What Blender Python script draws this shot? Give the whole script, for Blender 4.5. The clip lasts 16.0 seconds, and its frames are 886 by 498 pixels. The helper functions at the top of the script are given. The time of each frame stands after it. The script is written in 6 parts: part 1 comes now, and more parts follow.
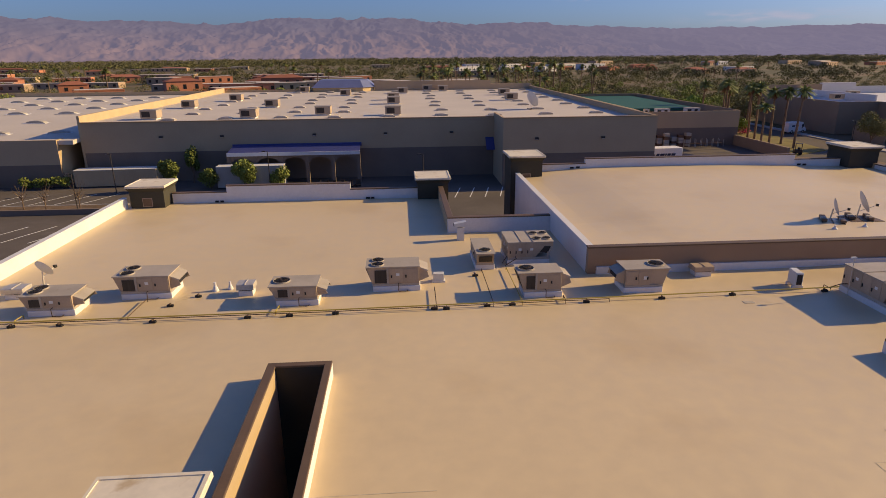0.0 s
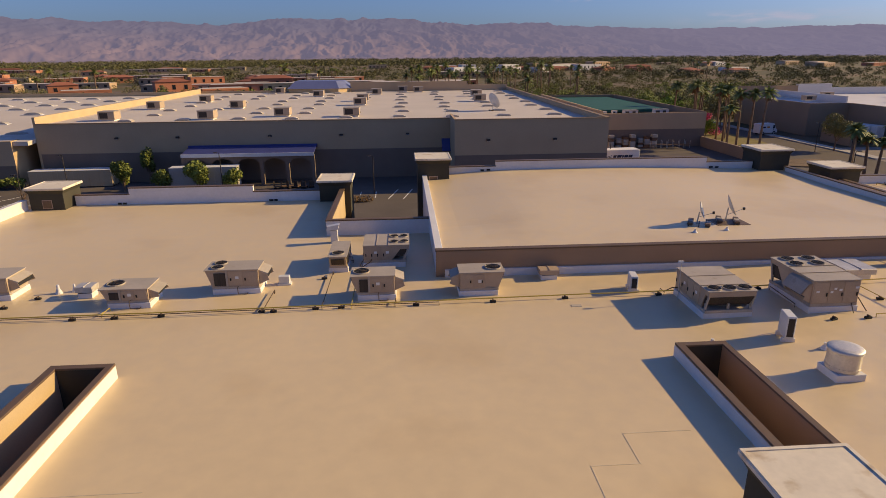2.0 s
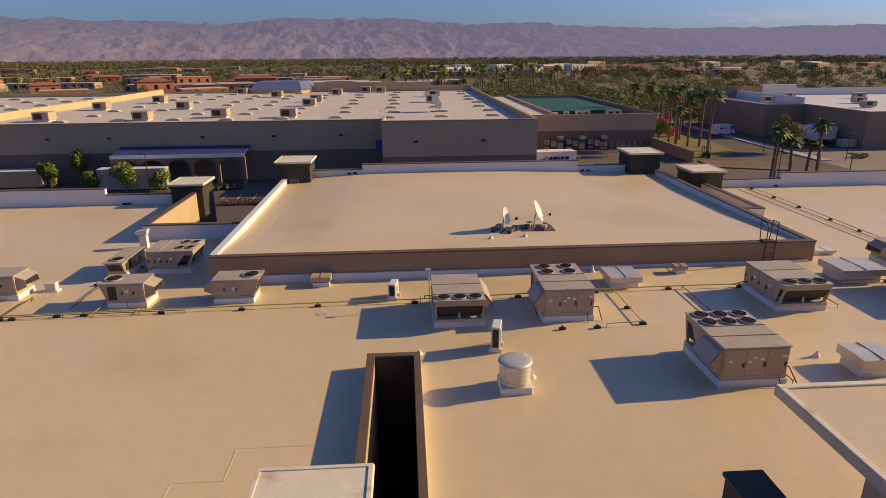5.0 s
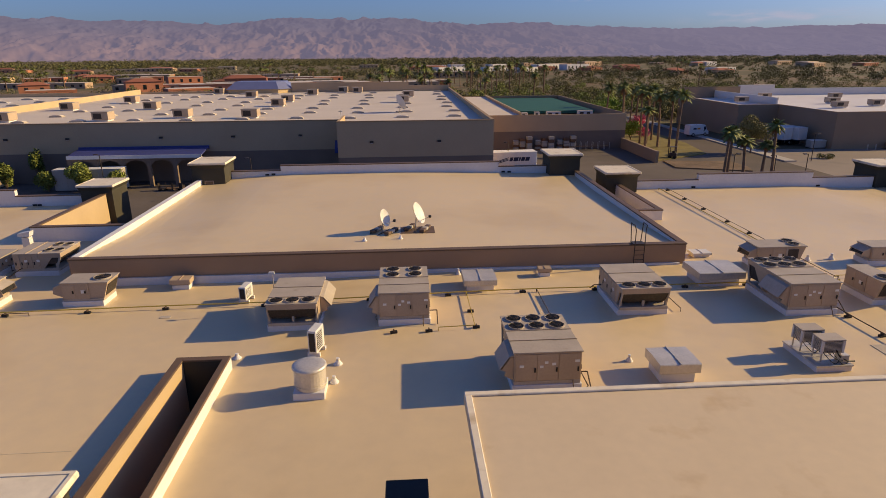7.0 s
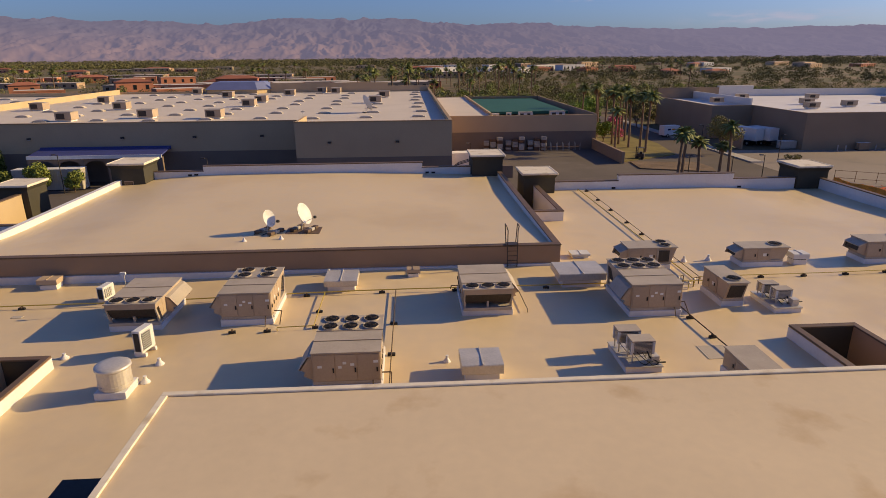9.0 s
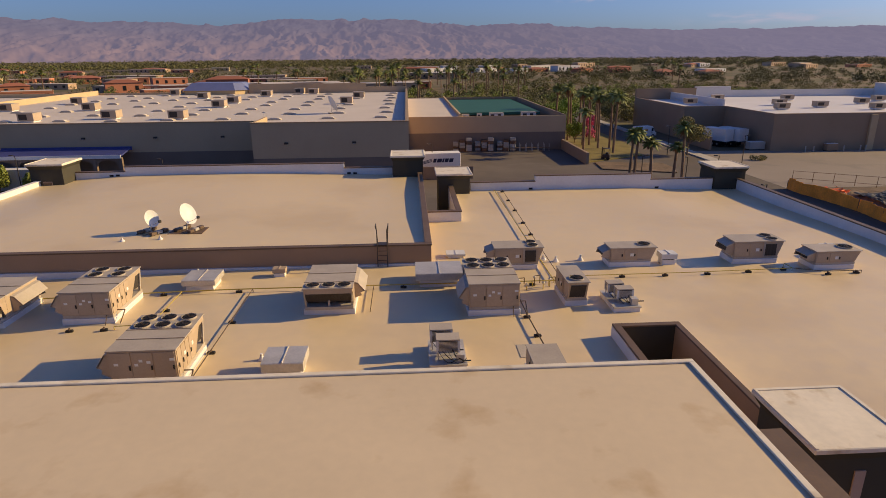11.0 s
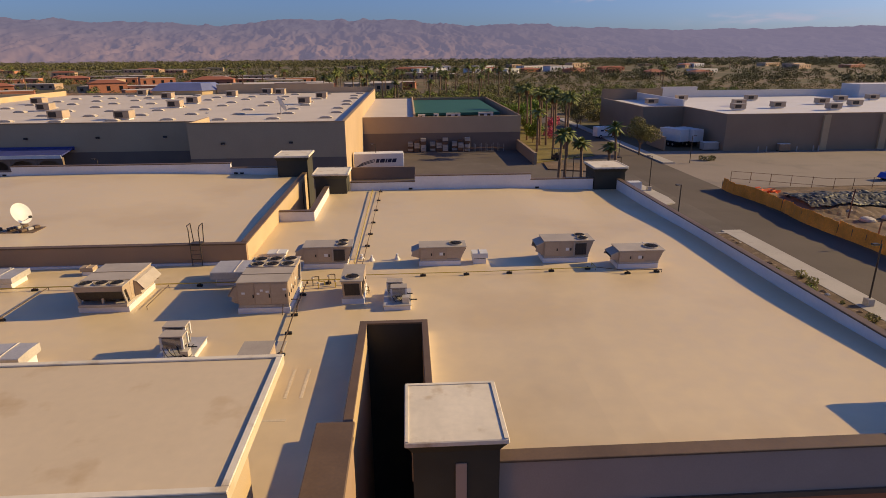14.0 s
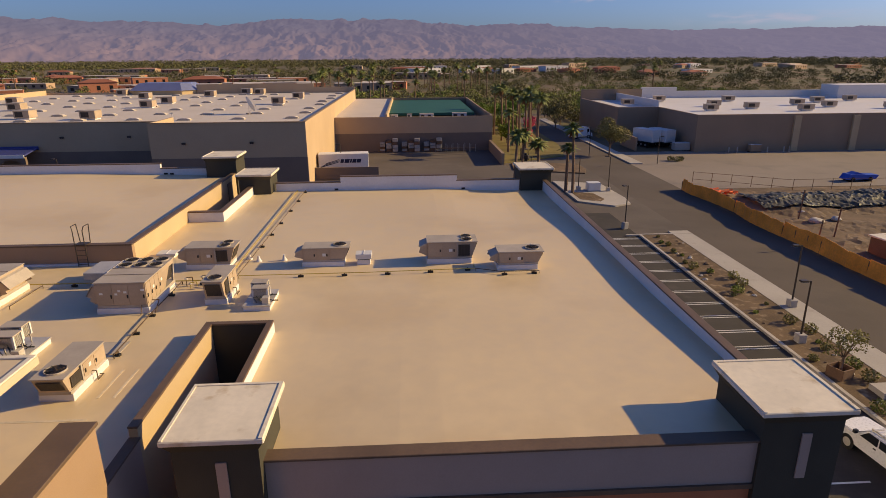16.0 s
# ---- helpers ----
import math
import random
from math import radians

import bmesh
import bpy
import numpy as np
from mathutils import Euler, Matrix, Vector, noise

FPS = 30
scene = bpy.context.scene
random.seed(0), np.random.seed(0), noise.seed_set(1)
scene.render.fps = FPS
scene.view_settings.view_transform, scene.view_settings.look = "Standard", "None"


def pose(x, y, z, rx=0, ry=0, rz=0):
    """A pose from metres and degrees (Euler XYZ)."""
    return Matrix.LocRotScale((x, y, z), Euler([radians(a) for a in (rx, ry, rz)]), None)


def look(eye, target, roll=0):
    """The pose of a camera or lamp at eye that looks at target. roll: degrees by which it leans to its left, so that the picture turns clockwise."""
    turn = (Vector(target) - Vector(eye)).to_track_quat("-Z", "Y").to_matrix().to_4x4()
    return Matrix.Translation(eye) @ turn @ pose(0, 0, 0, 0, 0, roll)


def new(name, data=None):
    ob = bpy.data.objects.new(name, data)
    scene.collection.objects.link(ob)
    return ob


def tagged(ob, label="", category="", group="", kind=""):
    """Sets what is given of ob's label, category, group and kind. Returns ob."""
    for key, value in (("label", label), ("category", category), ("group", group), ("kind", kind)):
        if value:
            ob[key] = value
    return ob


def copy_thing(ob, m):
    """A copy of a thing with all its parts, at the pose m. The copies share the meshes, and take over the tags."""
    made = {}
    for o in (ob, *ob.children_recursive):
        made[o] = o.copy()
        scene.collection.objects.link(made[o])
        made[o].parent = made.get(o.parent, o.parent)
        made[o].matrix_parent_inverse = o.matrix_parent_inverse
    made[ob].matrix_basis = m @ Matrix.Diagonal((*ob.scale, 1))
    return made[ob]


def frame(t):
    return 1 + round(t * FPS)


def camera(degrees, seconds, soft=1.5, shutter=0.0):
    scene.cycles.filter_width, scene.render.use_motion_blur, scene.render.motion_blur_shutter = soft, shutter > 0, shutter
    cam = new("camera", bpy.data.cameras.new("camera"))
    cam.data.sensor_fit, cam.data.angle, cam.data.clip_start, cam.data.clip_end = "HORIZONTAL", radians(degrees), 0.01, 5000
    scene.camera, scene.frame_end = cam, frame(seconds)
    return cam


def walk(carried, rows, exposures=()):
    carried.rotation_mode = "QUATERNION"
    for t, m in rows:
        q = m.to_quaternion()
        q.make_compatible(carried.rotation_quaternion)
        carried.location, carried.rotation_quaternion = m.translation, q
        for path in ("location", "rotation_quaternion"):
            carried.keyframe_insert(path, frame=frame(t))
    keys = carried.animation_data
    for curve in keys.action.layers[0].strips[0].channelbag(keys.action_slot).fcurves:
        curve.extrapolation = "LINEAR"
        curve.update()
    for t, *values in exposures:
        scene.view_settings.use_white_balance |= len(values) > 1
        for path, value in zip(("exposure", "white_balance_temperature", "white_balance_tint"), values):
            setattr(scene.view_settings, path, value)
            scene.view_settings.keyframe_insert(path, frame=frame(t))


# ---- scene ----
cam = camera(72.5, 16.0, soft=0.8)
UNIT_M = 1.27                         # metres to one unit of the plan
METRES, EYE, TILT, LEAN, TURN = 43.0 * UNIT_M, 8.2 * UNIT_M, -90.0, -11.1, -0.2
ROWS = [
    (0.0, 0.0, 0.0, 0.0, 11.6, 72.14, 3.79),
    (0.5, 0.0329, 0.0056, -0.0039, 11.6, 72.16, 3.74),
    (1.0, 0.0661, 0.0116, -0.007, 11.61, 72.17, 3.7),
    (1.5, 0.1009, 0.0177, -0.0102, 11.6, 72.16, 3.66),
    (2.0, 0.1355, 0.024, -0.012, 11.58, 72.17, 3.61),
    (2.5, 0.1696, 0.03, -0.0135, 11.58, 72.16, 3.57),
    (3.0, 0.2035, 0.0362, -0.0145, 11.6, 72.15, 3.55),
    (3.5, 0.2372, 0.0423, -0.0153, 11.61, 72.14, 3.53),
    (4.0, 0.2711, 0.0487, -0.0161, 11.59, 72.15, 3.49),
    (6.5, 0.4289, 0.0785, -0.0188, 11.54, 72.13, 3.39),
    (7.0, 0.4583, 0.0843, -0.0209, 11.55, 72.13, 3.36),
    (7.5, 0.4876, 0.0903, -0.0228, 11.54, 72.14, 3.3),
    (8.0, 0.5164, 0.096, -0.0247, 11.53, 72.14, 3.27),
    (8.5, 0.5454, 0.1016, -0.0266, 11.53, 72.14, 3.25),
    (9.0, 0.5748, 0.1073, -0.029, 11.51, 72.16, 3.24),
    (11.5, 0.7251, 0.1368, -0.0439, 11.53, 72.24, 3.14),
    (12.0, 0.7553, 0.1428, -0.0472, 11.54, 72.25, 3.12),
    (12.5, 0.7847, 0.1485, -0.0505, 11.54, 72.25, 3.1),
    (13.0, 0.8135, 0.1545, -0.053, 11.52, 72.25, 3.09),
    (13.5, 0.8419, 0.16, -0.055, 11.52, 72.24, 3.09),
    (14.0, 0.8699, 0.1652, -0.0574, 11.51, 72.24, 3.09),
    (14.5, 0.8976, 0.1705, -0.0595, 11.47, 72.23, 3.09),
    (15.0, 0.925, 0.1755, -0.0624, 11.44, 72.22, 3.09),
    (15.5, 0.9524, 0.1806, -0.0645, 11.44, 72.22, 3.06),
    (16.0, 0.9798, 0.1853, -0.0663, 11.44, 72.22, 3.03),
]
walk(cam, [(t, pose(0, 0, EYE, TILT, LEAN, TURN) @ pose(METRES * x, METRES * y, METRES * z, 90 + pitch, roll, yaw)) for t, x, y, z, yaw, pitch, roll in ROWS],
     exposures=[(0.0, 0.23), (16.0, 0.23)])

# ---- light: low warm desert sun, clear sky ----
SUN_EL, SUN_AZ = 22.7, 81.5          # degrees; azimuth clockwise from +y
world = bpy.data.worlds.new("sky")
scene.world = world
world.use_nodes = True
wn = world.node_tree
sky = wn.nodes.new("ShaderNodeTexSky")
sky.sky_type = "NISHITA"
sky.sun_disc = False
sky.sun_elevation, sky.sun_rotation = radians(SUN_EL), radians(SUN_AZ)
sky.air_density, sky.dust_density, sky.ozone_density = 1.0, 1.3, 2.0
wn.nodes["Background"].inputs["Strength"].default_value = 0.072
deep = wn.nodes.new("ShaderNodeMix")                # a deep violet-blue desert sky
deep.data_type, deep.blend_type = "RGBA", "MULTIPLY"
deep.inputs["Factor"].default_value = 1.0
deep.inputs["B"].default_value = (0.61, 0.79, 1.40, 1)
wn.links.new(sky.outputs[0], deep.inputs["A"])
wn.links.new(deep.outputs["Result"], wn.nodes["Background"].inputs["Color"])
sun = new("sun", bpy.data.lights.new("sun", "SUN"))
sun.data.energy, sun.data.angle, sun.data.color = 5.0, radians(0.5), (1.0, 0.725, 0.33)
sd = Vector((math.sin(radians(SUN_AZ)) * math.cos(radians(SUN_EL)), math.cos(radians(SUN_AZ)) * math.cos(radians(SUN_EL)), math.sin(radians(SUN_EL))))
sun.matrix_world = look(sd * 100, (0, 0, 0))

G = -7.0                              # the ground's level; the main roof is at 0


# ---- materials ----
def mat(name, base, rough=0.8, vary=0.12, big=0.35, fine=9.0, bump=0.15, metal=0.0, stain=None, stain_at=0.62, rnd=0.0, stretch=(1, 1, 1), spec=0.3):
    """A painted, plastered or mineral surface: two scales of tone, fine relief, stains of a second colour."""
    m = bpy.data.materials.new(name)
    m.use_nodes = True
    n, l = m.node_tree.nodes, m.node_tree.links
    b = n["Principled BSDF"]
    b.inputs["Roughness"].default_value, b.inputs["Metallic"].default_value = rough, metal
    b.inputs["Specular IOR Level"].default_value = spec
    geo = n.new("ShaderNodeNewGeometry")
    mp = n.new("ShaderNodeMapping")
    mp.inputs["Scale"].default_value = stretch
    l.new(geo.outputs["Position"], mp.inputs["Vector"])

    def nz(scale, detail=4.0):
        t = n.new("ShaderNodeTexNoise")
        t.inputs["Scale"].default_value, t.inputs["Detail"].default_value = scale, detail
        l.new(mp.outputs[0], t.inputs["Vector"])
        return t.outputs["Fac"]

    def rng(v, a, c, lo=0.3, hi=0.7):
        r = n.new("ShaderNodeMapRange")
        r.inputs["From Min"].default_value, r.inputs["From Max"].default_value = lo, hi
        r.inputs["To Min"].default_value, r.inputs["To Max"].default_value = a, c
        l.new(v, r.inputs["Value"])
        return r.outputs[0]

    def mul(p, q):
        k = n.new("ShaderNodeMath")
        k.operation = "MULTIPLY"
        l.new(p, k.inputs[0])
        l.new(q, k.inputs[1])
        return k.outputs[0]

    nb, nf = nz(big), nz(fine, 6.0)
    tone = mul(rng(nb, 1 - vary, 1 + vary), rng(nf, 1 - vary * 0.7, 1 + vary * 0.7))
    if rnd:
        oi = n.new("ShaderNodeObjectInfo")
        tone = mul(tone, rng(oi.outputs["Random"], 1 - rnd, 1 + rnd, 0.0, 1.0))
    col = n.new("ShaderNodeRGB")
    col.outputs[0].default_value = (*base, 1)
    c = col.outputs[0]
    if stain:
        mx = n.new("ShaderNodeMix")
        mx.data_type = "RGBA"
        l.new(rng(nz(big * 2.3, 5.0), 0.0, 0.75, stain_at, stain_at + 0.14), mx.inputs["Factor"])
        l.new(c, mx.inputs["A"])
        mx.inputs["B"].default_value = (*stain, 1)
        c = mx.outputs["Result"]
    vm = n.new("ShaderNodeVectorMath")
    vm.operation = "SCALE"
    l.new(c, vm.inputs[0])
    l.new(tone, vm.inputs["Scale"])
    l.new(vm.outputs[0], b.inputs["Base Color"])
    l.new(rng(nf, max(0.02, rough - 0.08), min(1, rough + 0.08)), b.inputs["Roughness"])
    if bump:
        bp = n.new("ShaderNodeBump")
        bp.inputs["Strength"].default_value, bp.inputs["Distance"].default_value = bump, 0.02
        l.new(nf, bp.inputs["Height"])
        l.new(bp.outputs[0], b.inputs["Normal"])
    return m


ROOF = mat("roof_membrane", (0.665, 0.515, 0.30), 0.46, 0.055, 0.07, 1.6, 0.07, stain=(0.59, 0.44, 0.24), stain_at=0.54, spec=0.7)
ROOF_OLD = mat("raised_roof_membrane", (0.61, 0.485, 0.325), 0.7, 0.04, 0.3, 4.0, 0.1, stain=(0.46, 0.32, 0.175), stain_at=0.6)
WHITE = mat("white_parapet_coat", (0.68, 0.655, 0.64), 0.6, 0.05, 0.5, 6.0, 0.1)
CAP = mat("tower_cap_coat", (0.70, 0.62, 0.49), 0.7, 0.07, 0.6, 5.0, 0.1, stain=(0.44, 0.32, 0.18), stain_at=0.58)
COPING = mat("brown_metal_coping", (0.135, 0.088, 0.055), 0.55, 0.15, 0.8, 12.0, 0.05)
BROWN = mat("brown_stucco", (0.34, 0.225, 0.135), 0.9, 0.07, 0.5, 30.0, 0.25)
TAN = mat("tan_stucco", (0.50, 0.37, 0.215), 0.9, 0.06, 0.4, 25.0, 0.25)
GREYWALL = mat("grey_stucco", (0.40, 0.30, 0.235), 0.9, 0.05, 0.5, 25.0, 0.2)
BLUEROOF = mat("blue_grey_metal_roof", (0.17, 0.19, 0.33), 0.4, 0.08, 0.3, 5.0, 0.05)
ORANGE = mat("orange_stucco", (0.46, 0.17, 0.075), 0.9, 0.08, 0.5, 25.0, 0.2)
TOWER = mat("dark_green_brown_stucco", (0.058, 0.052, 0.036), 0.85, 0.1, 0.8, 25.0, 0.2)
DARKRED = mat("dark_red_paving", (0.12, 0.04, 0.03), 0.9, 0.1)
UNIT = mat("unit_beige_paint", (0.43, 0.325, 0.225), 0.5, 0.07, 0.9, 14.0, 0.04, stain=(0.36, 0.27, 0.18), stain_at=0.66, rnd=0.06)
UNITTOP = mat("unit_top_paint", (0.41, 0.35, 0.28), 0.55, 0.09, 1.1, 14.0, 0.04, stain=(0.33, 0.27, 0.2), stain_at=0.62, rnd=0.05)
COIL = mat("dark_coil_fins", (0.05, 0.04, 0.032), 0.6, 0.2, 2.0, 60.0, 0.4, stretch=(6, 6, 0.6))
BLACK = mat("black_plastic", (0.02, 0.019, 0.018), 0.5, 0.1)
GALV = mat("galvanised_sheet", (0.60, 0.55, 0.48), 0.45, 0.1, 1.5, 12.0, 0.04, metal=0.45)
WHITEMETAL = mat("white_painted_metal", (0.64, 0.62, 0.59), 0.45, 0.05, 1.0, 12.0, 0.03)
LABEL = mat("pale_sticker", (0.75, 0.73, 0.68), 0.5, 0.05)
YELLOW = mat("yellow_gas_pipe", (0.46, 0.34, 0.06), 0.5, 0.15, 0.6, 8.0, 0.05)
PIPE = mat("rusty_dark_pipe", (0.10, 0.065, 0.04), 0.7, 0.2)
MATGREY = mat("grey_walk_pad", (0.45, 0.39, 0.32), 0.9, 0.06)
SEAM = mat("membrane_seam", (0.63, 0.52, 0.365), 0.75, 0.12, 0.7)
ASPHALT = mat("asphalt", (0.12, 0.098, 0.08), 0.92, 0.16, 0.12, 6.0, 0.25, stain=(0.145, 0.12, 0.10), stain_at=0.56)
ROADMAT = mat("worn_road_asphalt", (0.11, 0.087, 0.069), 0.92, 0.12, 0.1, 6.0, 0.2, stain=(0.095, 0.077, 0.062), stain_at=0.56)
BAYASPHALT = mat("fresh_dark_asphalt", (0.05, 0.043, 0.037), 0.92, 0.2, 0.25, 6.0, 0.2, stain=(0.075, 0.062, 0.052), stain_at=0.58)
CONC = mat("concrete", (0.42, 0.38, 0.33), 0.9, 0.08, 0.3, 8.0, 0.15, stain=(0.33, 0.29, 0.25), stain_at=0.6)
LOTCONC = mat("pale_concrete_lot", (0.25, 0.205, 0.165), 0.9, 0.08, 0.08, 4.0, 0.1, stain=(0.20, 0.17, 0.14), stain_at=0.57)
PAINT = mat("white_road_paint", (0.66, 0.64, 0.6), 0.8, 0.15, 1.0, 9.0)
DIRT = mat("bare_dirt", (0.165, 0.11, 0.066), 0.95, 0.28, 0.35, 3.0, 0.7, stain=(0.12, 0.085, 0.055), stain_at=0.52)
MULCH = mat("brown_planting_bed", (0.13, 0.085, 0.048), 0.95, 0.25, 0.6, 7.0, 0.6, stain=(0.30, 0.22, 0.14), stain_at=0.55)
DESERT = mat("desert_ground", (0.185, 0.13, 0.072), 0.95, 0.2, 0.012, 0.25, 0.2, stain=(0.085, 0.085, 0.032), stain_at=0.40)
GRASS = mat("lawn", (0.19, 0.15, 0.045), 0.95, 0.2, 0.3, 6.0, 0.4)
STOREROOF = mat("store_roof_membrane", (0.61, 0.53, 0.44), 0.7, 0.05, 0.1, 2.0, 0.05)
STOREWALL = mat("store_tan_block", (0.49, 0.35, 0.21), 0.9, 0.05, 0.2, 8.0, 0.15)
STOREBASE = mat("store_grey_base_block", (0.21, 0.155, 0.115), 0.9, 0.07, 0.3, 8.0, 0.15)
BLUE = mat("blue_metal_awning", (0.055, 0.065, 0.21), 0.4, 0.1, 0.5, 6.0, 0.05)
GREEN = mat("green_shade_roof", (0.022, 0.10, 0.072), 0.7, 0.08, 0.3, 5.0, 0.1)
MALLWALL = mat("mall_tan_wall", (0.30, 0.215, 0.14), 0.9, 0.06, 0.2, 8.0, 0.15)
MALLROOF = mat("bright_white_roof", (0.66, 0.62, 0.58), 0.6, 0.04, 0.1, 2.0, 0.05)
BARRIER = mat("orange_silt_fence", (0.74, 0.29, 0.04), 0.75, 0.18, 0.5, 5.0, 0.3)
REDNET = mat("orange_safety_net", (0.8, 0.16, 0.04), 0.7, 0.2)
WOOD = mat("weathered_timber", (0.17, 0.10, 0.06), 0.85, 0.2)
STEEL = mat("dark_bronze_pole", (0.045, 0.035, 0.03), 0.5, 0.15)
LEAF = mat("green_foliage", (0.18, 0.205, 0.04), 0.75, 0.35, 0.8, 4.0, 0.0, rnd=0.2)
LEAF2 = mat("olive_foliage", (0.20, 0.18, 0.06), 0.8, 0.35, 0.8, 4.0, 0.0, rnd=0.2)
LEAF3 = mat("bright_foliage", (0.15, 0.22, 0.03), 0.75, 0.35, 0.8, 4.0, 0.0, rnd=0.2)
FARLEAF = mat("far_woods", (0.115, 0.108, 0.042), 0.85, 0.3, 0.03, 0.4, 0.0)
PALMLEAF = mat("palm_fronds", (0.19, 0.21, 0.055), 0.65, 0.3, 0.8, 4.0, 0.0, rnd=0.2)
DRYLEAF = mat("dry_palm_skirt", (0.22, 0.13, 0.06), 0.9, 0.3)
BARK = mat("bark", (0.19, 0.125, 0.08), 0.95, 0.25, 1.0, 9.0, 0.5)
PINK = mat("pink_blossom", (0.62, 0.12, 0.19), 0.8, 0.3)
ROCK = mat("mountain_rock_with_haze_glow", (0.225, 0.165, 0.145), 0.95, 0.2, 0.004, 0.03, 0.0, spec=0.0)
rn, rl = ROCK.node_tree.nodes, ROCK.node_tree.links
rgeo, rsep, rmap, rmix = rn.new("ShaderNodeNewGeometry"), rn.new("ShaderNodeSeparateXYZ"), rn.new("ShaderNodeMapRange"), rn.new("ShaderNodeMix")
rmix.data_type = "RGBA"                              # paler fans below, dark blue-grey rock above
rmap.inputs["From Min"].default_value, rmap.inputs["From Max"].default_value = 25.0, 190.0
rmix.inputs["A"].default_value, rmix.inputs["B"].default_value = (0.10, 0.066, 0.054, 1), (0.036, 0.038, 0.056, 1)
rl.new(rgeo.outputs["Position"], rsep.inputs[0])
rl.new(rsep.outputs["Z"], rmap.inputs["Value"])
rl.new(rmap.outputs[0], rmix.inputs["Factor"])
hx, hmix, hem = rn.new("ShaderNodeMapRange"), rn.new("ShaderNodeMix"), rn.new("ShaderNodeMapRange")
hmix.data_type = "RGBA"                              # painted haze: rock colour fades out towards the eastern end
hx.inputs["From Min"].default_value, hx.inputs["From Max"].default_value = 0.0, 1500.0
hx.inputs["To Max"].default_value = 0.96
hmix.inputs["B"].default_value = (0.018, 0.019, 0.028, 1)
# the haze glow also strengthens towards the east
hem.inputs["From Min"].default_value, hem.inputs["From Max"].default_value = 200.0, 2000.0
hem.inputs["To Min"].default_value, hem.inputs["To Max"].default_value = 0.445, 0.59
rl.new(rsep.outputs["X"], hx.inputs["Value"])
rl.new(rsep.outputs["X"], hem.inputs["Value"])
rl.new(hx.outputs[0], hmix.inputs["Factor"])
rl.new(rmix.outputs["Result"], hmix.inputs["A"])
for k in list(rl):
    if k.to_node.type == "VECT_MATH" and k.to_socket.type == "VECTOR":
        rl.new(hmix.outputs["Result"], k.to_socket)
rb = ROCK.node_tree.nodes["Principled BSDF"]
rb.inputs["Emission Color"].default_value, rb.inputs["Emission Strength"].default_value = (0.275, 0.24, 0.345, 1), 0.5   # mauve glow stands in for haze over the distant backdrop
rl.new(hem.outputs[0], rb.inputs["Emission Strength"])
TERRA = mat("terracotta_stucco", (0.40, 0.165, 0.095), 0.9, 0.12, 0.05, 2.0, 0.1, rnd=0.25)
CLAY = mat("clay_tile_roof", (0.29, 0.11, 0.065), 0.85, 0.15, 0.05, 2.0, 0.1, rnd=0.25)
HOUSE = mat("house_stucco", (0.46, 0.32, 0.21), 0.9, 0.1, 0.05, 2.0, 0.1, rnd=0.3)
DARKGLASS = mat("dark_window_glass", (0.02, 0.022, 0.026), 0.12, 0.05, spec=0.5)
CARWHITE = mat("white_car_paint", (0.78, 0.76, 0.74), 0.3, 0.03, spec=0.5)
RUBBER = mat("tyre_rubber", (0.02, 0.02, 0.02), 0.85, 0.1)
TARP = mat("dark_erosion_sheet", (0.075, 0.068, 0.048), 0.6, 0.3, 0.4, 4.0, 0.5)
TRAILER = mat("white_trailer_sheet", (0.72, 0.70, 0.67), 0.5, 0.06, 0.5, 6.0, 0.03)
DARKBLUE = mat("dark_blue_paint", (0.02, 0.025, 0.06), 0.5, 0.1)
BLUEPAINT = mat("blue_tarpaulin", (0.03, 0.08, 0.40), 0.5, 0.15)


# ---- builders ----
def mesh_of(bm, material, smooth=False):
    me = bpy.data.meshes.new("m")
    bm.normal_update()
    bm.to_mesh(me)
    bm.free()
    me.materials.append(material)
    if smooth:
        me.polygons.foreach_set("use_smooth", [True] * len(me.polygons))
    return me


def part(name, bm, material, parent=None, label="", smooth=False):
    ob = new(name, mesh_of(bm, material, smooth))
    if parent is not None:
        ob.parent = parent
    if label:
        ob["label"] = label
    return ob


def thing(name, x, y, z, rz=0.0, label="", category="", group="", kind=""):
    ob = new(name)
    ob.matrix_world = pose(x, y, z, 0, 0, rz)
    ob.empty_display_size = 0.2
    return tagged(ob, label, category, group, kind)


def box(bm, x0, x1, y0, y1, z0, z1, bevel=0.0):
    vs = [bm.verts.new((x, y, z)) for z in (z0, z1) for x, y in ((x0, y0), (x1, y0), (x1, y1), (x0, y1))]
    fs = [bm.faces.new([vs[i] for i in q]) for q in ((3, 2, 1, 0), (4, 5, 6, 7), (0, 1, 5, 4), (1, 2, 6, 5), (2, 3, 7, 6), (3, 0, 4, 7))]
    if bevel:
        bmesh.ops.bevel(bm, geom=list({e for f in fs for e in f.edges}), offset=bevel, segments=1, affect="EDGES", profile=0.5)
    return bm


def bx(*a, bevel=0.0):
    return box(bmesh.new(), *a, bevel=bevel)


def prism(bm, pts, axis, a, b):
    """A polygon of pairs pushed along an axis from a to b."""
    def at(p, c):
        return {"x": (c, p[0], p[1]), "y": (p[0], c, p[1]), "z": (p[0], p[1], c)}[axis]
    lo, hi = [bm.verts.new(at(p, a)) for p in pts], [bm.verts.new(at(p, b)) for p in pts]
    bm.faces.new(lo[::-1])
    bm.faces.new(hi)
    for i in range(len(pts)):
        k = (i + 1) % len(pts)
        bm.faces.new((lo[i], lo[k], hi[k], hi[i]))
    bmesh.ops.recalc_face_normals(bm, faces=bm.faces)
    return bm


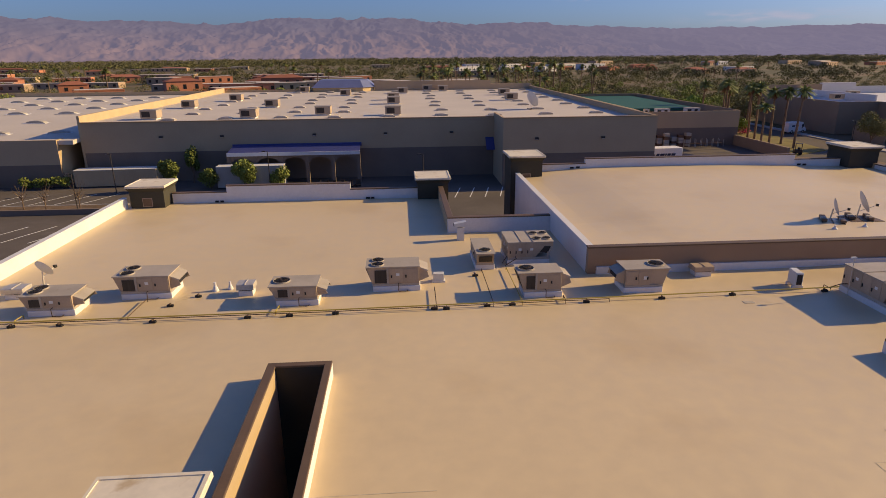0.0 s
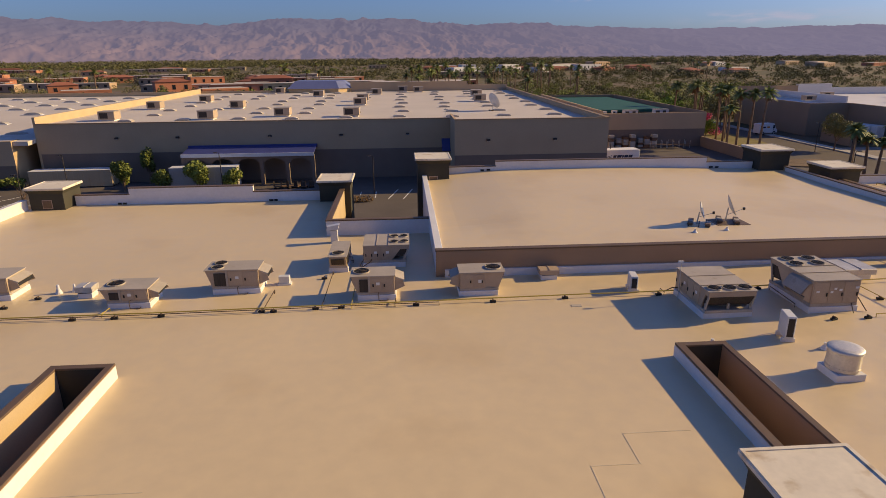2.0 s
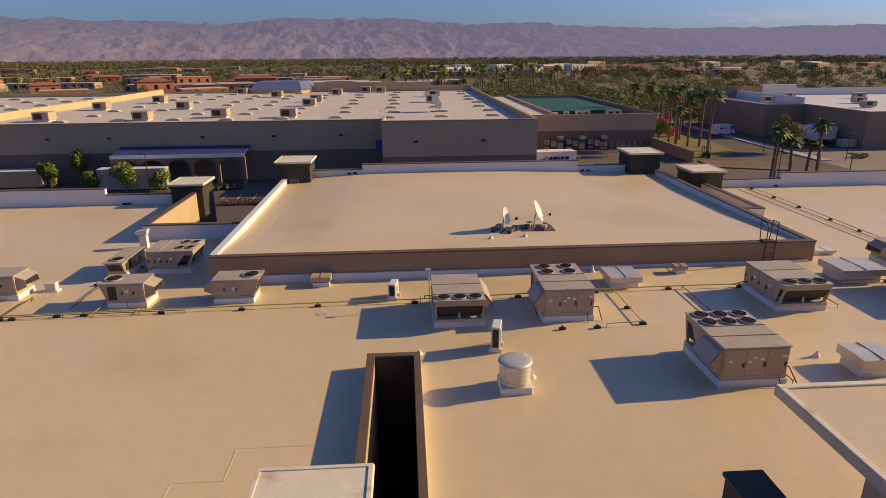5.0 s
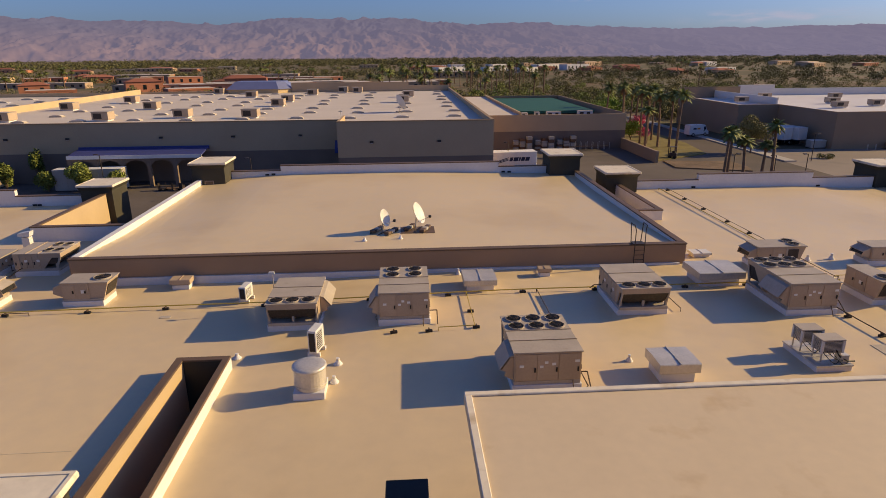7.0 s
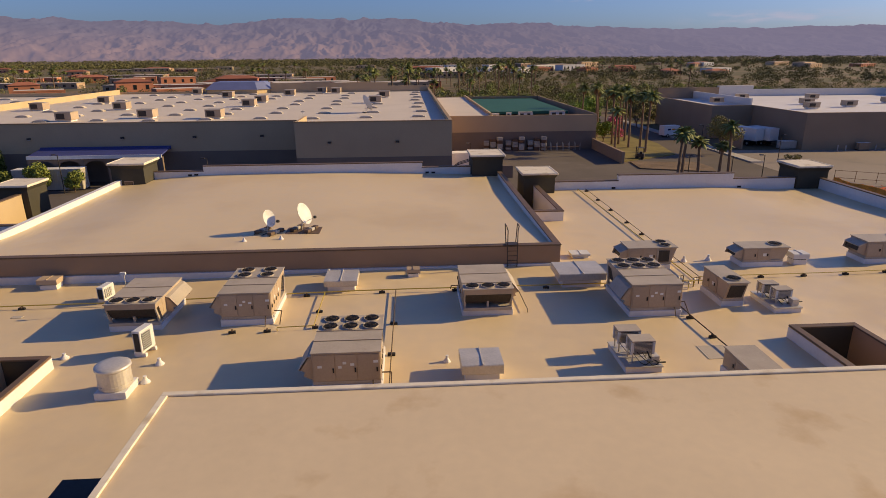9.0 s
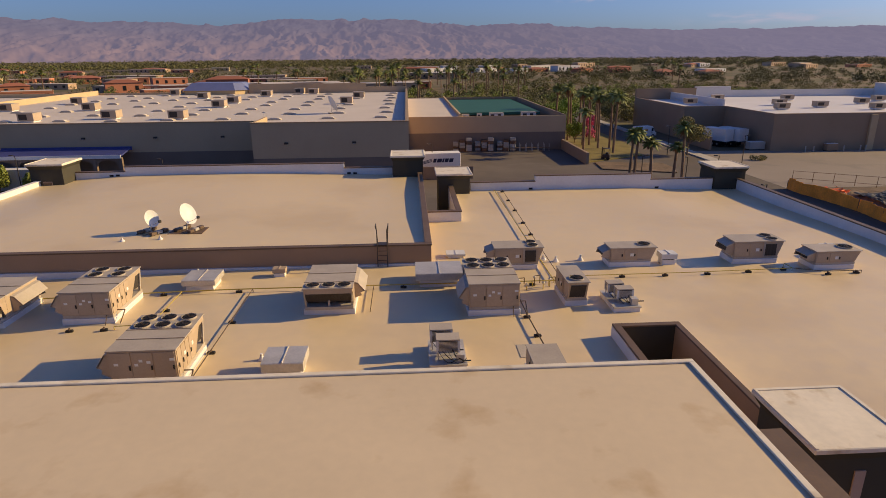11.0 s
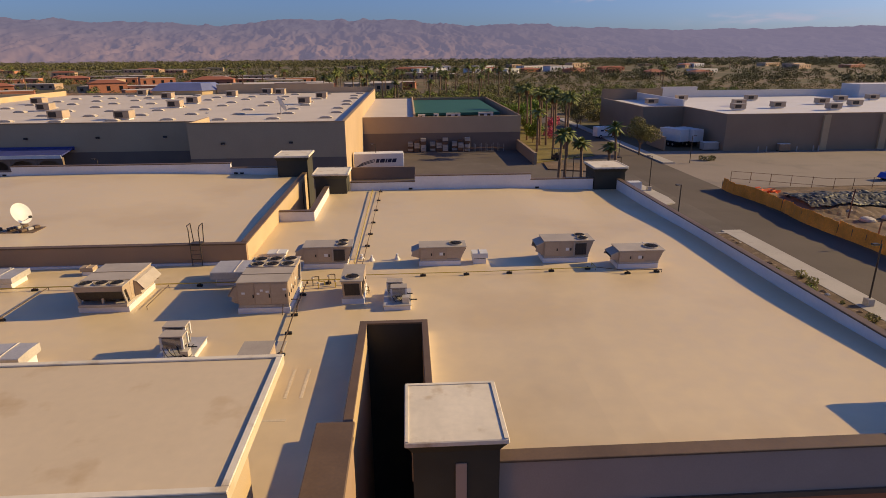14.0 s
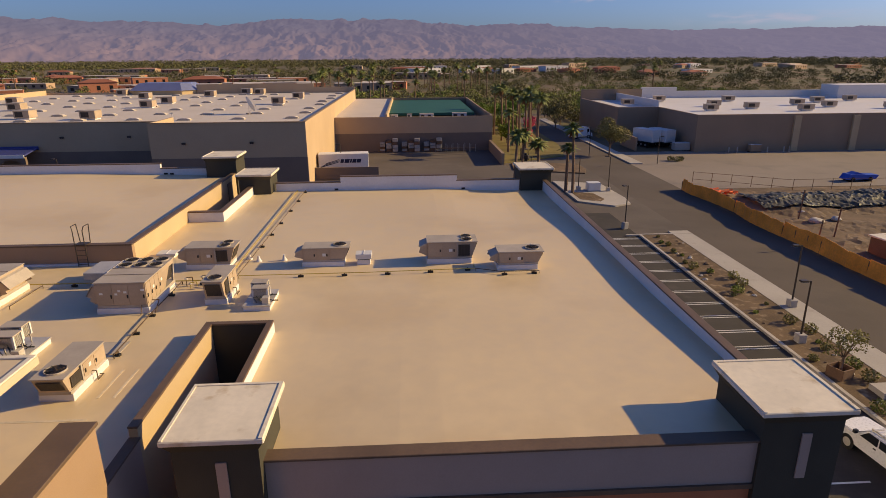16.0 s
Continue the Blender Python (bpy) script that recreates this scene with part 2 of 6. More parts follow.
def rod(bm, p, q, r0, r1=None, seg=8):
    """A round bar from p to q."""
    r1 = r0 if r1 is None else r1
    p, q = Vector(p), Vector(q)
    d = (q - p).normalized()
    u = d.orthogonal().normalized()
    v = d.cross(u)
    rings = [[bm.verts.new(c + r * (math.cos(2 * math.pi * k / seg) * u + math.sin(2 * math.pi * k / seg) * v)) for k in range(seg)] for c, r in ((p, r0), (q, r1))]
    for k in range(seg):
        bm.faces.new((rings[0][k], rings[0][(k + 1) % seg], rings[1][(k + 1) % seg], rings[1][k]))
    bm.faces.new(rings[0][::-1])
    bm.faces.new(rings[1])
    return bm


def ring(bm, x, y, z0, z1, r0, r1, seg=20):
    """An upright round collar of inner radius r0 and outer radius r1."""
    loops = [[bm.verts.new((x + r * math.cos(2 * math.pi * k / seg), y + r * math.sin(2 * math.pi * k / seg), z)) for k in range(seg)] for r, z in ((r0, z0), (r1, z0), (r1, z1), (r0, z1))]
    for i in range(4):
        for k in range(seg):
            m = (k + 1) % seg
            bm.faces.new((loops[i][k], loops[i][m], loops[(i + 1) % 4][m], loops[(i + 1) % 4][k]))
    return bm


def lathe(bm, profile, seg=24, x=0.0, y=0.0):
    loops = [[bm.verts.new((x + r * math.cos(2 * math.pi * k / seg), y + r * math.sin(2 * math.pi * k / seg), z)) for k in range(seg)] for r, z in profile]
    for a, b in zip(loops, loops[1:]):
        for k in range(seg):
            bm.faces.new((a[k], a[(k + 1) % seg], b[(k + 1) % seg], b[k]))
    bm.faces.new(loops[0][::-1])
    bm.faces.new(loops[-1])
    return bm


def rz(x):
    """The main roof's level: it rises gently over the middle tenants."""
    u = min(max((x - 13) / 12, 0), 1)
    return 0.22 * u * u * (3 - 2 * u)


def ease(u):
    u = min(max(u, 0.0), 1.0)
    return u * u * (3 - 2 * u)


def lev(x, y):
    """The lower roof: up to the front edge of the last tenant, down to the drains in its far corner."""
    return rz(x) + 0.2 * ease((x - 38.6) / 5) * ease((18.0 - y) / 10) - 0.2 * ease((x - 44) / 5) * ease((y - 23) / 9)


def sheet(bm, x0, x1, y0, y1, thick=0.25, level=lev):
    """A slab of roof that follows the roof's level."""
    n, m = max(1, int((x1 - x0) / 1.0)), max(1, int((y1 - y0) / 1.0))
    ys = [y0 + (y1 - y0) * j / m for j in range(m + 1)]
    rows = []
    for i in range(n + 1):
        x = x0 + (x1 - x0) * i / n
        rows.append([bm.verts.new((x, y, level(x, y))) for y in ys] + [bm.verts.new((x, y, level(x, y) - thick)) for y in (y1, y0)])
    for a, b in zip(rows, rows[1:]):
        for k in range(len(a)):
            q = (k + 1) % len(a)
            bm.faces.new((a[k], b[k], b[q], a[q]))
    bm.faces.new(rows[0])
    bm.faces.new(rows[-1][::-1])
    bmesh.ops.recalc_face_normals(bm, faces=bm.faces)
    return bm


def structure(name, bm, material, label, category):
    return tagged(part(name, bm, material), label, category, kind="structure")


# ---- ground, roads and paved areas ----
ground = bmesh.new()
RNG = [0, 60, 120, 200, 320, 520, 900, 1500, 2500, 3850]
loops = []
for r in RNG[1:]:
    loops.append([ground.verts.new((20 + r * math.cos(2 * math.pi * k / 48), 40 + r * math.sin(2 * math.pi * k / 48), G - 0.05)) for k in range(48)])
centre = ground.verts.new((20, 40, G - 0.05))
for k in range(48):
    ground.faces.new((centre, loops[0][k], loops[0][(k + 1) % 48]))
    for a, b in zip(loops, loops[1:]):
        ground.faces.new((a[k], b[k], b[(k + 1) % 48], a[(k + 1) % 48]))
structure("ground", ground, DESERT, "sandy desert ground with scrub that reaches the hills", "ground")
structure("parking_yard", bx(-90, 68.0, -30, 108, G - 0.3, G), ASPHALT, "dark worn asphalt yard round the stores", "asphalt")
structure("road", bx(68.0, 75.4, -40, 230, G - 0.3, G - 0.012), ROADMAT, "worn grey asphalt service road", "road")
structure("concrete_lot", bx(75.4, 175, 66.5, 95.5, G - 0.3, G - 0.004), LOTCONC, "pale concrete loading lot with dark patches", "concrete")
structure("lot_ground", bx(75.4, 175, 14, 66.5, G - 0.3, G - 0.02), DIRT, "bare brown dirt of a building site", "dirt")
structure("planting_bed", bx(63.35, 66.2, 14.0, 47.6, G - 0.1, G + 0.13), MULCH, "brown gravel planting bed between kerb and pavement", "planting bed")
structure("pavement", bx(66.2, 68.0, 12.0, 48.6, G - 0.1, G + 0.15), CONC, "pale concrete pavement beside the road", "pavement")
structure("kerb", bx(63.15, 63.35, 14.0, 47.6, G - 0.1, G + 0.16), CONC, "grey concrete kerb of the parking bays", "kerb")
structure("kerb_1", bx(62.0, 68.0, 47.6, 47.8, G - 0.1, G + 0.16), CONC, "grey concrete kerb at the end of the bed", "kerb")
structure("parking_bays", bx(51.9, 63.15, 2.0, 56.0, G - 0.1, G + 0.01), BAYASPHALT, "dark fresh asphalt of the parking bays", "asphalt")
structure("traffic_island", prism(bmesh.new(), [(61.2, 60.8), (64.6, 58.4), (66.6, 59.4), (66.9, 62), (66.5, 70), (61.0, 72)], "z", G - 0.1, G + 0.15), CONC, "pale concrete island with a planted corner", "island")
structure("island_bed", prism(bmesh.new(), [(61.7, 61.6), (63.6, 60.4), (64.4, 61.5), (64.0, 64.5), (61.6, 65.5)], "z", G - 0.1, G + 0.165), MULCH, "brown gravel bed in the traffic island", "planting bed")
structure("palm_lawn", prism(bmesh.new(), [(56.6, 86), (67.5, 92), (69.5, 104), (70.0, 140), (58.0, 140), (57.4, 97)], "z", G - 0.1, G + 0.14), GRASS, "strip of yellow-green lawn under palms", "lawn")
structure("pavement_1", bx(75.4, 77.2, 84, 150, G - 0.1, G + 0.15), CONC, "pale concrete pavement along the road", "pavement")
structure("palm_bed", prism(bmesh.new(), [(57.5, 80.5), (66.6, 77), (67.6, 80), (67.5, 84.5), (58, 86)], "z", G - 0.1, G + 0.15), DIRT, "bare earth bed under palms", "planting bed")

# strip with bare trees and low wall beside the left lot
structure("tree_strip", bx(-62, -29.5, 63.5, 65.6, G - 0.1, G + 0.12), DIRT, "dry brown strip with bare young trees", "planting bed")
structure("lot_wall", bx(-62, -22.0, 61.9, 62.2, G, G + 0.55), STOREBASE, "low dark block wall beside the left lot", "wall")
structure("kerb_2", bx(-62, -29.5, 65.6, 65.8, G - 0.1, G + 0.15), CONC, "grey concrete kerb of the tree strip", "kerb")
for k in range(8):
    x = -54 + 2.7 * k
    structure("bay_marking", prism(bmesh.new(), [(x, 66.6), (x + 0.12, 66.6), (x + 2.3, 71.5), (x + 2.18, 71.5)], "z", G, G + 0.006), PAINT, "worn white slanted line of a parking bay", "road marking")

# parking stripes
for y in [24.0 + 2.08 * k for k in range(12)]:
    b = bx(58.6, 63.0, y - 0.17, y - 0.1, G, G + 0.02)
    box(b, 58.6, 63.0, y + 0.1, y + 0.17, G, G + 0.02)
    structure("bay_marking", b, PAINT, "worn white double line of a parking bay", "road marking")
for k in range(9):
    x = -48 + 2.6 * k
    structure("bay_marking", prism(bmesh.new(), [(x, 52), (x + 0.12, 52), (x + 2.3, 57.5), (x + 2.18, 57.5)], "z", G, G + 0.006), PAINT, "white slanted line of a parking bay", "road marking")
for k in range(5):
    x = 4.0 + 1.7 * k
    structure("bay_marking", prism(bmesh.new(), [(x, 65.5), (x + 0.12, 65.5), (x + 1.2, 70.5), (x + 1.08, 70.5)], "z", G, G + 0.006), PAINT, "white slanted line of a parking bay", "road marking")
for y in (12.2, 15.1):
    structure("bay_marking", bx(55.0, 60.0, y, y + 0.09, G, G + 0.02), PAINT, "white line of a parking bay", "road marking")


# ---- the roof that the camera passes ----
def uz(x, y):
    """The middle tenant's roof: nearly flush with its front edge, crowned at the back, falling to the side parapet."""
    crown = 0.08 * math.sin(math.pi * (x - 7.3) / 23.7) * ease((y - 28) / 10)
    return 1.0 + crown - float(np.interp(y, (22, 27, 33, 38.4), (0.06, 0.22, 0.28, 0.2))) * ease((x - 19) / 11) - 0.22 * ease((12.5 - x) / 5) * ease((y - 21.9) / 5)


def wall(name, x0, x1, y0, y1, z0, z1, material, label, cap=0.06, over=0.03, cap_mat=None):
    """A parapet or wall with its coping as a part."""
    ob = structure(name, bx(x0, x1, y0, y1, z0, z1), material, label, "wall")
    if cap:
        part("coping", bx(x0 - over, x1 + over, y0 - over, y1 + over, z1, z1 + cap, bevel=0.012), cap_mat or COPING, ob)
    return ob


XW1, XW2, XW3 = (-3.68, -2.02), (13.5, 14.96), (36.45, 38.5)   # the three light wells
deck = bmesh.new()
for a, b, y0, y1 in ((-15.6, XW1[0], 6.5, 14.58), (XW1[1], XW2[0], 6.5, 14.58), (XW2[1], XW3[0], 4.2, 14.58), (XW3[1], 51.5, 7.9, 14.58),
                     (-15.6, 51.5, 14.58, 21.9), (-15.6, 7.3, 21.9, 27.8), (-15.6, 2.1, 27.8, 35.5), (31.1, 51.5, 21.9, 28.3), (33.0, 51.5, 28.3, 35.6)):
    sheet(deck, a, b, y0, y1)
structure("flat_roof", deck, ROOF, "cream coated flat roof with faint stains and seams", "roof")
structure("upper_flat_roof", sheet(bmesh.new(), 7.3, 31.0, 21.9, 38.4, level=uz), ROOF, "cream coated roof of the higher middle tenant", "roof")

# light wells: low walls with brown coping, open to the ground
WELL = "stucco light-well wall, darker material on shaded sides, brown metal coping"
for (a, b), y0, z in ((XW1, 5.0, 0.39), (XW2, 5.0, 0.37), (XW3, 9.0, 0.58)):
    # shade is put into the materials: tan sunlit side, darker right and far walls
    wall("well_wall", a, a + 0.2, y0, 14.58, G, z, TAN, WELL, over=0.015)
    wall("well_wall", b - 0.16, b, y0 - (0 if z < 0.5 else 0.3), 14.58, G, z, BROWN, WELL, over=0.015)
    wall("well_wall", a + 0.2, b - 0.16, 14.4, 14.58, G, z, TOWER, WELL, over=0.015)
    for xx in ((a - 0.012, a), (b, b + 0.012)):
        structure("roof_upstand", bx(xx[0], xx[1], y0, 14.59, rz(a) - 0.02, z - 0.02), WHITE, "cream membrane upstand on the well wall", "roof upstand")
wall("alley_wall", 36.45, 36.65, 3.5, 9.0, G, 0.3, GREYWALL, "grey stucco alley wall with dark coping", over=0.03)
structure("alley_floor", bx(36.7, 38.3, 2.0, 14.3, G, G + 0.02), DARKRED, "dark red paving down in the alley", "paving")

# left tenant's parapets
wall("parapet", -15.84, -15.6, 6.5, 34.6, G, 0.56, WHITE, "white inner face of a low parapet", cap_mat=WHITE)
wall("parapet", -13.4, -10.3, 35.5, 35.74, G, 0.58, WHITE, "white back parapet with dark coping")
wall("parapet", -10.3, -3.1, 35.5, 35.76, G, 0.95, WHITE, "white raised back parapet with dark coping")
wall("parapet", -3.1, 0.9, 35.5, 35.74, G, 0.58, WHITE, "white back parapet with dark coping")
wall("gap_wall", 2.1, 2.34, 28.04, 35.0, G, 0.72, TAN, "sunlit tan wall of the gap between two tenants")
wall("gap_wall", 2.1, 7.06, 27.8, 28.04, G, 0.72, WHITE, "white parapet before the gap between two tenants")
# middle tenant
wall("front_fascia", 7.06, 31.24, 21.66, 21.9, -0.3, 1.04, BROWN, "brown stucco front of the higher roof")
structure("base_flashing", bx(7.4, 31.0, 21.56, 21.655, -0.02, 0.3), WHITE, "white membrane flashing along the brown wall", "flashing")
wall("side_parapet", 7.06, 7.3, 21.9, 37.2, G, 1.04, WHITE, "white parapet of the higher roof", cap_mat=WHITE)
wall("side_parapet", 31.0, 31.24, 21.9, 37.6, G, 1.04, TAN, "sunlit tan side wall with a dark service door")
structure("parapet_lining", bx(30.985, 30.998, 21.92, 37.4, -0.1, 1.03), WHITE, "white membrane on the parapet's inner face", "lining")
wall("back_parapet", 8.7, 11.9, 38.4, 38.64, G, 1.3, WHITE, "white back parapet with dark coping")
wall("back_parapet", 11.9, 26.1, 38.4, 38.66, G, 1.62, WHITE, "white raised back parapet with dark coping")
wall("back_parapet", 26.1, 29.3, 38.4, 38.64, G, 1.3, WHITE, "white back parapet with dark coping")
# gap and right tenant
wall("gap_wall", 31.24, 33.06, 28.3, 28.54, G, 0.72, WHITE, "white parapet before the gap between two tenants")
wall("gap_wall", 32.82, 33.06, 28.54, 35.0, G, 0.72, WHITE, "white parapet beside the gap")
wall("back_parapet", 34.3, 38.4, 35.6, 35.84, G, 0.72, WHITE, "white back parapet with dark coping")
wall("back_parapet", 38.4, 45.9, 35.6, 35.86, G, 1.08, WHITE, "white raised back parapet with dark coping")
wall("back_parapet", 45.9, 50.0, 35.6, 35.84, G, 0.72, WHITE, "white back parapet with dark coping")
wall("side_parapet", 51.5, 51.74, 9.6, 35.4, G, 0.67, WHITE, "white parapet with a dark metal coping")
fw = wall("front_parapet", 39.3, 50.4, 7.76, 8.04, -0.56, 0.5, GREYWALL, "grey stucco front parapet with brown coping", over=0.06)
structure("front_wall", bx(38.8, 51.0, 7.8, 8.02, G, -0.68), ORANGE, "orange stucco shop front below the parapet", "wall")
structure("string_course", bx(39.3, 50.4, 7.7, 8.03, -0.68, -0.56), COPING, "dark band under the grey parapet", "trim")
# the raised front roof over the middle shops
RF = structure("raised_front_roof", bx(20.9, 35.58, 4.1, 7.95, 2.82, 2.98), ROOF_OLD, "cream raised roof with brown water stains", "roof")
for a in ((20.9, 35.58, 7.83, 7.95), (20.9, 35.58, 4.1, 4.22), (20.9, 21.02, 4.22, 7.83), (35.46, 35.58, 4.22, 7.83)):
    part("edge_lip", bx(*a, 2.98, 3.02, bevel=0.01), CAP, RF, "pale folded roof edge")
structure("raised_front_wall", bx(21.1, 35.3, 4.3, 6.0, G, 2.82), TAN, "tan stucco block under the raised roof", "wall")
wall("wall_pier", 36.3, 36.9, 3.6, 7.05, G, 1.95, BROWN, "brown stucco pier with a broad brown cap", over=0.05, cap=0.08)
wall("wall_pier", 19.62, 20.2, 3.4, 6.92, G, 2.02, TOWER, "dark stucco pier with a dark cap", over=0.04, cap=0.08, cap_mat=BLACK)
for xx in (24.0, 28.0, 32.0):
    structure("roof_post", bx(xx, xx + 0.2, 7.3, 7.5, rz(xx), 2.82), TAN, "tan steel post under the raised roof edge", "post")


def tower(x0, x1, y0, y1, top, label, hatch=False, slot=False, side_slot=False, cap_label="pale stained cap slab"):
    """A hollow corner tower: dark shaft, flared neck, wide flat cap."""
    cx, cy = (x0 + x1) / 2, (y0 + y1) / 2
    t = tagged(part("corner_tower", bx(x0 + 0.16, x1 - 0.16, y0 + 0.16, y1 - 0.16, G, top - 0.2), TOWER), label, "tower", "corner towers", "structure")
    b = bmesh.new()
    lo = [(x0 + 0.16, y0 + 0.16), (x1 - 0.16, y0 + 0.16), (x1 - 0.16, y1 - 0.16), (x0 + 0.16, y1 - 0.16)]
    hi = [(x0 + 0.03, y0 + 0.03), (x1 - 0.03, y0 + 0.03), (x1 - 0.03, y1 - 0.03), (x0 + 0.03, y1 - 0.03)]
    v0, v1 = [b.verts.new((*p, top - 0.34)) for p in lo], [b.verts.new((*p, top - 0.12)) for p in hi]
    for k in range(4):
        b.faces.new((v0[k], v0[(k + 1) % 4], v1[(k + 1) % 4], v1[k]))
    b.faces.new(v1)
    b.faces.new(v0[::-1])
    part("cornice", b, TOWER, t)
    part("cap", bx(x0, x1, y0, y1, top - 0.12, top, bevel=0.02), CAP, t, cap_label)
    for a in ((x0 + 0.02, x1 - 0.02, y1 - 0.1, y1 - 0.02), (x1 - 0.1, x1 - 0.02, y0 + 0.02, y1 - 0.1), (x0 + 0.02, x0 + 0.08, y0 + 0.02, y1 - 0.1)):
        part("cap_edge", bx(*a, top, top + 0.022), CAP, t)
    if hatch:
        f = part("access_hatch", bx(cx - 0.24, cx + 0.24, y0 + 0.13, y0 + 0.16, 0.06 + hatch, 0.5 + hatch), COPING, t, "small brown access hatch")
        part("hatch_frame", bx(cx - 0.27, cx + 0.27, y0 + 0.145, y0 + 0.16, 0.03 + hatch, 0.53 + hatch), GREYWALL, f)
    if slot:
        part("recessed_panel", bx(cx - 0.02, cx + 0.2, y0 + 0.13, y0 + 0.16, top - 1.75, top - 0.62), GREYWALL, t, "grey recessed panel")
    if side_slot:
        part("recessed_panel", bx(x0 + 0.13, x0 + 0.16, cy - 0.2, cy + 0.1, top - 1.6, top - 0.62), GREYWALL, t, "grey recessed panel")
    return t


TW = "dark green-brown stucco corner tower with pale flat cap"
tower(-15.55, -13.35, 34.35, 36.6, 1.28, TW, hatch=0.05)
tower(0.72, 2.85, 34.9, 37.2, 1.28, TW)
tower(6.6, 8.9, 36.8, 39.3, 2.15, TW, hatch=0.5)
tower(29.2, 31.5, 37.5, 40.0, 2.2, TW)
tower(32.05, 34.3, 34.6, 37.0, 1.5, TW)
tower(49.9, 52.2, 35.3, 37.7, 1.5, TW)
tower(37.84, 39.88, 7.3, 9.5, 1.36, TW + " and grey slot panels", slot=True, side_slot=True)
tower(50.1, 52.2, 7.5, 9.8, 1.36, TW + " and one grey slot panel", slot=True)
tower(11.9, 14.0, 6.3, 8.55, 1.35, TW)
tower(-5.5, -3.5, 7.0, 9.25, 1.2, TW)
d1 = structure("door_1", bx(31.24, 31.27, 35.6, 36.5, -1.2, 0.75), COPING, "dark brown service door in the tan wall", "door")

# ---- the big store behind ----
SW = "tan block store wall over a grey block base"
structure("store_wall", bx(-39.5, 12.0, 78.6, 78.9, -3.25, 0.48), STOREWALL, SW, "wall")
structure("store_base_wall", bx(-39.5, 12.0, 78.57, 78.9, G, -3.25), STOREBASE, "dark grey block base of the store", "wall")
structure("store_wall_1", bx(12.0, 30.5, 71.2, 71.5, -3.2, 1.0), STOREWALL, SW, "wall")
structure("store_base_wall_1", bx(12.0, 30.5, 71.17, 71.5, G, -3.2), STOREBASE, "dark grey block base of the store", "wall")
structure("store_side_wall", bx(30.2, 30.5, 71.5, 144.0, G, 1.0), STOREWALL, "sunlit tan side wall of the store", "wall")
structure("store_return_wall", bx(12.0, 12.3, 71.5, 78.9, G, 1.0), STOREWALL, "tan return wall of the store front", "wall")
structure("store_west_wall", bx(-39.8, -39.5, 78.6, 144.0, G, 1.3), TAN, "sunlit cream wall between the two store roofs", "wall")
structure("store_back_wall", bx(-39.5, -19.3, 144.0, 144.3, G, 0.75), STOREWALL, "tan back parapet of the store", "wall")
structure("store_back_wall_1", bx(-5.8, 21.0, 144.0, 144.3, G, 2.4), STOREWALL, "high tan back parapet of the store", "wall")
structure("store_back_wall_2", bx(21.0, 30.5, 144.0, 144.3, G, 1.6), STOREWALL, "tan back parapet of the store", "wall")
structure("entrance_wall", prism(bmesh.new(), [(-19.3, 141.2), (-8.3, 141.2), (-5.8, 144.35), (-5.8, 150), (-19.3, 150)], "z", -0.1, 1.2), TAN, "cream upper walls of the store entrance block", "wall")
er = bmesh.new()
lo = [er.verts.new(p) for p in ((-19.7, 140.8, 1.2), (-8.1, 140.8, 1.2), (-5.4, 144.2, 1.2), (-5.4, 150.4, 1.2), (-19.7, 150.4, 1.2))]
hi = [er.verts.new(p) for p in ((-18.0, 142.6, 2.8), (-8.9, 142.6, 2.8), (-7.4, 144.6, 2.8), (-7.4, 148.6, 2.8), (-18.0, 148.6, 2.8))]
for k in range(5):
    er.faces.new((lo[k], lo[(k + 1) % 5], hi[(k + 1) % 5], hi[k]))
er.faces.new(hi)
er.faces.new(lo[::-1])
structure("entrance_roof", er, BLUEROOF, "blue-grey metal mansard roof over the store entrance", "roof")
structure("store_roof", prism(bmesh.new(), [(-39.5, 78.9), (12.3, 78.9), (12.3, 71.5), (30.2, 71.5), (30.2, 144), (-39.5, 144)], "z", -0.2, 0.3), STOREROOF, "wide cream flat store roof with many curbs", "roof")
structure("annex_wall", bx(-85, -41.6, 76.5, 76.8, -4.3, -1.3), STOREWALL, "tan wall of the neighbouring store", "wall")
structure("annex_base_wall", bx(-85, -41.6, 76.47, 76.8, G, -4.3), STOREBASE, "dark grey block base of the neighbouring store", "wall")
structure("annex_side_wall", bx(-41.9, -41.6, 76.8, 82.5, G, -1.3), TAN, "sunlit tan side wall", "wall")
structure("annex_parapet", bx(-85, -49.5, 76.46, 76.8, -1.3, -0.55), STOREWALL, "raised tan parapet on the neighbouring store", "wall")
structure("annex_roof", prism(bmesh.new(), [(76.8, -1.9), (76.8, -1.4), (100, -0.1), (144, -0.1), (144, -0.6), (100, -0.6)], "x", -85, -39.8), STOREROOF, "pale flat roof with arched skylights", "roof")
structure("annex_back_wall", bx(-85, -39.8, 144, 144.3, G, 0.7), TAN, "cream back parapet", "wall")

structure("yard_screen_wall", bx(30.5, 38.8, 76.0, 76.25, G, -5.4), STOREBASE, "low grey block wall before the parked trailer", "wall")

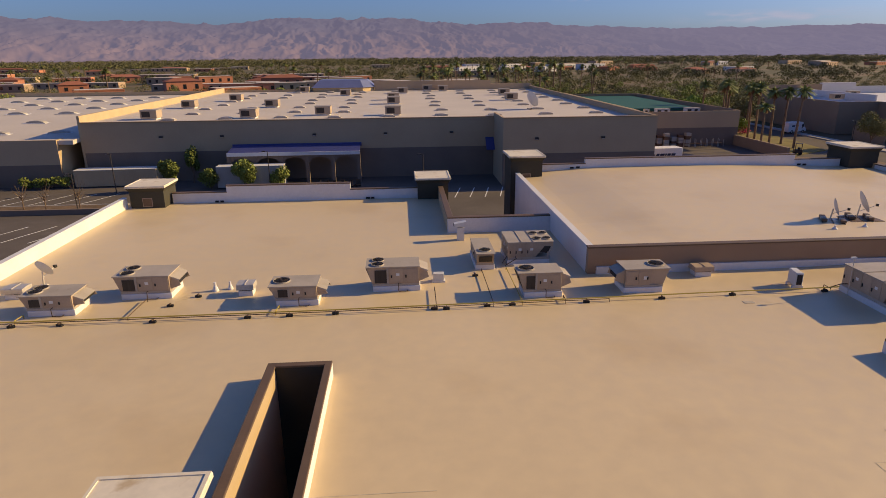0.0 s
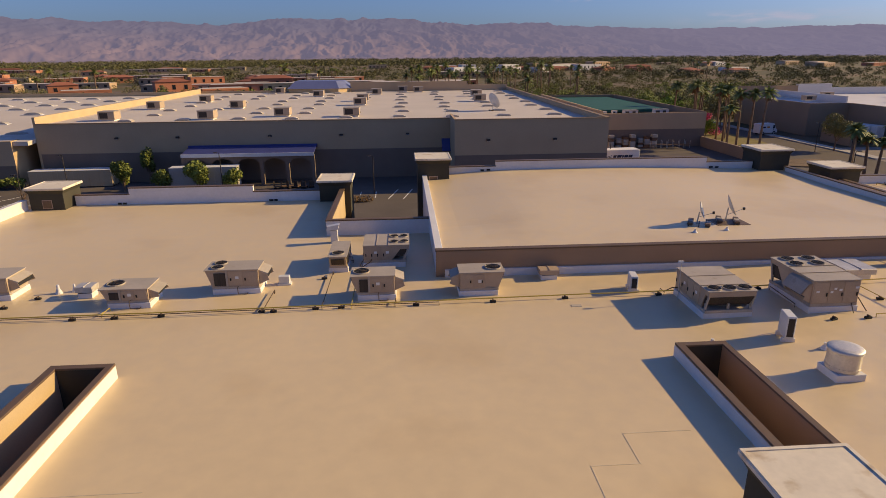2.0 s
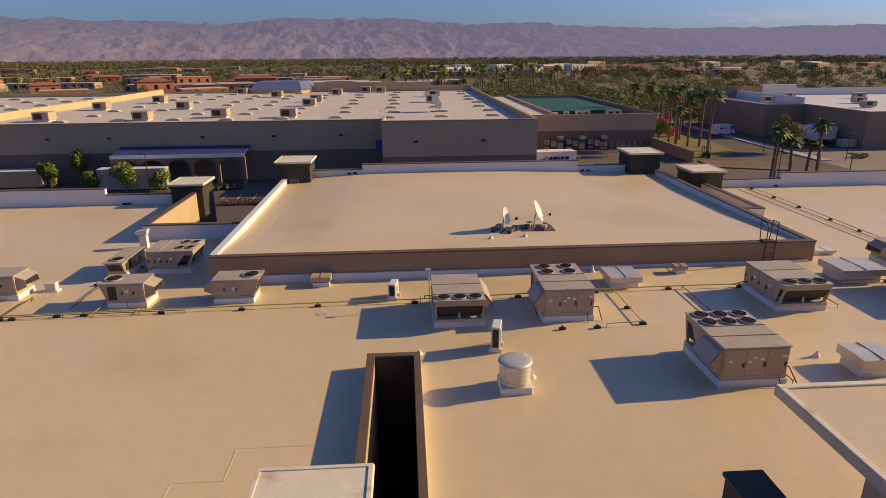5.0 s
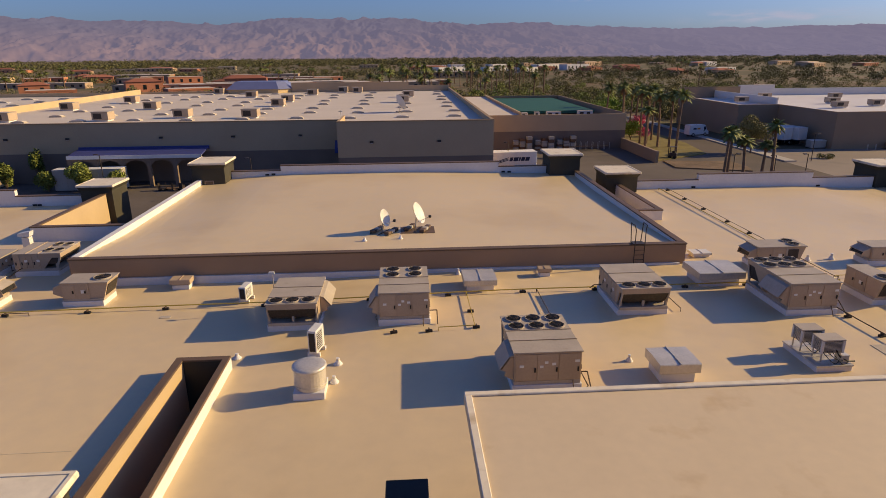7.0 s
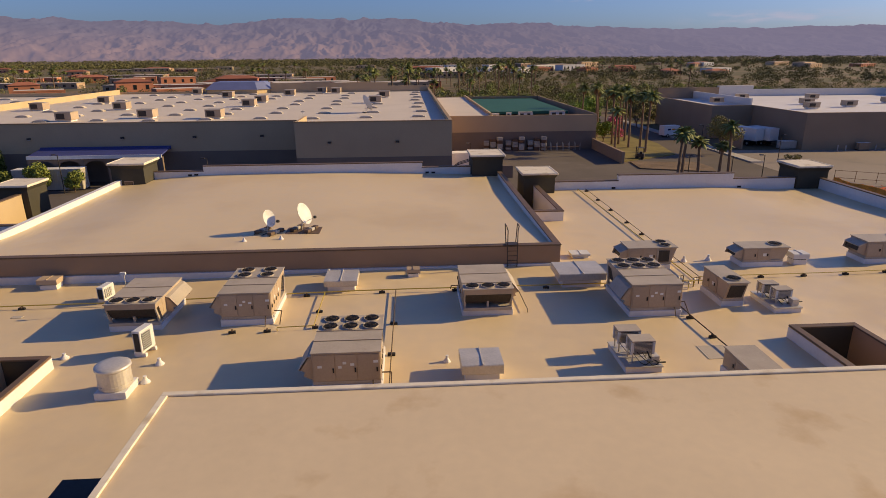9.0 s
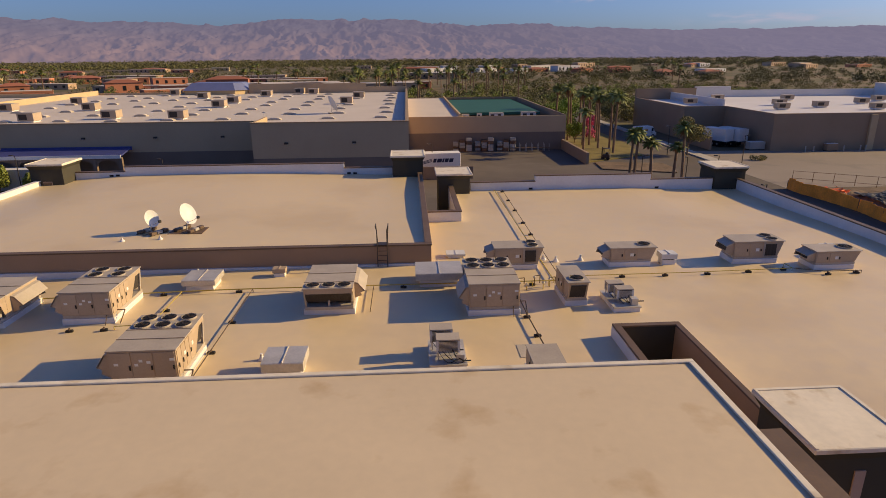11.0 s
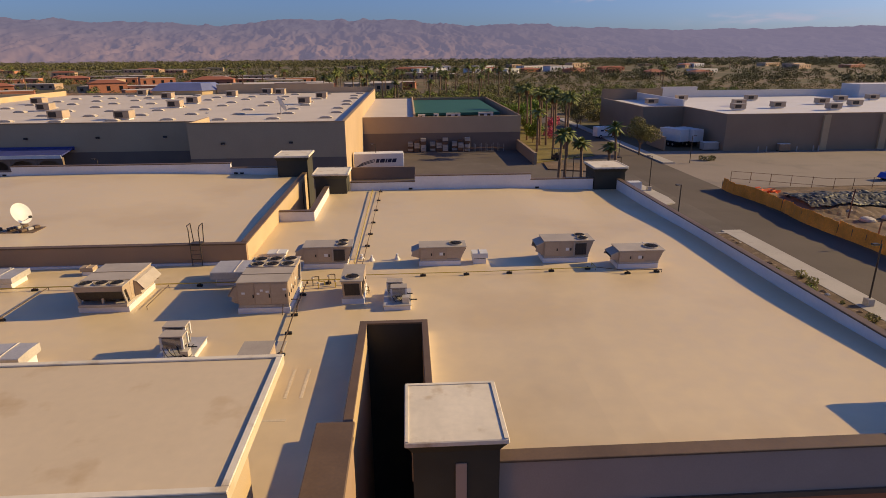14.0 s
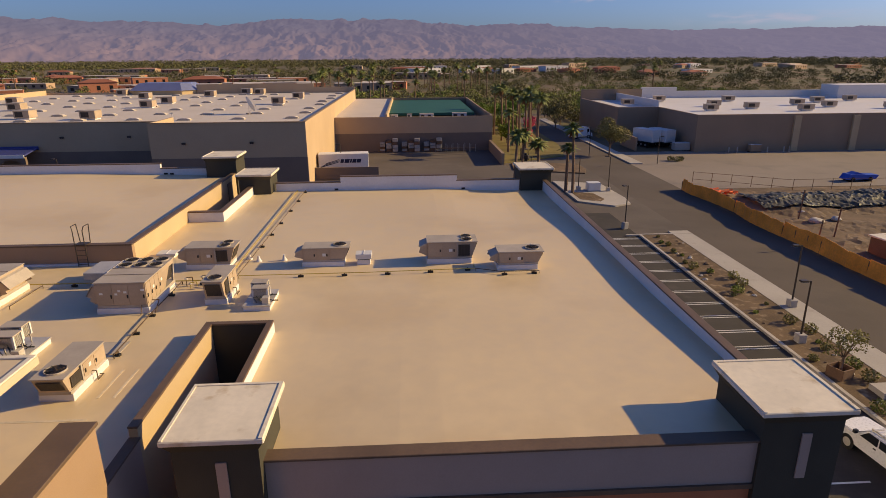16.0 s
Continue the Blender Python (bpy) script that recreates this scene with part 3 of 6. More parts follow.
# ---- green-roofed garden centre ----
structure("garden_wall", bx(30.5, 57.0, 100.0, 100.3, -4.0, -1.3), STOREWALL, "tan upper wall of the garden centre", "wall")
# no recess is built here; the dark base block colour stands for its shade
structure("garden_base_wall", bx(30.5, 57.0, 100.02, 100.3, G, -4.0), STOREBASE, "block wall behind the yard, recess shade in its dark colour", "wall")
structure("garden_side_wall", bx(56.7, 57.0, 100.3, 146.0, G, -1.2), MALLWALL, "tan side wall with dark coping", "wall")
structure("garden_back_wall", bx(30.5, 57.0, 146.0, 146.3, G, -1.2), MALLWALL, "tan back wall of the garden centre", "wall")
structure("garden_flat_roof", bx(30.5, 39.0, 100.3, 146.0, -1.7, -1.35), STOREROOF, "cream flat roof", "roof")
structure("garden_inner_wall", bx(39.0, 39.3, 100.3, 146.0, -3.5, -0.9), TAN, "low cream wall between two roofs", "wall")
structure("green_roof", bx(39.3, 55.2, 112.0, 146.0, -2.2, -1.75), GREEN, "dark green shade-cloth roof", "roof")
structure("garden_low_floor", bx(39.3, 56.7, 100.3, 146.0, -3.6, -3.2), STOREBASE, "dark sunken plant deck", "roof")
structure("yard_wall", bx(56.4, 56.8, 85.0, 100.0, G, G + 1.7), MALLWALL, "low tan yard wall", "wall")

# ---- shopping building across the road ----
structure("mall_wall", bx(89.8, 175, 94.5, 95.0, G, -1.0), MALLWALL, "brown-tan back wall of the shopping building", "wall")
structure("mall_side_wall", bx(89.8, 90.1, 95.0, 110.5, G, -1.0), MALLWALL, "brown-tan side wall of the loading bay", "wall")
structure("mall_wall_1", bx(82.0, 89.8, 110.5, 110.8, G, -1.0), MALLWALL, "brown-tan wall of the low wing", "wall")
structure("mall_side_wall_1", bx(82.0, 82.3, 110.8, 136, G, -1.0), MALLWALL, "brown-tan side wall of the low wing", "wall")
structure("mall_roof", bx(90.1, 175, 95.0, 136, -1.6, -1.15), MALLROOF, "bright white flat roof", "roof")
structure("mall_roof_1", bx(82.3, 90.1, 110.8, 136, -1.9, -1.5), MALLROOF, "bright white flat roof of the low wing", "roof")
structure("mall_step_wall", bx(90.1, 90.4, 112, 136, -1.2, 0.1), MALLROOF, "white step between two roof levels", "wall")
structure("mall_upper_wall", bx(96, 104, 136, 137, G, 1.2), MALLROOF, "white upper parapet of the shopping building", "wall")
structure("mall_upper_wall_1", bx(82, 96, 136, 136.3, G, 0.9), MALLWALL, "brown-tan upper parapet", "wall")
structure("mall_upper_wall_2", bx(104, 175, 136, 136.3, G, 0.4), MALLROOF, "white back parapet", "wall")
structure("mall_upper_wall_3", bx(138, 175, 130, 136, -1.2, 1.7), MALLROOF, "white raised block on the roof", "wall")

# ---- hills ----
hill = bmesh.new()
NA, NR = 1200, 100
grid = []
for j in range(NR + 1):
    u = j / NR
    r = 2450 + 1380 * u
    row = []
    for i in range(NA + 1):
        a = radians(-56 + 112 * i / NA)
        x, y = r * math.sin(a), r * math.cos(a)
        crest = float(np.interp(math.degrees(a), (-56, -28, -15, -10, -1, 6, 11, 21, 26, 33, 56), (178, 201, 175, 208, 212, 174, 180, 142, 132, 131, 134)))
        crest += 3 + 5 * noise.noise(Vector((a * 24, 4.1, 0))) + 3 * noise.noise(Vector((a * 70, 2.1, 0)))
        warp = 0.9 * noise.noise(Vector((x / 260, y / 260, 5)))
        rdg = noise.ridged_multi_fractal(Vector((x / 150 + warp, y / 380, 3.3)), 0.9, 2.2, 6, 0.95, 2.0) / 2.4
        fine = noise.ridged_multi_fractal(Vector((x / 60 + warp, y / 150, 1.3)), 0.8, 2.1, 4, 0.95, 2.0) / 2.2
        prof = min(1.0, u / 0.9) ** 1.2
        damp = min(1, u * 6) * (1 - 0.6 * prof)
        z = crest * prof + crest * damp * (0.36 * (rdg - 0.45) + 0.13 * (fine - 0.5)) + 3 * (fine - 0.5) * prof
        z = max(z, -3) if u < 0.97 else z * 0.85
        row.append(hill.verts.new((x, y, G + z)))
    grid.append(row)
for a, b in zip(grid, grid[1:]):
    for i in range(NA):
        hill.faces.new((a[i], a[i + 1], b[i + 1], b[i]))
for fc in hill.faces:
    fc.smooth = True
structure("backdrop_mountains", hill, ROCK, "bare desert mountain range with folded ridges and painted mauve haze", "mountains")


# thin cirrus high over the hills
CIRRUS = bpy.data.materials.new("thin_cirrus")
CIRRUS.use_nodes = True
cn_, cl_ = CIRRUS.node_tree.nodes, CIRRUS.node_tree.links
cn_.remove(cn_["Principled BSDF"])
ctex, cmap, cns, crmp = cn_.new("ShaderNodeTexCoord"), cn_.new("ShaderNodeMapping"), cn_.new("ShaderNodeTexNoise"), cn_.new("ShaderNodeMapRange")
cmap.inputs["Scale"].default_value = (5.0, 1.0, 2.2)
cns.inputs["Scale"].default_value, cns.inputs["Detail"].default_value = 1.6, 6.0
crmp.inputs["From Min"].default_value, crmp.inputs["From Max"].default_value = 0.40, 0.75
crmp.inputs["To Max"].default_value = 0.6
cl_.new(ctex.outputs["Generated"], cmap.inputs["Vector"])
cl_.new(cmap.outputs[0], cns.inputs["Vector"])
cl_.new(cns.outputs["Fac"], crmp.inputs["Value"])
csep = cn_.new("ShaderNodeSeparateXYZ")
cl_.new(ctex.outputs["Generated"], csep.inputs[0])
fade = crmp.outputs[0]
for axis in ("X", "Z"):                              # the veil thins out to its rims
    tri = cn_.new("ShaderNodeMath")
    tri.operation = "PINGPONG"
    tri.inputs[1].default_value = 0.5
    cl_.new(csep.outputs[axis], tri.inputs[0])
    rim = cn_.new("ShaderNodeMapRange")
    rim.inputs["From Max"].default_value = 0.4
    rim.interpolation_type = "SMOOTHSTEP"
    cl_.new(tri.outputs[0], rim.inputs["Value"])
    both = cn_.new("ShaderNodeMath")
    both.operation = "MULTIPLY"
    cl_.new(fade, both.inputs[0])
    cl_.new(rim.outputs[0], both.inputs[1])
    fade = both.outputs[0]
cmx, cem, ctr = cn_.new("ShaderNodeMixShader"), cn_.new("ShaderNodeEmission"), cn_.new("ShaderNodeBsdfTransparent")
cem.inputs["Color"].default_value, cem.inputs["Strength"].default_value = (0.50, 0.43, 0.52, 1), 0.9
cl_.new(fade, cmx.inputs["Fac"])
cl_.new(ctr.outputs[0], cmx.inputs[1])
cl_.new(cem.outputs[0], cmx.inputs[2])
cl_.new(cmx.outputs[0], cn_["Material Output"].inputs["Surface"])
for az0, az1, e0, e1 in ((22.5, 39.5, 0.034, 0.058), (13.0, 21.5, 0.072, 0.087)):
    veil = bmesh.new()
    cols = []
    for k in range(25):
        a = radians(az0 + (az1 - az0) * k / 24)
        cols.append([veil.verts.new((3600 * math.sin(a), 3600 * math.cos(a), 8 + 3600 * e)) for e in (e0, e1)])
    for p, q in zip(cols, cols[1:]):
        veil.faces.new((p[0], q[0], q[1], p[1]))
    structure("backdrop_cirrus", veil, CIRRUS, "thin pinkish white veil of cirrus cloud", "cloud")


# ---- rooftop units ----
def fan(parent, x, y, z, r):
    """A condenser fan in the top: collar, dark throat, blades, wire guard."""
    f = part("fan_collar", ring(bmesh.new(), x, y, z, z + 0.045, r * 0.93, r, 20), UNITTOP, parent)
    part("fan_throat", lathe(bmesh.new(), [(r * 0.93, z + 0.004), (r * 0.93, z + 0.012)], 20, x, y), BLACK, f)
    b = bmesh.new()
    for k in range(4):
        a = k * math.pi / 2 + 0.4
        c, s = math.cos(a), math.sin(a)
        q = [(0.1, -0.06, 0.016), (0.86, -0.2, 0.016), (0.86, 0.2, 0.036), (0.1, 0.06, 0.03)]
        b.faces.new([b.verts.new((x + r * (c * u - s * v), y + r * (s * u + c * v), z + w)) for u, v, w in q])
    rod(b, (x, y, z + 0.01), (x, y, z + 0.04), r * 0.17, seg=10)
    part("fan_rotor", b, COPING, f)
    b = bmesh.new()
    for rr in (0.3, 0.5, 0.72):
        ring(b, x, y, z + 0.045, z + 0.051, r * rr, r * rr + 0.008, 16)
    for k in range(4):
        a = k * math.pi / 4
        rod(b, (x - r * math.cos(a), y - r * math.sin(a), z + 0.05), (x + r * math.cos(a), y + r * math.sin(a), z + 0.05), 0.005, seg=4)
    part("fan_guard", b, BLACK, f)


def small_unit(x, y, z, rot, L, W, H, fans, label, hood=True, both=False):
    """Packaged unit, long along its x: condenser end at -x with fans, weather hood at +x."""
    t = thing("rooftop_unit", x, y, z, rot, label, "rooftop unit", "packaged rooftop units")
    c = 0.2                                            # kerb
    part("roof_kerb", bx(-L / 2 + 0.02, L / 2 + 0.04, -W / 2 - 0.03, W / 2 + 0.03, -0.03, c, bevel=0.01), WHITE, t, "white coated roof kerb")
    part("base_rail", bx(-L / 2, L / 2, -W / 2, W / 2, c, c + 0.08), UNITTOP, t)
    e = 0.34 * L                                       # length of the condenser end
    part("cabinet", bx(-L / 2 + e, L / 2, -W / 2, W / 2, c + 0.08, H - 0.03, bevel=0.008), UNIT, t)
    b = prism(bmesh.new(), [(-L / 2, c + 0.08), (-L / 2 + e, c + 0.08), (-L / 2 + e, H - 0.03), (-L / 2 - 0.2, H - 0.03)], "y", -W / 2 + 0.03, W / 2 - 0.03)
    con = part("condenser_section", b, UNIT, t)
    ends = ((-1, 1) if both else (-1,))
    for s in ends:
        part("coil_guard", bx(-L / 2 + 0.1, -L / 2 + e - 0.05, min(s * W / 2, s * (W / 2 - 0.05)), max(s * W / 2, s * (W / 2 - 0.05)), c + 0.12, H - 0.14), COIL, con, "dark finned coil")
        part("coil_post", bx(-L / 2 + e - 0.05, -L / 2 + e + 0.02, min(s * W / 2, s * (W / 2 + 0.02)), max(s * W / 2, s * (W / 2 + 0.02)), c + 0.06, H - 0.03), UNITTOP, con)
    b = bmesh.new()
    q = [(-L / 2 - 0.012, -W / 2 + 0.1, c + 0.14), (-L / 2 - 0.012, W / 2 - 0.1, c + 0.14), (-L / 2 - 0.185, W / 2 - 0.1, H - 0.12), (-L / 2 - 0.185, -W / 2 + 0.1, H - 0.12)]
    q2 = [(p[0] - 0.02, p[1], p[2]) for p in q]
    va, vb = [b.verts.new(p) for p in q], [b.verts.new(p) for p in q2]
    b.faces.new(va)
    b.faces.new(vb[::-1])
    for k in range(4):
        b.faces.new((va[k], va[(k + 1) % 4], vb[(k + 1) % 4], vb[k]))
    part("end_coil", b, COIL, con, "dark finned coil")
    part("lid", prism(bmesh.new(), [(-L / 2 - 0.22, H - 0.03), (L / 2 + 0.03, H - 0.03), (L / 2 + 0.03, H), (-L / 2 - 0.22, H)], "y", -W / 2 - 0.025, W / 2 + 0.025), UNITTOP, t, "weathered sheet-metal lid")
    r = min(0.3, 0.21 * W + 0.1) if len(fans) == 1 else min(0.25, W * 0.235)
    for k, fy in enumerate(fans):
        fan(t, -L / 2 + e * 0.42 - 0.04, fy * W, H, r)
    for k, (u0, u1) in enumerate(((-L / 2 + e + 0.06, -L / 2 + e + 0.06 + 0.28 * L), (L / 2 - 0.32 * L, L / 2 - 0.04))):
        for s in (-1, 1):
            p = part("access_panel", bx(u0, u1, min(s * W / 2, s * (W / 2 + 0.012)), max(s * W / 2, s * (W / 2 + 0.012)), c + 0.13, H - 0.09), UNIT, t)
            part("panel_handle", bx(u0 + 0.04, u0 + 0.09, min(s * (W / 2 + 0.012), s * (W / 2 + 0.03)), max(s * (W / 2 + 0.012), s * (W / 2 + 0.03)), H * 0.55, H * 0.55 + 0.1), BLACK, p)
    part("data_plate", bx(0.02, 0.14, -W / 2 - 0.018, -W / 2 - 0.012, H * 0.62, H * 0.62 + 0.1), LABEL, t)
    part("data_plate", bx(-0.1, 0.04, W / 2 + 0.012, W / 2 + 0.018, H * 0.55, H * 0.55 + 0.12), LABEL, t)
    if hood:
        hw = W * 0.42
        b = prism(bmesh.new(), [(L / 2, H - 0.06), (L / 2 + 0.34, H - 0.2), (L / 2 + 0.30, H - 0.24), (L / 2, H - 0.1)], "y", -hw, hw)
        hd = part("rain_hood", b, UNITTOP, t, "sloping intake hood")
        for s in (-hw, hw - 0.012):
            part("hood_cheek", prism(bmesh.new(), [(L / 2, H - 0.1), (L / 2 + 0.3, H - 0.24), (L / 2 + 0.36, H * 0.52), (L / 2, c + 0.12)], "y", s, s + 0.012), UNIT, hd)
        part("hood_filter", prism(bmesh.new(), [(L / 2 + 0.02, H - 0.14), (L / 2 + 0.24, H - 0.24), (L / 2 + 0.28, H * 0.55), (L / 2 + 0.02, c + 0.2)], "y", -hw + 0.03, hw - 0.03), BLACK, hd)
    b = bmesh.new()
    rod(b, (0.1, -W / 2 - 0.02, c + 0.1), (0.1, -W / 2 - 0.14, c + 0.1), 0.014)
    rod(b, (0.1, -W / 2 - 0.14, c + 0.1), (0.1, -W / 2 - 0.14, 0.04), 0.014)
    rod(b, (0.1, -W / 2 - 0.14, 0.04), (0.42, -W / 2 - 0.14, 0.04), 0.014)
    rod(b, (0.42, -W / 2 - 0.14, 0.04), (0.42, -W / 2 - 0.02, 0.04), 0.014)
    part("condensate_pipe", b, PIPE, t)
    return t


def large_unit(x, y, z, rot, W, D, H, cols, rows, label):
    """Large packaged unit, long along its y: fans and slanted coils at +y, intake hood on -x, doors at -y."""
    t = thing("large_rooftop_unit", x, y, z, rot, label, "rooftop unit", "large rooftop units")
    c = 0.2
    part("roof_kerb", bx(-W / 2 - 0.04, W / 2 + 0.04, -D / 2 - 0.03, D / 2 - 0.05, -0.03, c, bevel=0.01), WHITE, t, "white coated roof kerb")
    part("base_rail", bx(-W / 2, W / 2, -D / 2, D / 2, c, c + 0.1), UNITTOP, t)
    fl = D * (0.2 if rows == 1 else 0.42)
    part("cabinet", bx(-W / 2, W / 2, -D / 2, D / 2 - fl, c + 0.1, H - 0.03, bevel=0.008), UNIT, t)
    con = part("condenser_deck", bx(-W / 2 + 0.01, W / 2 - 0.01, D / 2 - fl, D / 2 + 0.1, H - 0.2, H - 0.03), UNIT, t)
    part("slanted_coil", prism(bmesh.new(), [(D / 2 - fl, c + 0.3), (D / 2 - 0.12, c + 0.24), (D / 2 + 0.09, H - 0.21), (D / 2 - fl, H - 0.21)], "x", -W / 2 + 0.06, W / 2 - 0.06), COIL, con, "dark slanted condenser coil")
    for s in (-1, 0, 1):
        part("coil_leg", bx(s * (W / 2 - 0.04) - 0.035, s * (W / 2 - 0.04) + 0.035, D / 2 - 0.13, D / 2 - 0.06, c + 0.1, c + 0.3), UNITTOP, con)
    for s in (-1, 1):
        xa = s * (W / 2 - 0.05)
        part("side_cheek", prism(bmesh.new(), [(D / 2 - fl, c + 0.1), (D / 2 - fl + 0.12, c + 0.1), (D / 2 - fl * 0.35, H - 0.2), (D / 2 - fl, H - 0.2)], "x", min(xa, s * (W / 2 - 0.01)), max(xa, s * (W / 2 - 0.01))), UNIT, con)
        part("corner_post", prism(bmesh.new(), [(D / 2 - 0.16, c + 0.1), (D / 2 - 0.08, c + 0.1), (D / 2 + 0.1, H - 0.2), (D / 2 + 0.02, H - 0.2)], "x", min(xa, s * (W / 2 - 0.01)), max(xa, s * (W / 2 - 0.01))), UNITTOP, con)
    # lid in three sheets with standing seams
    cuts = [-D / 2 - 0.03, -D / 2 + (D - fl) * 0.52, D / 2 - fl, D / 2 + 0.13]
    for k in range(3):
        lid = part("lid_sheet", bx(-W / 2 - 0.025, W / 2 + 0.025, cuts[k] + 0.006, cuts[k + 1] - 0.006, H - 0.03, H), UNITTOP, t, "weathered sheet-metal lid")
    for k in (1, 2):
        part("lid_seam", bx(-W / 2 - 0.03, W / 2 + 0.03, cuts[k] - 0.006, cuts[k] + 0.006, H - 0.03, H + 0.022), UNIT, t)
    dx, dy = (W - 0.06) / cols, (fl + 0.08) / rows
    r = min(dx, dy if rows > 1 else dx) * 0.45
    for i in range(cols):
        for j in range(rows):
            fan(t, -W / 2 + 0.03 + dx * (i + 0.5), D / 2 + 0.1 - dy * (j + 0.5), H, min(r, 0.27))
    # doors of the front end and sides
    for k in range(3):
        u0, u1 = -W / 2 + 0.03 + k * (W - 0.06) / 3 + 0.012, -W / 2 + 0.03 + (k + 1) * (W - 0.06) / 3 - 0.012
        p = part("access_door", bx(u0, u1, -D / 2 - 0.014, -D / 2, c + 0.14, H - 0.07), UNIT, t)
        part("door_handle", bx(u1 - 0.06, u1 - 0.02, -D / 2 - 0.035, -D / 2 - 0.014, H * 0.5, H * 0.5 + 0.12), BLACK, p)
    for u, w, h0 in ((-0.42 * W, 0.11, 0.62), (-0.12 * W, 0.09, 0.6), (-0.05 * W, 0.09, 0.7), (0.06 * W, 0.1, 0.66), (0.4 * W, 0.12, 0.72)):
        part("warning_sticker", bx(u, u + w, -D / 2 - 0.02, -D / 2 - 0.014, H * h0, H * h0 + 0.07), LABEL, t)
    n = 4
    for k in range(n):
        v0, v1 = -D / 2 + 0.03 + k * (D - fl - 0.06) / n, -D / 2 + 0.03 + (k + 1) * (D - fl - 0.06) / n
        p = part("access_door", bx(W / 2, W / 2 + 0.014, v0 + 0.012, v1 - 0.012, c + 0.14, H - 0.07), UNIT, t)
        part("door_handle", bx(W / 2 + 0.014, W / 2 + 0.035, v0 + 0.04, v0 + 0.08, H * 0.5, H * 0.5 + 0.12), BLACK, p)
        if k % 2:
            part("warning_sticker", bx(W / 2 + 0.014, W / 2 + 0.02, v0 + 0.16, v0 + 0.28, H * 0.62, H * 0.62 + 0.1), LABEL, t)
    # intake hood on the -x side
    y0, y1 = -D / 2 + 0.05, D / 2 - fl - 0.25
    hd = part("intake_hood", prism(bmesh.new(), [(-W / 2, H - 0.1), (-W / 2 - 0.12, H - 0.14), (-W / 2 - 0.36, H * 0.56), (-W / 2 - 0.32, H * 0.54), (-W / 2 - 0.1, H - 0.18), (-W / 2, H - 0.15)], "y", y0, y1), UNITTOP, t, "sloping intake hood")
    for s in (y0, y1 - 0.012):
        part("hood_cheek", prism(bmesh.new(), [(-W / 2, H - 0.14), (-W / 2 - 0.12, H - 0.16), (-W / 2 - 0.34, H * 0.56), (-W / 2 - 0.2, H * 0.5), (-W / 2 - 0.24, H * 0.4), (-W / 2, c + 0.12)], "y", s, s + 0.012), UNIT, hd)
    part("hood_filter", prism(bmesh.new(), [(-W / 2, H - 0.2), (-W / 2 - 0.22, H * 0.6), (-W / 2 - 0.1, c + 0.3), (-W / 2, c + 0.2)], "y", y0 + 0.03, y1 - 0.03), BLACK, hd)
    b = bmesh.new()
    part("drain_pipe", rod(bmesh.new(), (W / 2 - 0.2, -D / 2 - 0.01, c + 0.1), (W / 2 - 0.2, -D / 2 - 0.2, 0.0), 0.014), PIPE, t)
    rod(b, (W / 2 + 0.01, -D / 2 + 0.3, 0.35), (W / 2 + 0.26, -D / 2 + 0.3, 0.35), 0.018)
    rod(b, (W / 2 + 0.26, -D / 2 + 0.3, 0.35), (W / 2 + 0.26, -D / 2 - 0.15, 0.06), 0.018)
    part("gas_pipe", b, PIPE, t)
    return t


SU = "beige packaged rooftop unit with dark coil on white kerb"
# centre x, front y, length, width, height, turn
for x, yf, L, W, H, fans, rot in ((-11.8, 19.35, 1.5, 1.02, 0.72, (-0.16, 0.2), 0), (-9.2, 20.6, 1.72, 1.15, 0.86, (-0.24, 0.24), 0), (-3.75, 19.5, 1.42, 1.05, 0.72, (0.0,), 0),
                                  (-0.35, 20.55, 1.7, 1.0, 0.94, (-0.24, 0.24), 0), (4.8, 19.5, 1.34, 0.95, 0.92, (0.0,), 0)):
    small_unit(x, yf + W / 2, rz(x), rot, L, W, H, fans, SU)
for x, yf, L, W, H, fans, both in ((8.5, 19.6, 1.4, 0.95, 0.9, (0.0,), False), (34.6, 20.75, 1.75, 0.95, 0.92, (-0.24, 0.24), True), (39.25, 20.75, 1.68, 0.85, 0.8, (0.0,), False),
                                   (44.45, 20.75, 1.85, 1.0, 0.94, (-0.24, 0.24), True), (47.15, 19.8, 1.62, 0.95, 0.76, (0.0,), False)):
    small_unit(x, yf + W / 2, rz(x), 180, L, W, H, fans, SU, both=both)
for x, yf, L, W, H in ((3.18, 22.5, 1.9, 0.72, 0.74), (36.0, 16.95, 1.5, 0.72, 0.94), (33.85, 10.85, 1.85, 0.8, 0.76)):
    small_unit(x, yf + L / 2, rz(x), 90, L, W, H, (0.0,), "beige packaged rooftop unit with slanted dark coil end", hood=False)

LU = "large beige rooftop unit with rows of fans on white kerb"
for x, yf, W, D, H, c, r in ((19.84, 16.88, 1.6, 2.3, 1.12, 2, 2), (23.46, 12.44, 1.72, 2.12, 1.12, 3, 2), (33.1, 16.4, 1.66, 2.5, 1.12, 3, 2)):
    large_unit(x, yf + D / 2, rz(x), 0, W, D, H, c, r, LU)
for x, yf, W, D, H in ((16.3, 16.85, 1.58, 2.25, 1.0), (27.65, 16.8, 1.6, 2.25, 1.0)):
    large_unit(x, yf + D / 2, rz(x), 180, W, D, H, 3, 1, "large beige rooftop unit with three fans over slanted coil")
large_unit(5.05, 23.0 + 0.8, 0, -90, 1.6, 1.75, 0.95, 2, 2, "large beige rooftop unit with four fans beside the brown wall")


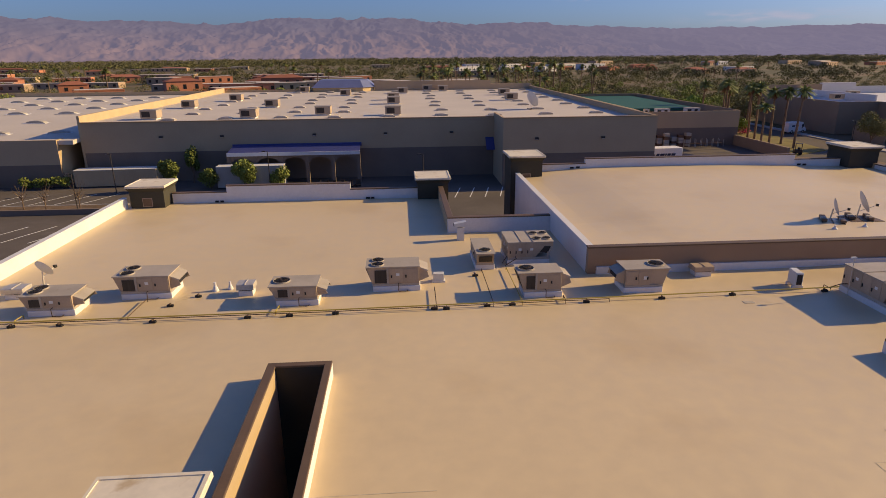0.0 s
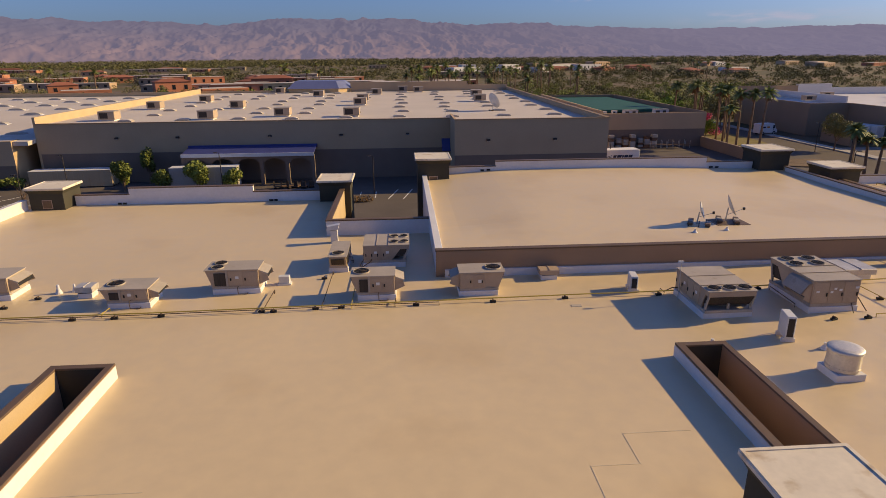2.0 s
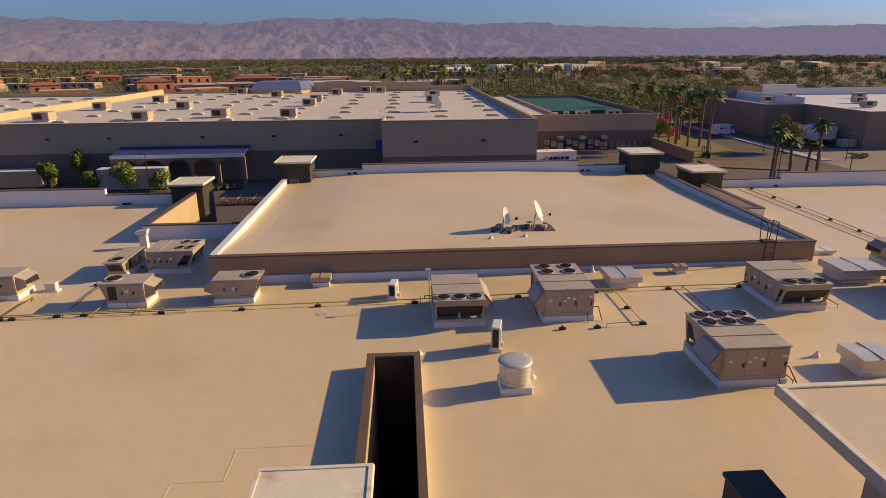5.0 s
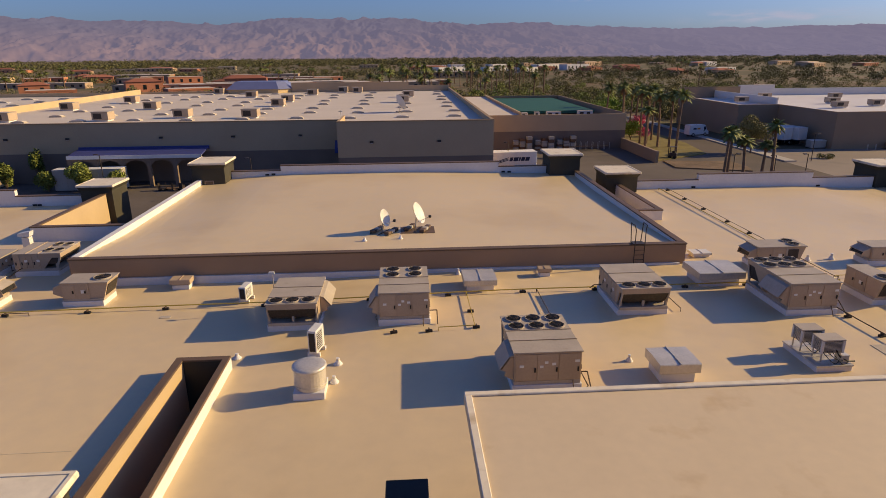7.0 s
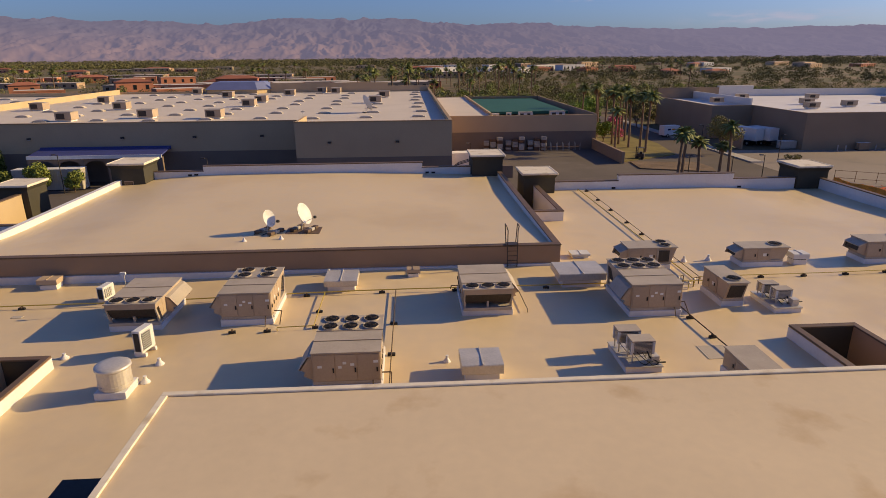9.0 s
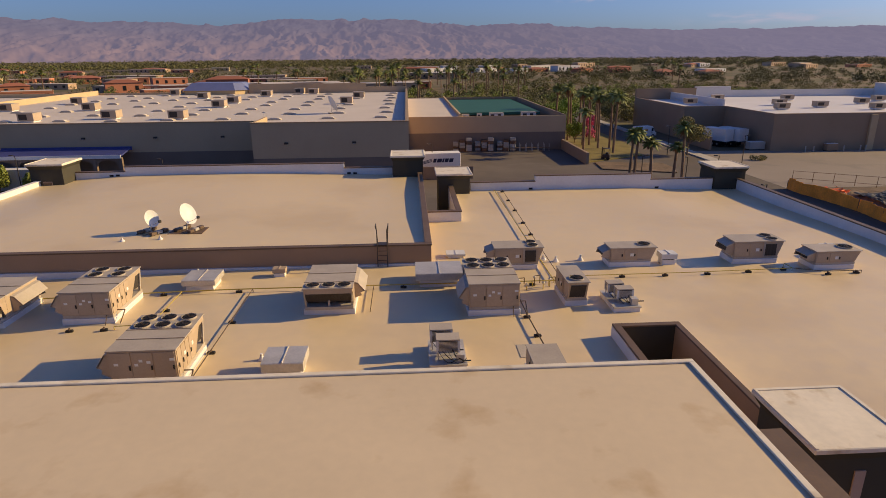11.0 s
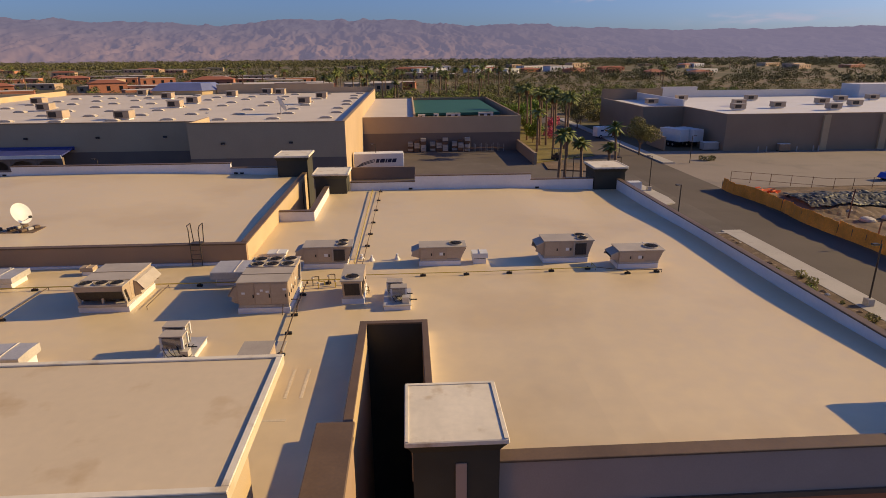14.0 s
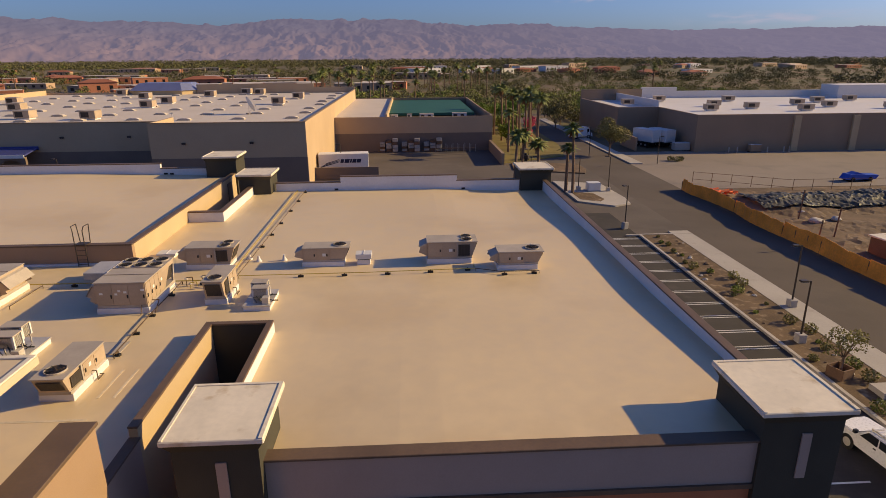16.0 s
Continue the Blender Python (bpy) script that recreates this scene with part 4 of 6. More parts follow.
# ---- smaller things on the roof ----
def vent_hood(x0, x1, y0, y1, z, h, material, label):
    """A low square exhaust hood: kerb, recessed neck, wide cap with a ridge."""
    t = thing("exhaust_hood", (x0 + x1) / 2, (y0 + y1) / 2, z, 0, label, "roof vent", "roof exhaust hoods")
    w, d = (x1 - x0) / 2, (y1 - y0) / 2
    part("kerb", bx(-w * 0.82, w * 0.82, -d * 0.82, d * 0.82, -0.03, h * 0.42), WHITE, t, "white coated kerb")
    part("louvre_neck", bx(-w * 0.76, w * 0.76, -d * 0.76, d * 0.76, h * 0.42, h * 0.56), BLACK, t)
    b = bx(-w, w, -d, d, h * 0.52, h * 0.93)
    part("cap", b, material, t)
    part("cap_top", prism(bmesh.new(), [(-d, h * 0.93), (d, h * 0.93), (d - 0.02, h * 0.97), (0, h), (-d + 0.02, h * 0.97)], "x", -w, w), material, t)
    part("cap_seam", bx(-0.012, 0.012, -d, d, h * 0.95, h + 0.015), material, t)
    return t


HB = "low pale sheet-metal exhaust hood on a white kerb"
vent_hood(30.55, 32.3, 19.0, 20.4, rz(31), 0.58, GALV, HB)
vent_hood(26.4, 27.5, 12.5, 13.5, rz(27), 0.58, GALV, HB)
vent_hood(22.0, 23.2, 19.3, 20.5, rz(22), 0.48, GALV, HB)
vent_hood(11.0, 11.75, 20.9, 21.45, 0, 0.42, UNIT, "small beige exhaust hood beside the brown wall")
vent_hood(25.0, 25.5, 20.6, 21.0, rz(25), 0.34, UNIT, "small beige exhaust hood beside the brown wall")
vent_hood(-6.02, -5.42, 20.5, 21.05, 0, 0.46, GALV, "small galvanised exhaust hood on a white kerb")
vent_hood(-14.3, -13.55, 20.9, 21.5, 0, 0.42, GALV, "small galvanised exhaust hood on a white kerb")
vent_hood(40.55, 41.2, 20.8, 21.35, rz(40), 0.48, WHITEMETAL, "small white exhaust hood on a white kerb")
vent_hood(47.7, 48.35, 21.2, 21.75, rz(48), 0.48, WHITEMETAL, "small white exhaust hood on a white kerb")
vent_hood(31.9, 32.7, 22.3, 22.9, rz(32), 0.2, WHITEMETAL, "flat white hatch on a low kerb")


def drum_vent(x, y, z):
    t = thing("drum_exhaust_fan", x, y, z, 0, "round spun-aluminium exhaust fan with a domed lid", "roof fan")
    part("kerb", bx(-0.4, 0.4, -0.4, 0.4, -0.03, 0.2, bevel=0.01), WHITE, t, "white square kerb")
    part("drum", lathe(bmesh.new(), [(0.38, 0.2), (0.41, 0.23), (0.41, 0.72), (0.42, 0.73)], 32), GALV, t, smooth=False)
    part("drum_band", ring(bmesh.new(), 0, 0, 0.3, 0.33, 0.405, 0.422, 32), GALV, t)
    part("lid", lathe(bmesh.new(), [(0.43, 0.73), (0.445, 0.75), (0.44, 0.8), (0.40, 0.825), (0.25, 0.845), (0.02, 0.85)], 32), GALV, t, "shallow domed aluminium lid", smooth=True)


drum_vent(17.4, 13.08, rz(17.4))


def mini_split(x, y, z, rot, w, d, h, label, stand=0.12):
    """A flat outdoor condenser with a round fan grille on its -y face."""
    t = thing("condensing_unit", x, y, z, rot, label, "condenser", "outdoor condensers")
    for s in (-1, 1):
        part("foot_rail", bx(s * w * 0.36 - 0.04, s * w * 0.36 + 0.04, -d / 2 - 0.06, d / 2 + 0.06, -0.02, stand), WHITE, t)
    part("casing", bx(-w / 2, w / 2, -d / 2, d / 2, stand, h, bevel=0.015), WHITEMETAL, t)
    part("fan_opening", bx(-w * 0.40, w * 0.22, -d / 2 - 0.006, -d / 2, stand + 0.08, h - 0.08), BLACK, t, "dark fan opening")
    g = bmesh.new()
    n = 9
    for k in range(n):
        zz = stand + 0.09 + (h - stand - 0.18) * k / (n - 1)
        box(g, -w * 0.40, w * 0.22, -d / 2 - 0.022, -d / 2 - 0.008, zz - 0.008, zz + 0.008)
    part("fan_grille", g, WHITEMETAL, t)
    part("side_coil", bx(-w / 2 - 0.006, -w / 2, -d / 2 + 0.04, d / 2 - 0.04, stand + 0.06, h - 0.06), COIL, t)
    b = bmesh.new()
    rod(b, (w / 2, 0.02, stand + 0.2), (w / 2 + 0.08, 0.02, stand + 0.16), 0.018)
    rod(b, (w / 2 + 0.08, 0.02, stand + 0.16), (w / 2 + 0.1, 0.02, 0.03), 0.018)
    part("refrigerant_line", b, BLACK, t)
    return t


mini_split(14.15, 19.65, rz(14.15), 80, 0.62, 0.26, 0.62, "pale slim condenser on two rails beside gas pipes")
mini_split(17.25, 15.3, rz(17.3), 76, 0.62, 0.26, 0.82, "pale slim condenser on two white rails")


def condenser_pair(x0, x1, y0, y1, z, spots, size, legs, label):
    """A long white platform kerb that carries condensers; each condenser is a thing of its own."""
    t = thing("equipment_platform", (x0 + x1) / 2, (y0 + y1) / 2, z, 0, label, "platform")
    w, d = (x1 - x0) / 2, (y1 - y0) / 2
    part("kerb", bx(-w, w, -d, d, -0.03, 0.15, bevel=0.01), WHITE, t)
    part("deck", bx(-w - 0.02, w + 0.02, -d - 0.02, d + 0.02, 0.15, 0.19), GALV, t, "galvanised cover sheet")
    for k, (sx, sy) in enumerate(spots):
        c = thing("condensing_unit", sx, sy, z + 0.19, 0, "square grey condenser with louvred sides on a frame", "condenser", "outdoor condensers")
        if legs:
            for a in (-1, 1):
                for e in (-1, 1):
                    part("leg", bx(a * size * 0.45 - 0.015, a * size * 0.45 + 0.015, e * size * 0.3 - 0.015, e * size * 0.3 + 0.015, 0, legs), GALV, c)
        h = legs + size * 0.62
        part("core", bx(-size / 2 + 0.02, size / 2 - 0.02, -size * 0.33 + 0.02, size * 0.33 - 0.02, legs, h), BLACK, c)
        for a in (-1, 1):
            for e in (-1, 1):
                part("corner_post", bx(a * size / 2 - 0.03, a * size / 2 + 0.03, e * size * 0.33 - 0.03, e * size * 0.33 + 0.03, legs, h), WHITEMETAL, c)
        for k2 in range(9):
            zz = legs + 0.03 + (h - legs - 0.08) * k2 / 8
            part("louvre", bx(-size / 2, size / 2, -size * 0.33 - 0.012, size * 0.33 + 0.012, zz, zz + 0.014), GALV, c)
        part("top", bx(-size / 2 - 0.03, size / 2 + 0.03, -size * 0.33 - 0.03, size * 0.33 + 0.03, h, h + 0.04), UNITTOP, c)
        b = bmesh.new()
        pts = [(0.1, -size * 0.3, legs + 0.12), (0.2, -size * 0.45, legs * 0.5 + 0.05), (0.42, -size * 0.55, 0.06), (0.62, -size * 0.5, 0.05)]
        for p, q in zip(pts, pts[1:]):
            rod(b, p, q, 0.022, seg=6)
        part("insulated_line", b, BLACK, c)
        for k3, (dx3, sag) in enumerate(((-0.1, 0.16), (0.02, 0.08), (0.16, 0.2))):
            b = bmesh.new()
            arc = [Vector((dx3 - size * 0.3 + 0.9 * size * q / 8, -size * 0.36 - 0.16 * math.sin(math.pi * q / 8), legs + 0.06 - sag * math.sin(math.pi * q / 8) - legs * 0.9 * q / 8)) for q in range(9)]
            loops = [[b.verts.new(p + 0.014 * Vector((0, math.cos(math.pi * i / 3), math.sin(math.pi * i / 3)))) for i in range(6)] for p in arc]
            for p, q in zip(loops, loops[1:]):
                for i in range(6):
                    b.faces.new((p[i], p[(i + 1) % 6], q[(i + 1) % 6], q[i]))
            b.faces.new(loops[0][::-1])
            b.faces.new(loops[-1])
            part("hose", b, BLACK, c)
    part("line_box", bx(w - 0.28, w - 0.06, -d + 0.1, -d + 0.36, 0.19, 0.42), GALV, t)
    return t


condenser_pair(30.85, 31.85, 12.8, 14.3, rz(31), ((31.2, 13.85), (31.35, 13.2)), 0.58, 0.26, "white platform kerb under two condensers with looping black hoses")
condenser_pair(37.1, 38.0, 16.3, 17.8, rz(37), ((37.45, 17.45), (37.6, 16.9)), 0.5, 0.12, "white platform kerb under two small condensers")


def dish(x, y, z, r, tilt, azim, label, ballast=True):
    """A satellite dish on a mast: bowl, mast, feed arm and receiver, ballast tray with blocks."""
    t = thing("satellite_dish", x, y, z, azim, label, "satellite dish", "satellite dishes")
    b = bmesh.new()
    rows = []
    for i in range(6):
        q = i / 5
        rows.append([b.verts.new((r * q * math.cos(a), 0.16 * r * q * q * 1.4, r * 1.08 * q * math.sin(a))) for a in [2 * math.pi * k / 24 for k in range(24)]] if i else [b.verts.new((0, 0, 0))])
    for k in range(24):
        b.faces.new((rows[0][0], rows[1][k], rows[1][(k + 1) % 24]))
        for p, q in zip(rows[1:], rows[2:]):
            b.faces.new((p[k], q[k], q[(k + 1) % 24], p[(k + 1) % 24]))
    back = bmesh.ops.duplicate(b, geom=b.faces[:])["geom"]
    bmesh.ops.translate(b, verts=[v for v in back if isinstance(v, bmesh.types.BMVert)], vec=(0, -0.015, 0))
    bmesh.ops.rotate(b, verts=b.verts[:], cent=(0, 0, 0), matrix=Euler((radians(tilt), 0, 0)).to_matrix())
    bmesh.ops.translate(b, verts=b.verts[:], vec=(0, 0, r + 0.28))
    part("reflector", b, WHITEMETAL, t, "pale oval reflector", smooth=True)
    part("mast", rod(bmesh.new(), (0, -0.1, 0.02), (0, -0.04, r + 0.2), 0.03), GALV, t)
    arm = part("feed_arm", rod(bmesh.new(), (0, -0.02, 0.34), (0, 0.62 * r + 0.3, r * 0.75 + 0.3), 0.014, seg=6), GALV, t)
    part("receiver", bx(-0.05, 0.05, 0.62 * r + 0.26, 0.62 * r + 0.36, r * 0.75 + 0.26, r * 0.75 + 0.36), BLACK, arm)
    if ballast:
        fr = bmesh.new()
        for s in (-0.42, 0, 0.42):
            box(fr, -0.5, 0.5, s - 0.02, s + 0.02, 0.0, 0.03)
        part("ballast_frame", fr, STEEL, t)
        for i in range(3):
            for j in (-1, 1):
                part("ballast_block", bx(-0.46 + 0.32 * i, -0.2 + 0.32 * i, j * 0.36 - 0.11, j * 0.36 + 0.11, 0.03, 0.15, bevel=0.01), COPING if (i + j) % 2 else CONC, t)
    else:
        part("foot", bx(-0.12, 0.12, -0.22, 0.02, -0.02, 0.04), GALV, t)
    return t


dish(18.98, 24.65, uz(18.98, 24.6), 0.36, 18, -118, "white satellite dish on a ballasted frame")
dish(20.45, 24.95, uz(20.45, 25), 0.46, 24, -112, "large white satellite dish on a ballasted frame")
dish(-13.6, 22.4, 0.0, 0.34, 30, -20, "pale satellite dish on a short mast", ballast=False)
structure("walk_pad", bx(19.7, 21.2, 24.35, 25.4, 0.96, uz(20, 24.6) + 0.012), COPING, "dark protection mat under the dishes", "mat")


def cone_vent(x, y, z, h, r, label="small white pipe vent with a flashing cone"):
    t = thing("pipe_vent", x, y, z, 0, label, "pipe vent", "pipe vents")
    part("flashing_cone", lathe(bmesh.new(), [(r * 2.6, -0.02), (r * 2.5, 0.02), (r * 1.2, h * 0.55), (r, h * 0.6)], 14), WHITE, t)
    part("pipe", lathe(bmesh.new(), [(r, h * 0.55), (r, h)], 12), WHITE, t)


for x, y, h, r in ((14.95, 15.2, 0.16, 0.05), (17.95, 13.5, 0.2, 0.05), (17.95, 14.5, 0.2, 0.05), (21.95, 21.25, 0.24, 0.04), (-6.95, 21.15, 0.34, 0.05), (-6.45, 21.3, 0.3, 0.04),
                   (36.4, 21.6, 0.24, 0.05), (37.46, 21.65, 0.26, 0.05), (26.1, 13.8, 0.2, 0.04), (35.95, 21.9, 0.2, 0.05)):
    cone_vent(x, y, rz(x), h, r)
for x, y in ((18.2, 23.4), (19.7, 23.6)):
    cone_vent(x, y, uz(x, y), 0.16, 0.04)
gt = thing("gooseneck_vent", 2.6, 26.65, 0, 0, "white boxy vent stack with an open cowl", "roof vent")
part("duct", bx(-0.16, 0.16, -0.14, 0.14, -0.02, 0.62), WHITEMETAL, gt)
part("cowl", prism(bmesh.new(), [(-0.3, 0.66), (0.2, 0.66), (0.26, 0.9), (-0.3, 0.8)], "y", -0.17, 0.17), WHITEMETAL, gt)
part("cowl_mouth", bx(-0.32, -0.3, -0.12, 0.12, 0.68, 0.78), BLACK, gt)
cm = thing("camera_mast", 15.4, 18.6, rz(15.4), 0, "thin mast with a small weather sensor", "mast")
part("pole", rod(bmesh.new(), (0, 0, 0), (0, 0, 1.35), 0.015, seg=6), GALV, cm)
part("sensor", bx(-0.12, 0.06, -0.04, 0.04, 1.35, 1.43), WHITEMETAL, cm)
bxs = thing("junction_box", 1.25, 21.4, 0, 0, "small pale metal junction box on a stand", "junction box")
part("box_body", bx(-0.2, 0.2, -0.12, 0.12, 0.06, 0.34, bevel=0.01), WHITEMETAL, bxs)
part("base", bx(-0.25, 0.25, -0.16, 0.16, -0.02, 0.06), WHITE, bxs)


# gas lines with their rubber blocks
def pipe_run(points, z, material, label, r=0.022):
    """One bent pipe along the roof whose ends turn down."""
    way = []
    for p, q in zip(points, points[1:]):
        n = max(1, int(math.hypot(q[0] - p[0], q[1] - p[1]) / 1.5))
        way += [(p[0] + (q[0] - p[0]) * k / n, p[1] + (q[1] - p[1]) * k / n) for k in range(n)]
    way.append(points[-1])
    pts = [Vector((x, y, rz(x) + z)) for x, y in way]
    pts = [pts[0] - Vector((0, 0, z + 0.01))] + pts + [pts[-1] - Vector((0, 0, z + 0.01))]
    b = bmesh.new()
    rings = []
    for k, p in enumerate(pts):
        d = (pts[min(k + 1, len(pts) - 1)] - pts[max(k - 1, 0)]).normalized()
        u = d.cross(Vector((0.31, 0.17, 0.94))).normalized()
        v = d.cross(u)
        rings.append([b.verts.new(p + r * (math.cos(a) * u + math.sin(a) * v)) for a in [math.pi * i / 3 for i in range(6)]])
    for p, q in zip(rings, rings[1:]):
        for i in range(6):
            b.faces.new((p[i], p[(i + 1) % 6], q[(i + 1) % 6], q[i]))
    return tagged(part("gas_line", b, material), label, "pipe", "roof gas lines")


YL = "thin yellow gas pipe along the roof on blocks"
pipe_run([(-15.2, 18.62), (-2.7, 18.72), (12.2, 19.12), (36.0, 19.1)], 0.13, YELLOW, YL)
pipe_run([(-15.2, 18.52), (-2.7, 18.6), (7.0, 18.86)], 0.12, PIPE, "thin rusty gas pipe along the roof", 0.015)
pipe_run([(35.72, 35.2), (35.74, 19.2)], 0.13, YELLOW, "yellow gas pipe that runs back over the roof", 0.022)
pipe_run([(34.12, 19.05), (34.14, 16.0), (34.25, 13.1)], 0.13, PIPE, "dark gas pipe between two units", 0.02)
pipe_run([(36.22, 35.2), (36.05, 19.4)], 0.13, PIPE, "thin dark gas pipe that runs back over the roof", 0.014)
pipe_run([(36.1, 19.55), (41.0, 19.58), (45.4, 19.75), (45.4, 20.3)], 0.12, YELLOW, YL, 0.016)
pipe_run([(45.4, 19.75), (46.4, 19.3), (47.9, 19.3)], 0.12, PIPE, "dark gas pipe to a rooftop unit", 0.016)
for x, y in ((-9.05, 20.3), (-4.3, 19.3), (1.05, 20.5), (3.0, 22.3), (4.0, 22.4), (5.5, 19.3), (-12.6, 19.2), (1.05, 20.4)):
    pipe_run([(x, y), (x - 0.03, 18.75 + max(0, x) * 0.02)], 0.12, PIPE if int(x) % 2 else YELLOW, "short branch pipe to a rooftop unit", 0.016)
pipe_run([(22.05, 19.1), (22.05, 16.3), (20.9, 16.3)], 0.12, YELLOW, "yellow branch pipe round a large unit", 0.016)
pipe_run([(24.6, 19.1), (24.52, 12.4), (24.35, 12.2)], 0.12, PIPE, "dark branch pipe to a large unit", 0.016)
for p in ([(15.1, 19.4), (15.1, 19.05)], [(18.9, 17.4), (19.0, 19.0)], [(29.0, 17.0), (29.0, 19.0)]):
    pipe_run(p, 0.12, PIPE, "short raised branch pipe", 0.015)

gm = thing("gas_manifold", 34.9, 18.75, rz(34.9), 0, "cluster of yellow gas risers with small regulators", "pipe")
for k, (x, y, h) in enumerate(((-0.55, 0.1, 0.34), (-0.3, -0.2, 0.26), (0.05, 0.15, 0.4), (0.32, -0.15, 0.3), (0.6, 0.05, 0.36))):
    b = bmesh.new()
    rod(b, (x, y, -0.01), (x, y, h), 0.018, seg=6)
    rod(b, (x, y, h), (x + 0.22, y + 0.06, h), 0.018, seg=6)
    rod(b, (x + 0.22, y + 0.06, h), (x + 0.22, y + 0.06, 0.1), 0.018, seg=6)
    part("riser", b, YELLOW if k % 2 else PIPE, gm)
    part("regulator", lathe(bmesh.new(), [(0.02, h - 0.1), (0.06, h - 0.07), (0.06, h - 0.03), (0.02, h)], 10, x, y), GALV, gm)
block0 = tagged(part("pipe_block", bx(-0.11, 0.11, -0.055, 0.055, -0.01, 0.075, bevel=0.012), BLACK), "black rubber pipe support block on the roof", "pipe support", "rubber pipe blocks")
strap = part("strap", bx(-0.02, 0.02, -0.06, 0.06, 0.075, 0.12), PIPE, block0)
spots = [(-12.6, 18.5), (-11.1, 18.5), (-8.2, 18.5), (-5.2, 18.58), (-3.85, 18.6), (-2.35, 18.65), (0.95, 18.75), (1.35, 18.72), (2.75, 18.85), (3.62, 18.88), (6.2, 18.88), (8.9, 18.95), (11.5, 19.05),
         (14.9, 19.05), (16.3, 19.1), (18.6, 19.1), (21.4, 19.1), (24.1, 19.1), (26.75, 19.1), (30.1, 19.1), (32.4, 19.1), (34.9, 19.0),
         (36.22, 35.0), (36.2, 32.6), (36.17, 30.2), (36.15, 27.6), (36.12, 25.5), (36.09, 23.6), (34.13, 17.9), (34.14, 16.1), (34.2, 14.7), (34.25, 13.3), (22.05, 17.6), (22.1, 16.35), (20.6, 16.25), (19.5, 16.3),
         (24.57, 16.4), (24.54, 14.3), (38.5, 19.55), (40.2, 19.55), (41.9, 19.6), (43.6, 19.7), (45.1, 19.85), (46.5, 19.2), (47.7, 19.3), (-7.4, 20.6), (-8.1, 19.8), (4.45, 21.9), (2.7, 21.8)]
block0.matrix_world = pose(spots[0][0], spots[0][1], rz(spots[0][0]))
for k, (x, y) in enumerate(spots[1:]):
    copy_thing(block0, pose(x, y, rz(x), 0, 0, (k * 37) % 30 - 15))

# ladder over the brown wall
ld = thing("roof_ladder", 29.25, 21.5, 0.2, 0, "dark steel wall ladder with looped handrails", "ladder")
for s in (-0.2, 0.2):
    b = bmesh.new()
    rod(b, (s, 0, 0), (s, 0, 1.55), 0.02)
    rod(b, (s, 0, 1.55), (s * 1.25, 0.05, 1.72), 0.02)
    rod(b, (s * 1.25, 0.05, 1.72), (s * 1.25, 0.45, 1.72), 0.02)
    rod(b, (s * 1.25, 0.45, 1.72), (s, 0.45, 0.92), 0.02)
    part("rail", b, STEEL, ld)
for k in range(5):
    part("rung", rod(bmesh.new(), (-0.2, 0, 0.1 + 0.2 * k), (0.2, 0, 0.1 + 0.2 * k), 0.014, seg=6), STEEL, ld)
part("platform", bx(-0.24, 0.24, 0.04, 0.42, 0.92, 0.95), STEEL, ld)

# pads, patches and seams in the membrane
for x0, x1, y0, y1 in ((33.45, 34.25, 13.4, 14.2), (11.55, 11.9, 18.3, 18.48)):
    structure("walk_pad", bx(x0, x1, y0, y1, rz(x0) - 0.02, rz(x1) + 0.014), MATGREY, "grey rubber walk pad on the roof", "mat")
for a, b_, c, d in ((10.74, 12.35, 11.05, 11.07), (10.74, 10.76, 9.98, 11.05), (9.67, 10.76, 9.97, 9.99), (9.67, 9.69, 8.0, 9.97), (34.75, 34.83, 10.95, 12.43), (35.15, 35.23, 10.95, 12.43), (33.0, 35.0, 9.95, 10.03),
                    (49.0, 49.04, 10.1, 10.5), (-2.0, 0.5, 9.86, 9.88)):
    structure("membrane_seam", bx(a, b_, c, d, min(rz(a), rz(b_)) - 0.02, max(rz(a), rz(b_)) + 0.006), SEAM, "faint lapped seam in the roof membrane", "seam")
for x, w in ((-11.0, 0.2), (-10.7, 0.2), (-2.2, 0.25), (-1.9, 0.2)):
    structure("wall_scupper", bx(x, x + w, 35.44, 35.498, 0.02, 0.12), BLACK, "dark drain slot at the parapet foot", "scupper")
for x, y, z0 in ((10.9, 38.36, uz(11, 38.3) + 0.03), (11.3, 38.36, uz(11.4, 38.3) + 0.03), (26.3, 38.36, uz(26.4, 38.3) + 0.03), (26.7, 38.36, uz(26.8, 38.3) + 0.03), (38.0, 35.55, 0.24), (46.2, 35.55, lev(46.3, 35.5) + 0.03)):
    structure("wall_scupper", bx(x, x + 0.24, y, y + 0.036, z0, z0 + 0.11), BLACK, "dark drain slot at the parapet foot", "scupper")


# ---- things on and round the stores ----
def roof_box(x, y, z, w, d, h, label, material=None, name="store_roof_unit", cat="rooftop unit", grp="store roof units"):
    t = thing(name, x, y, z, 0, label, cat, grp)
    part("kerb", bx(-w * 0.42, w * 0.42, -d * 0.42, d * 0.42, -0.03, 0.2), WHITE, t)
    part("cabinet", bx(-w / 2, w / 2, -d / 2, d / 2, 0.2, h - 0.06, bevel=0.02), material or UNIT, t)
    part("lid", bx(-w / 2 - 0.04, w / 2 + 0.04, -d / 2 - 0.04, d / 2 + 0.04, h - 0.06, h), UNITTOP, t)
    part("grille", bx(-w * 0.4, w * 0.1, -d / 2 - 0.015, -d / 2, 0.35, h - 0.2), COIL, t)
    return t


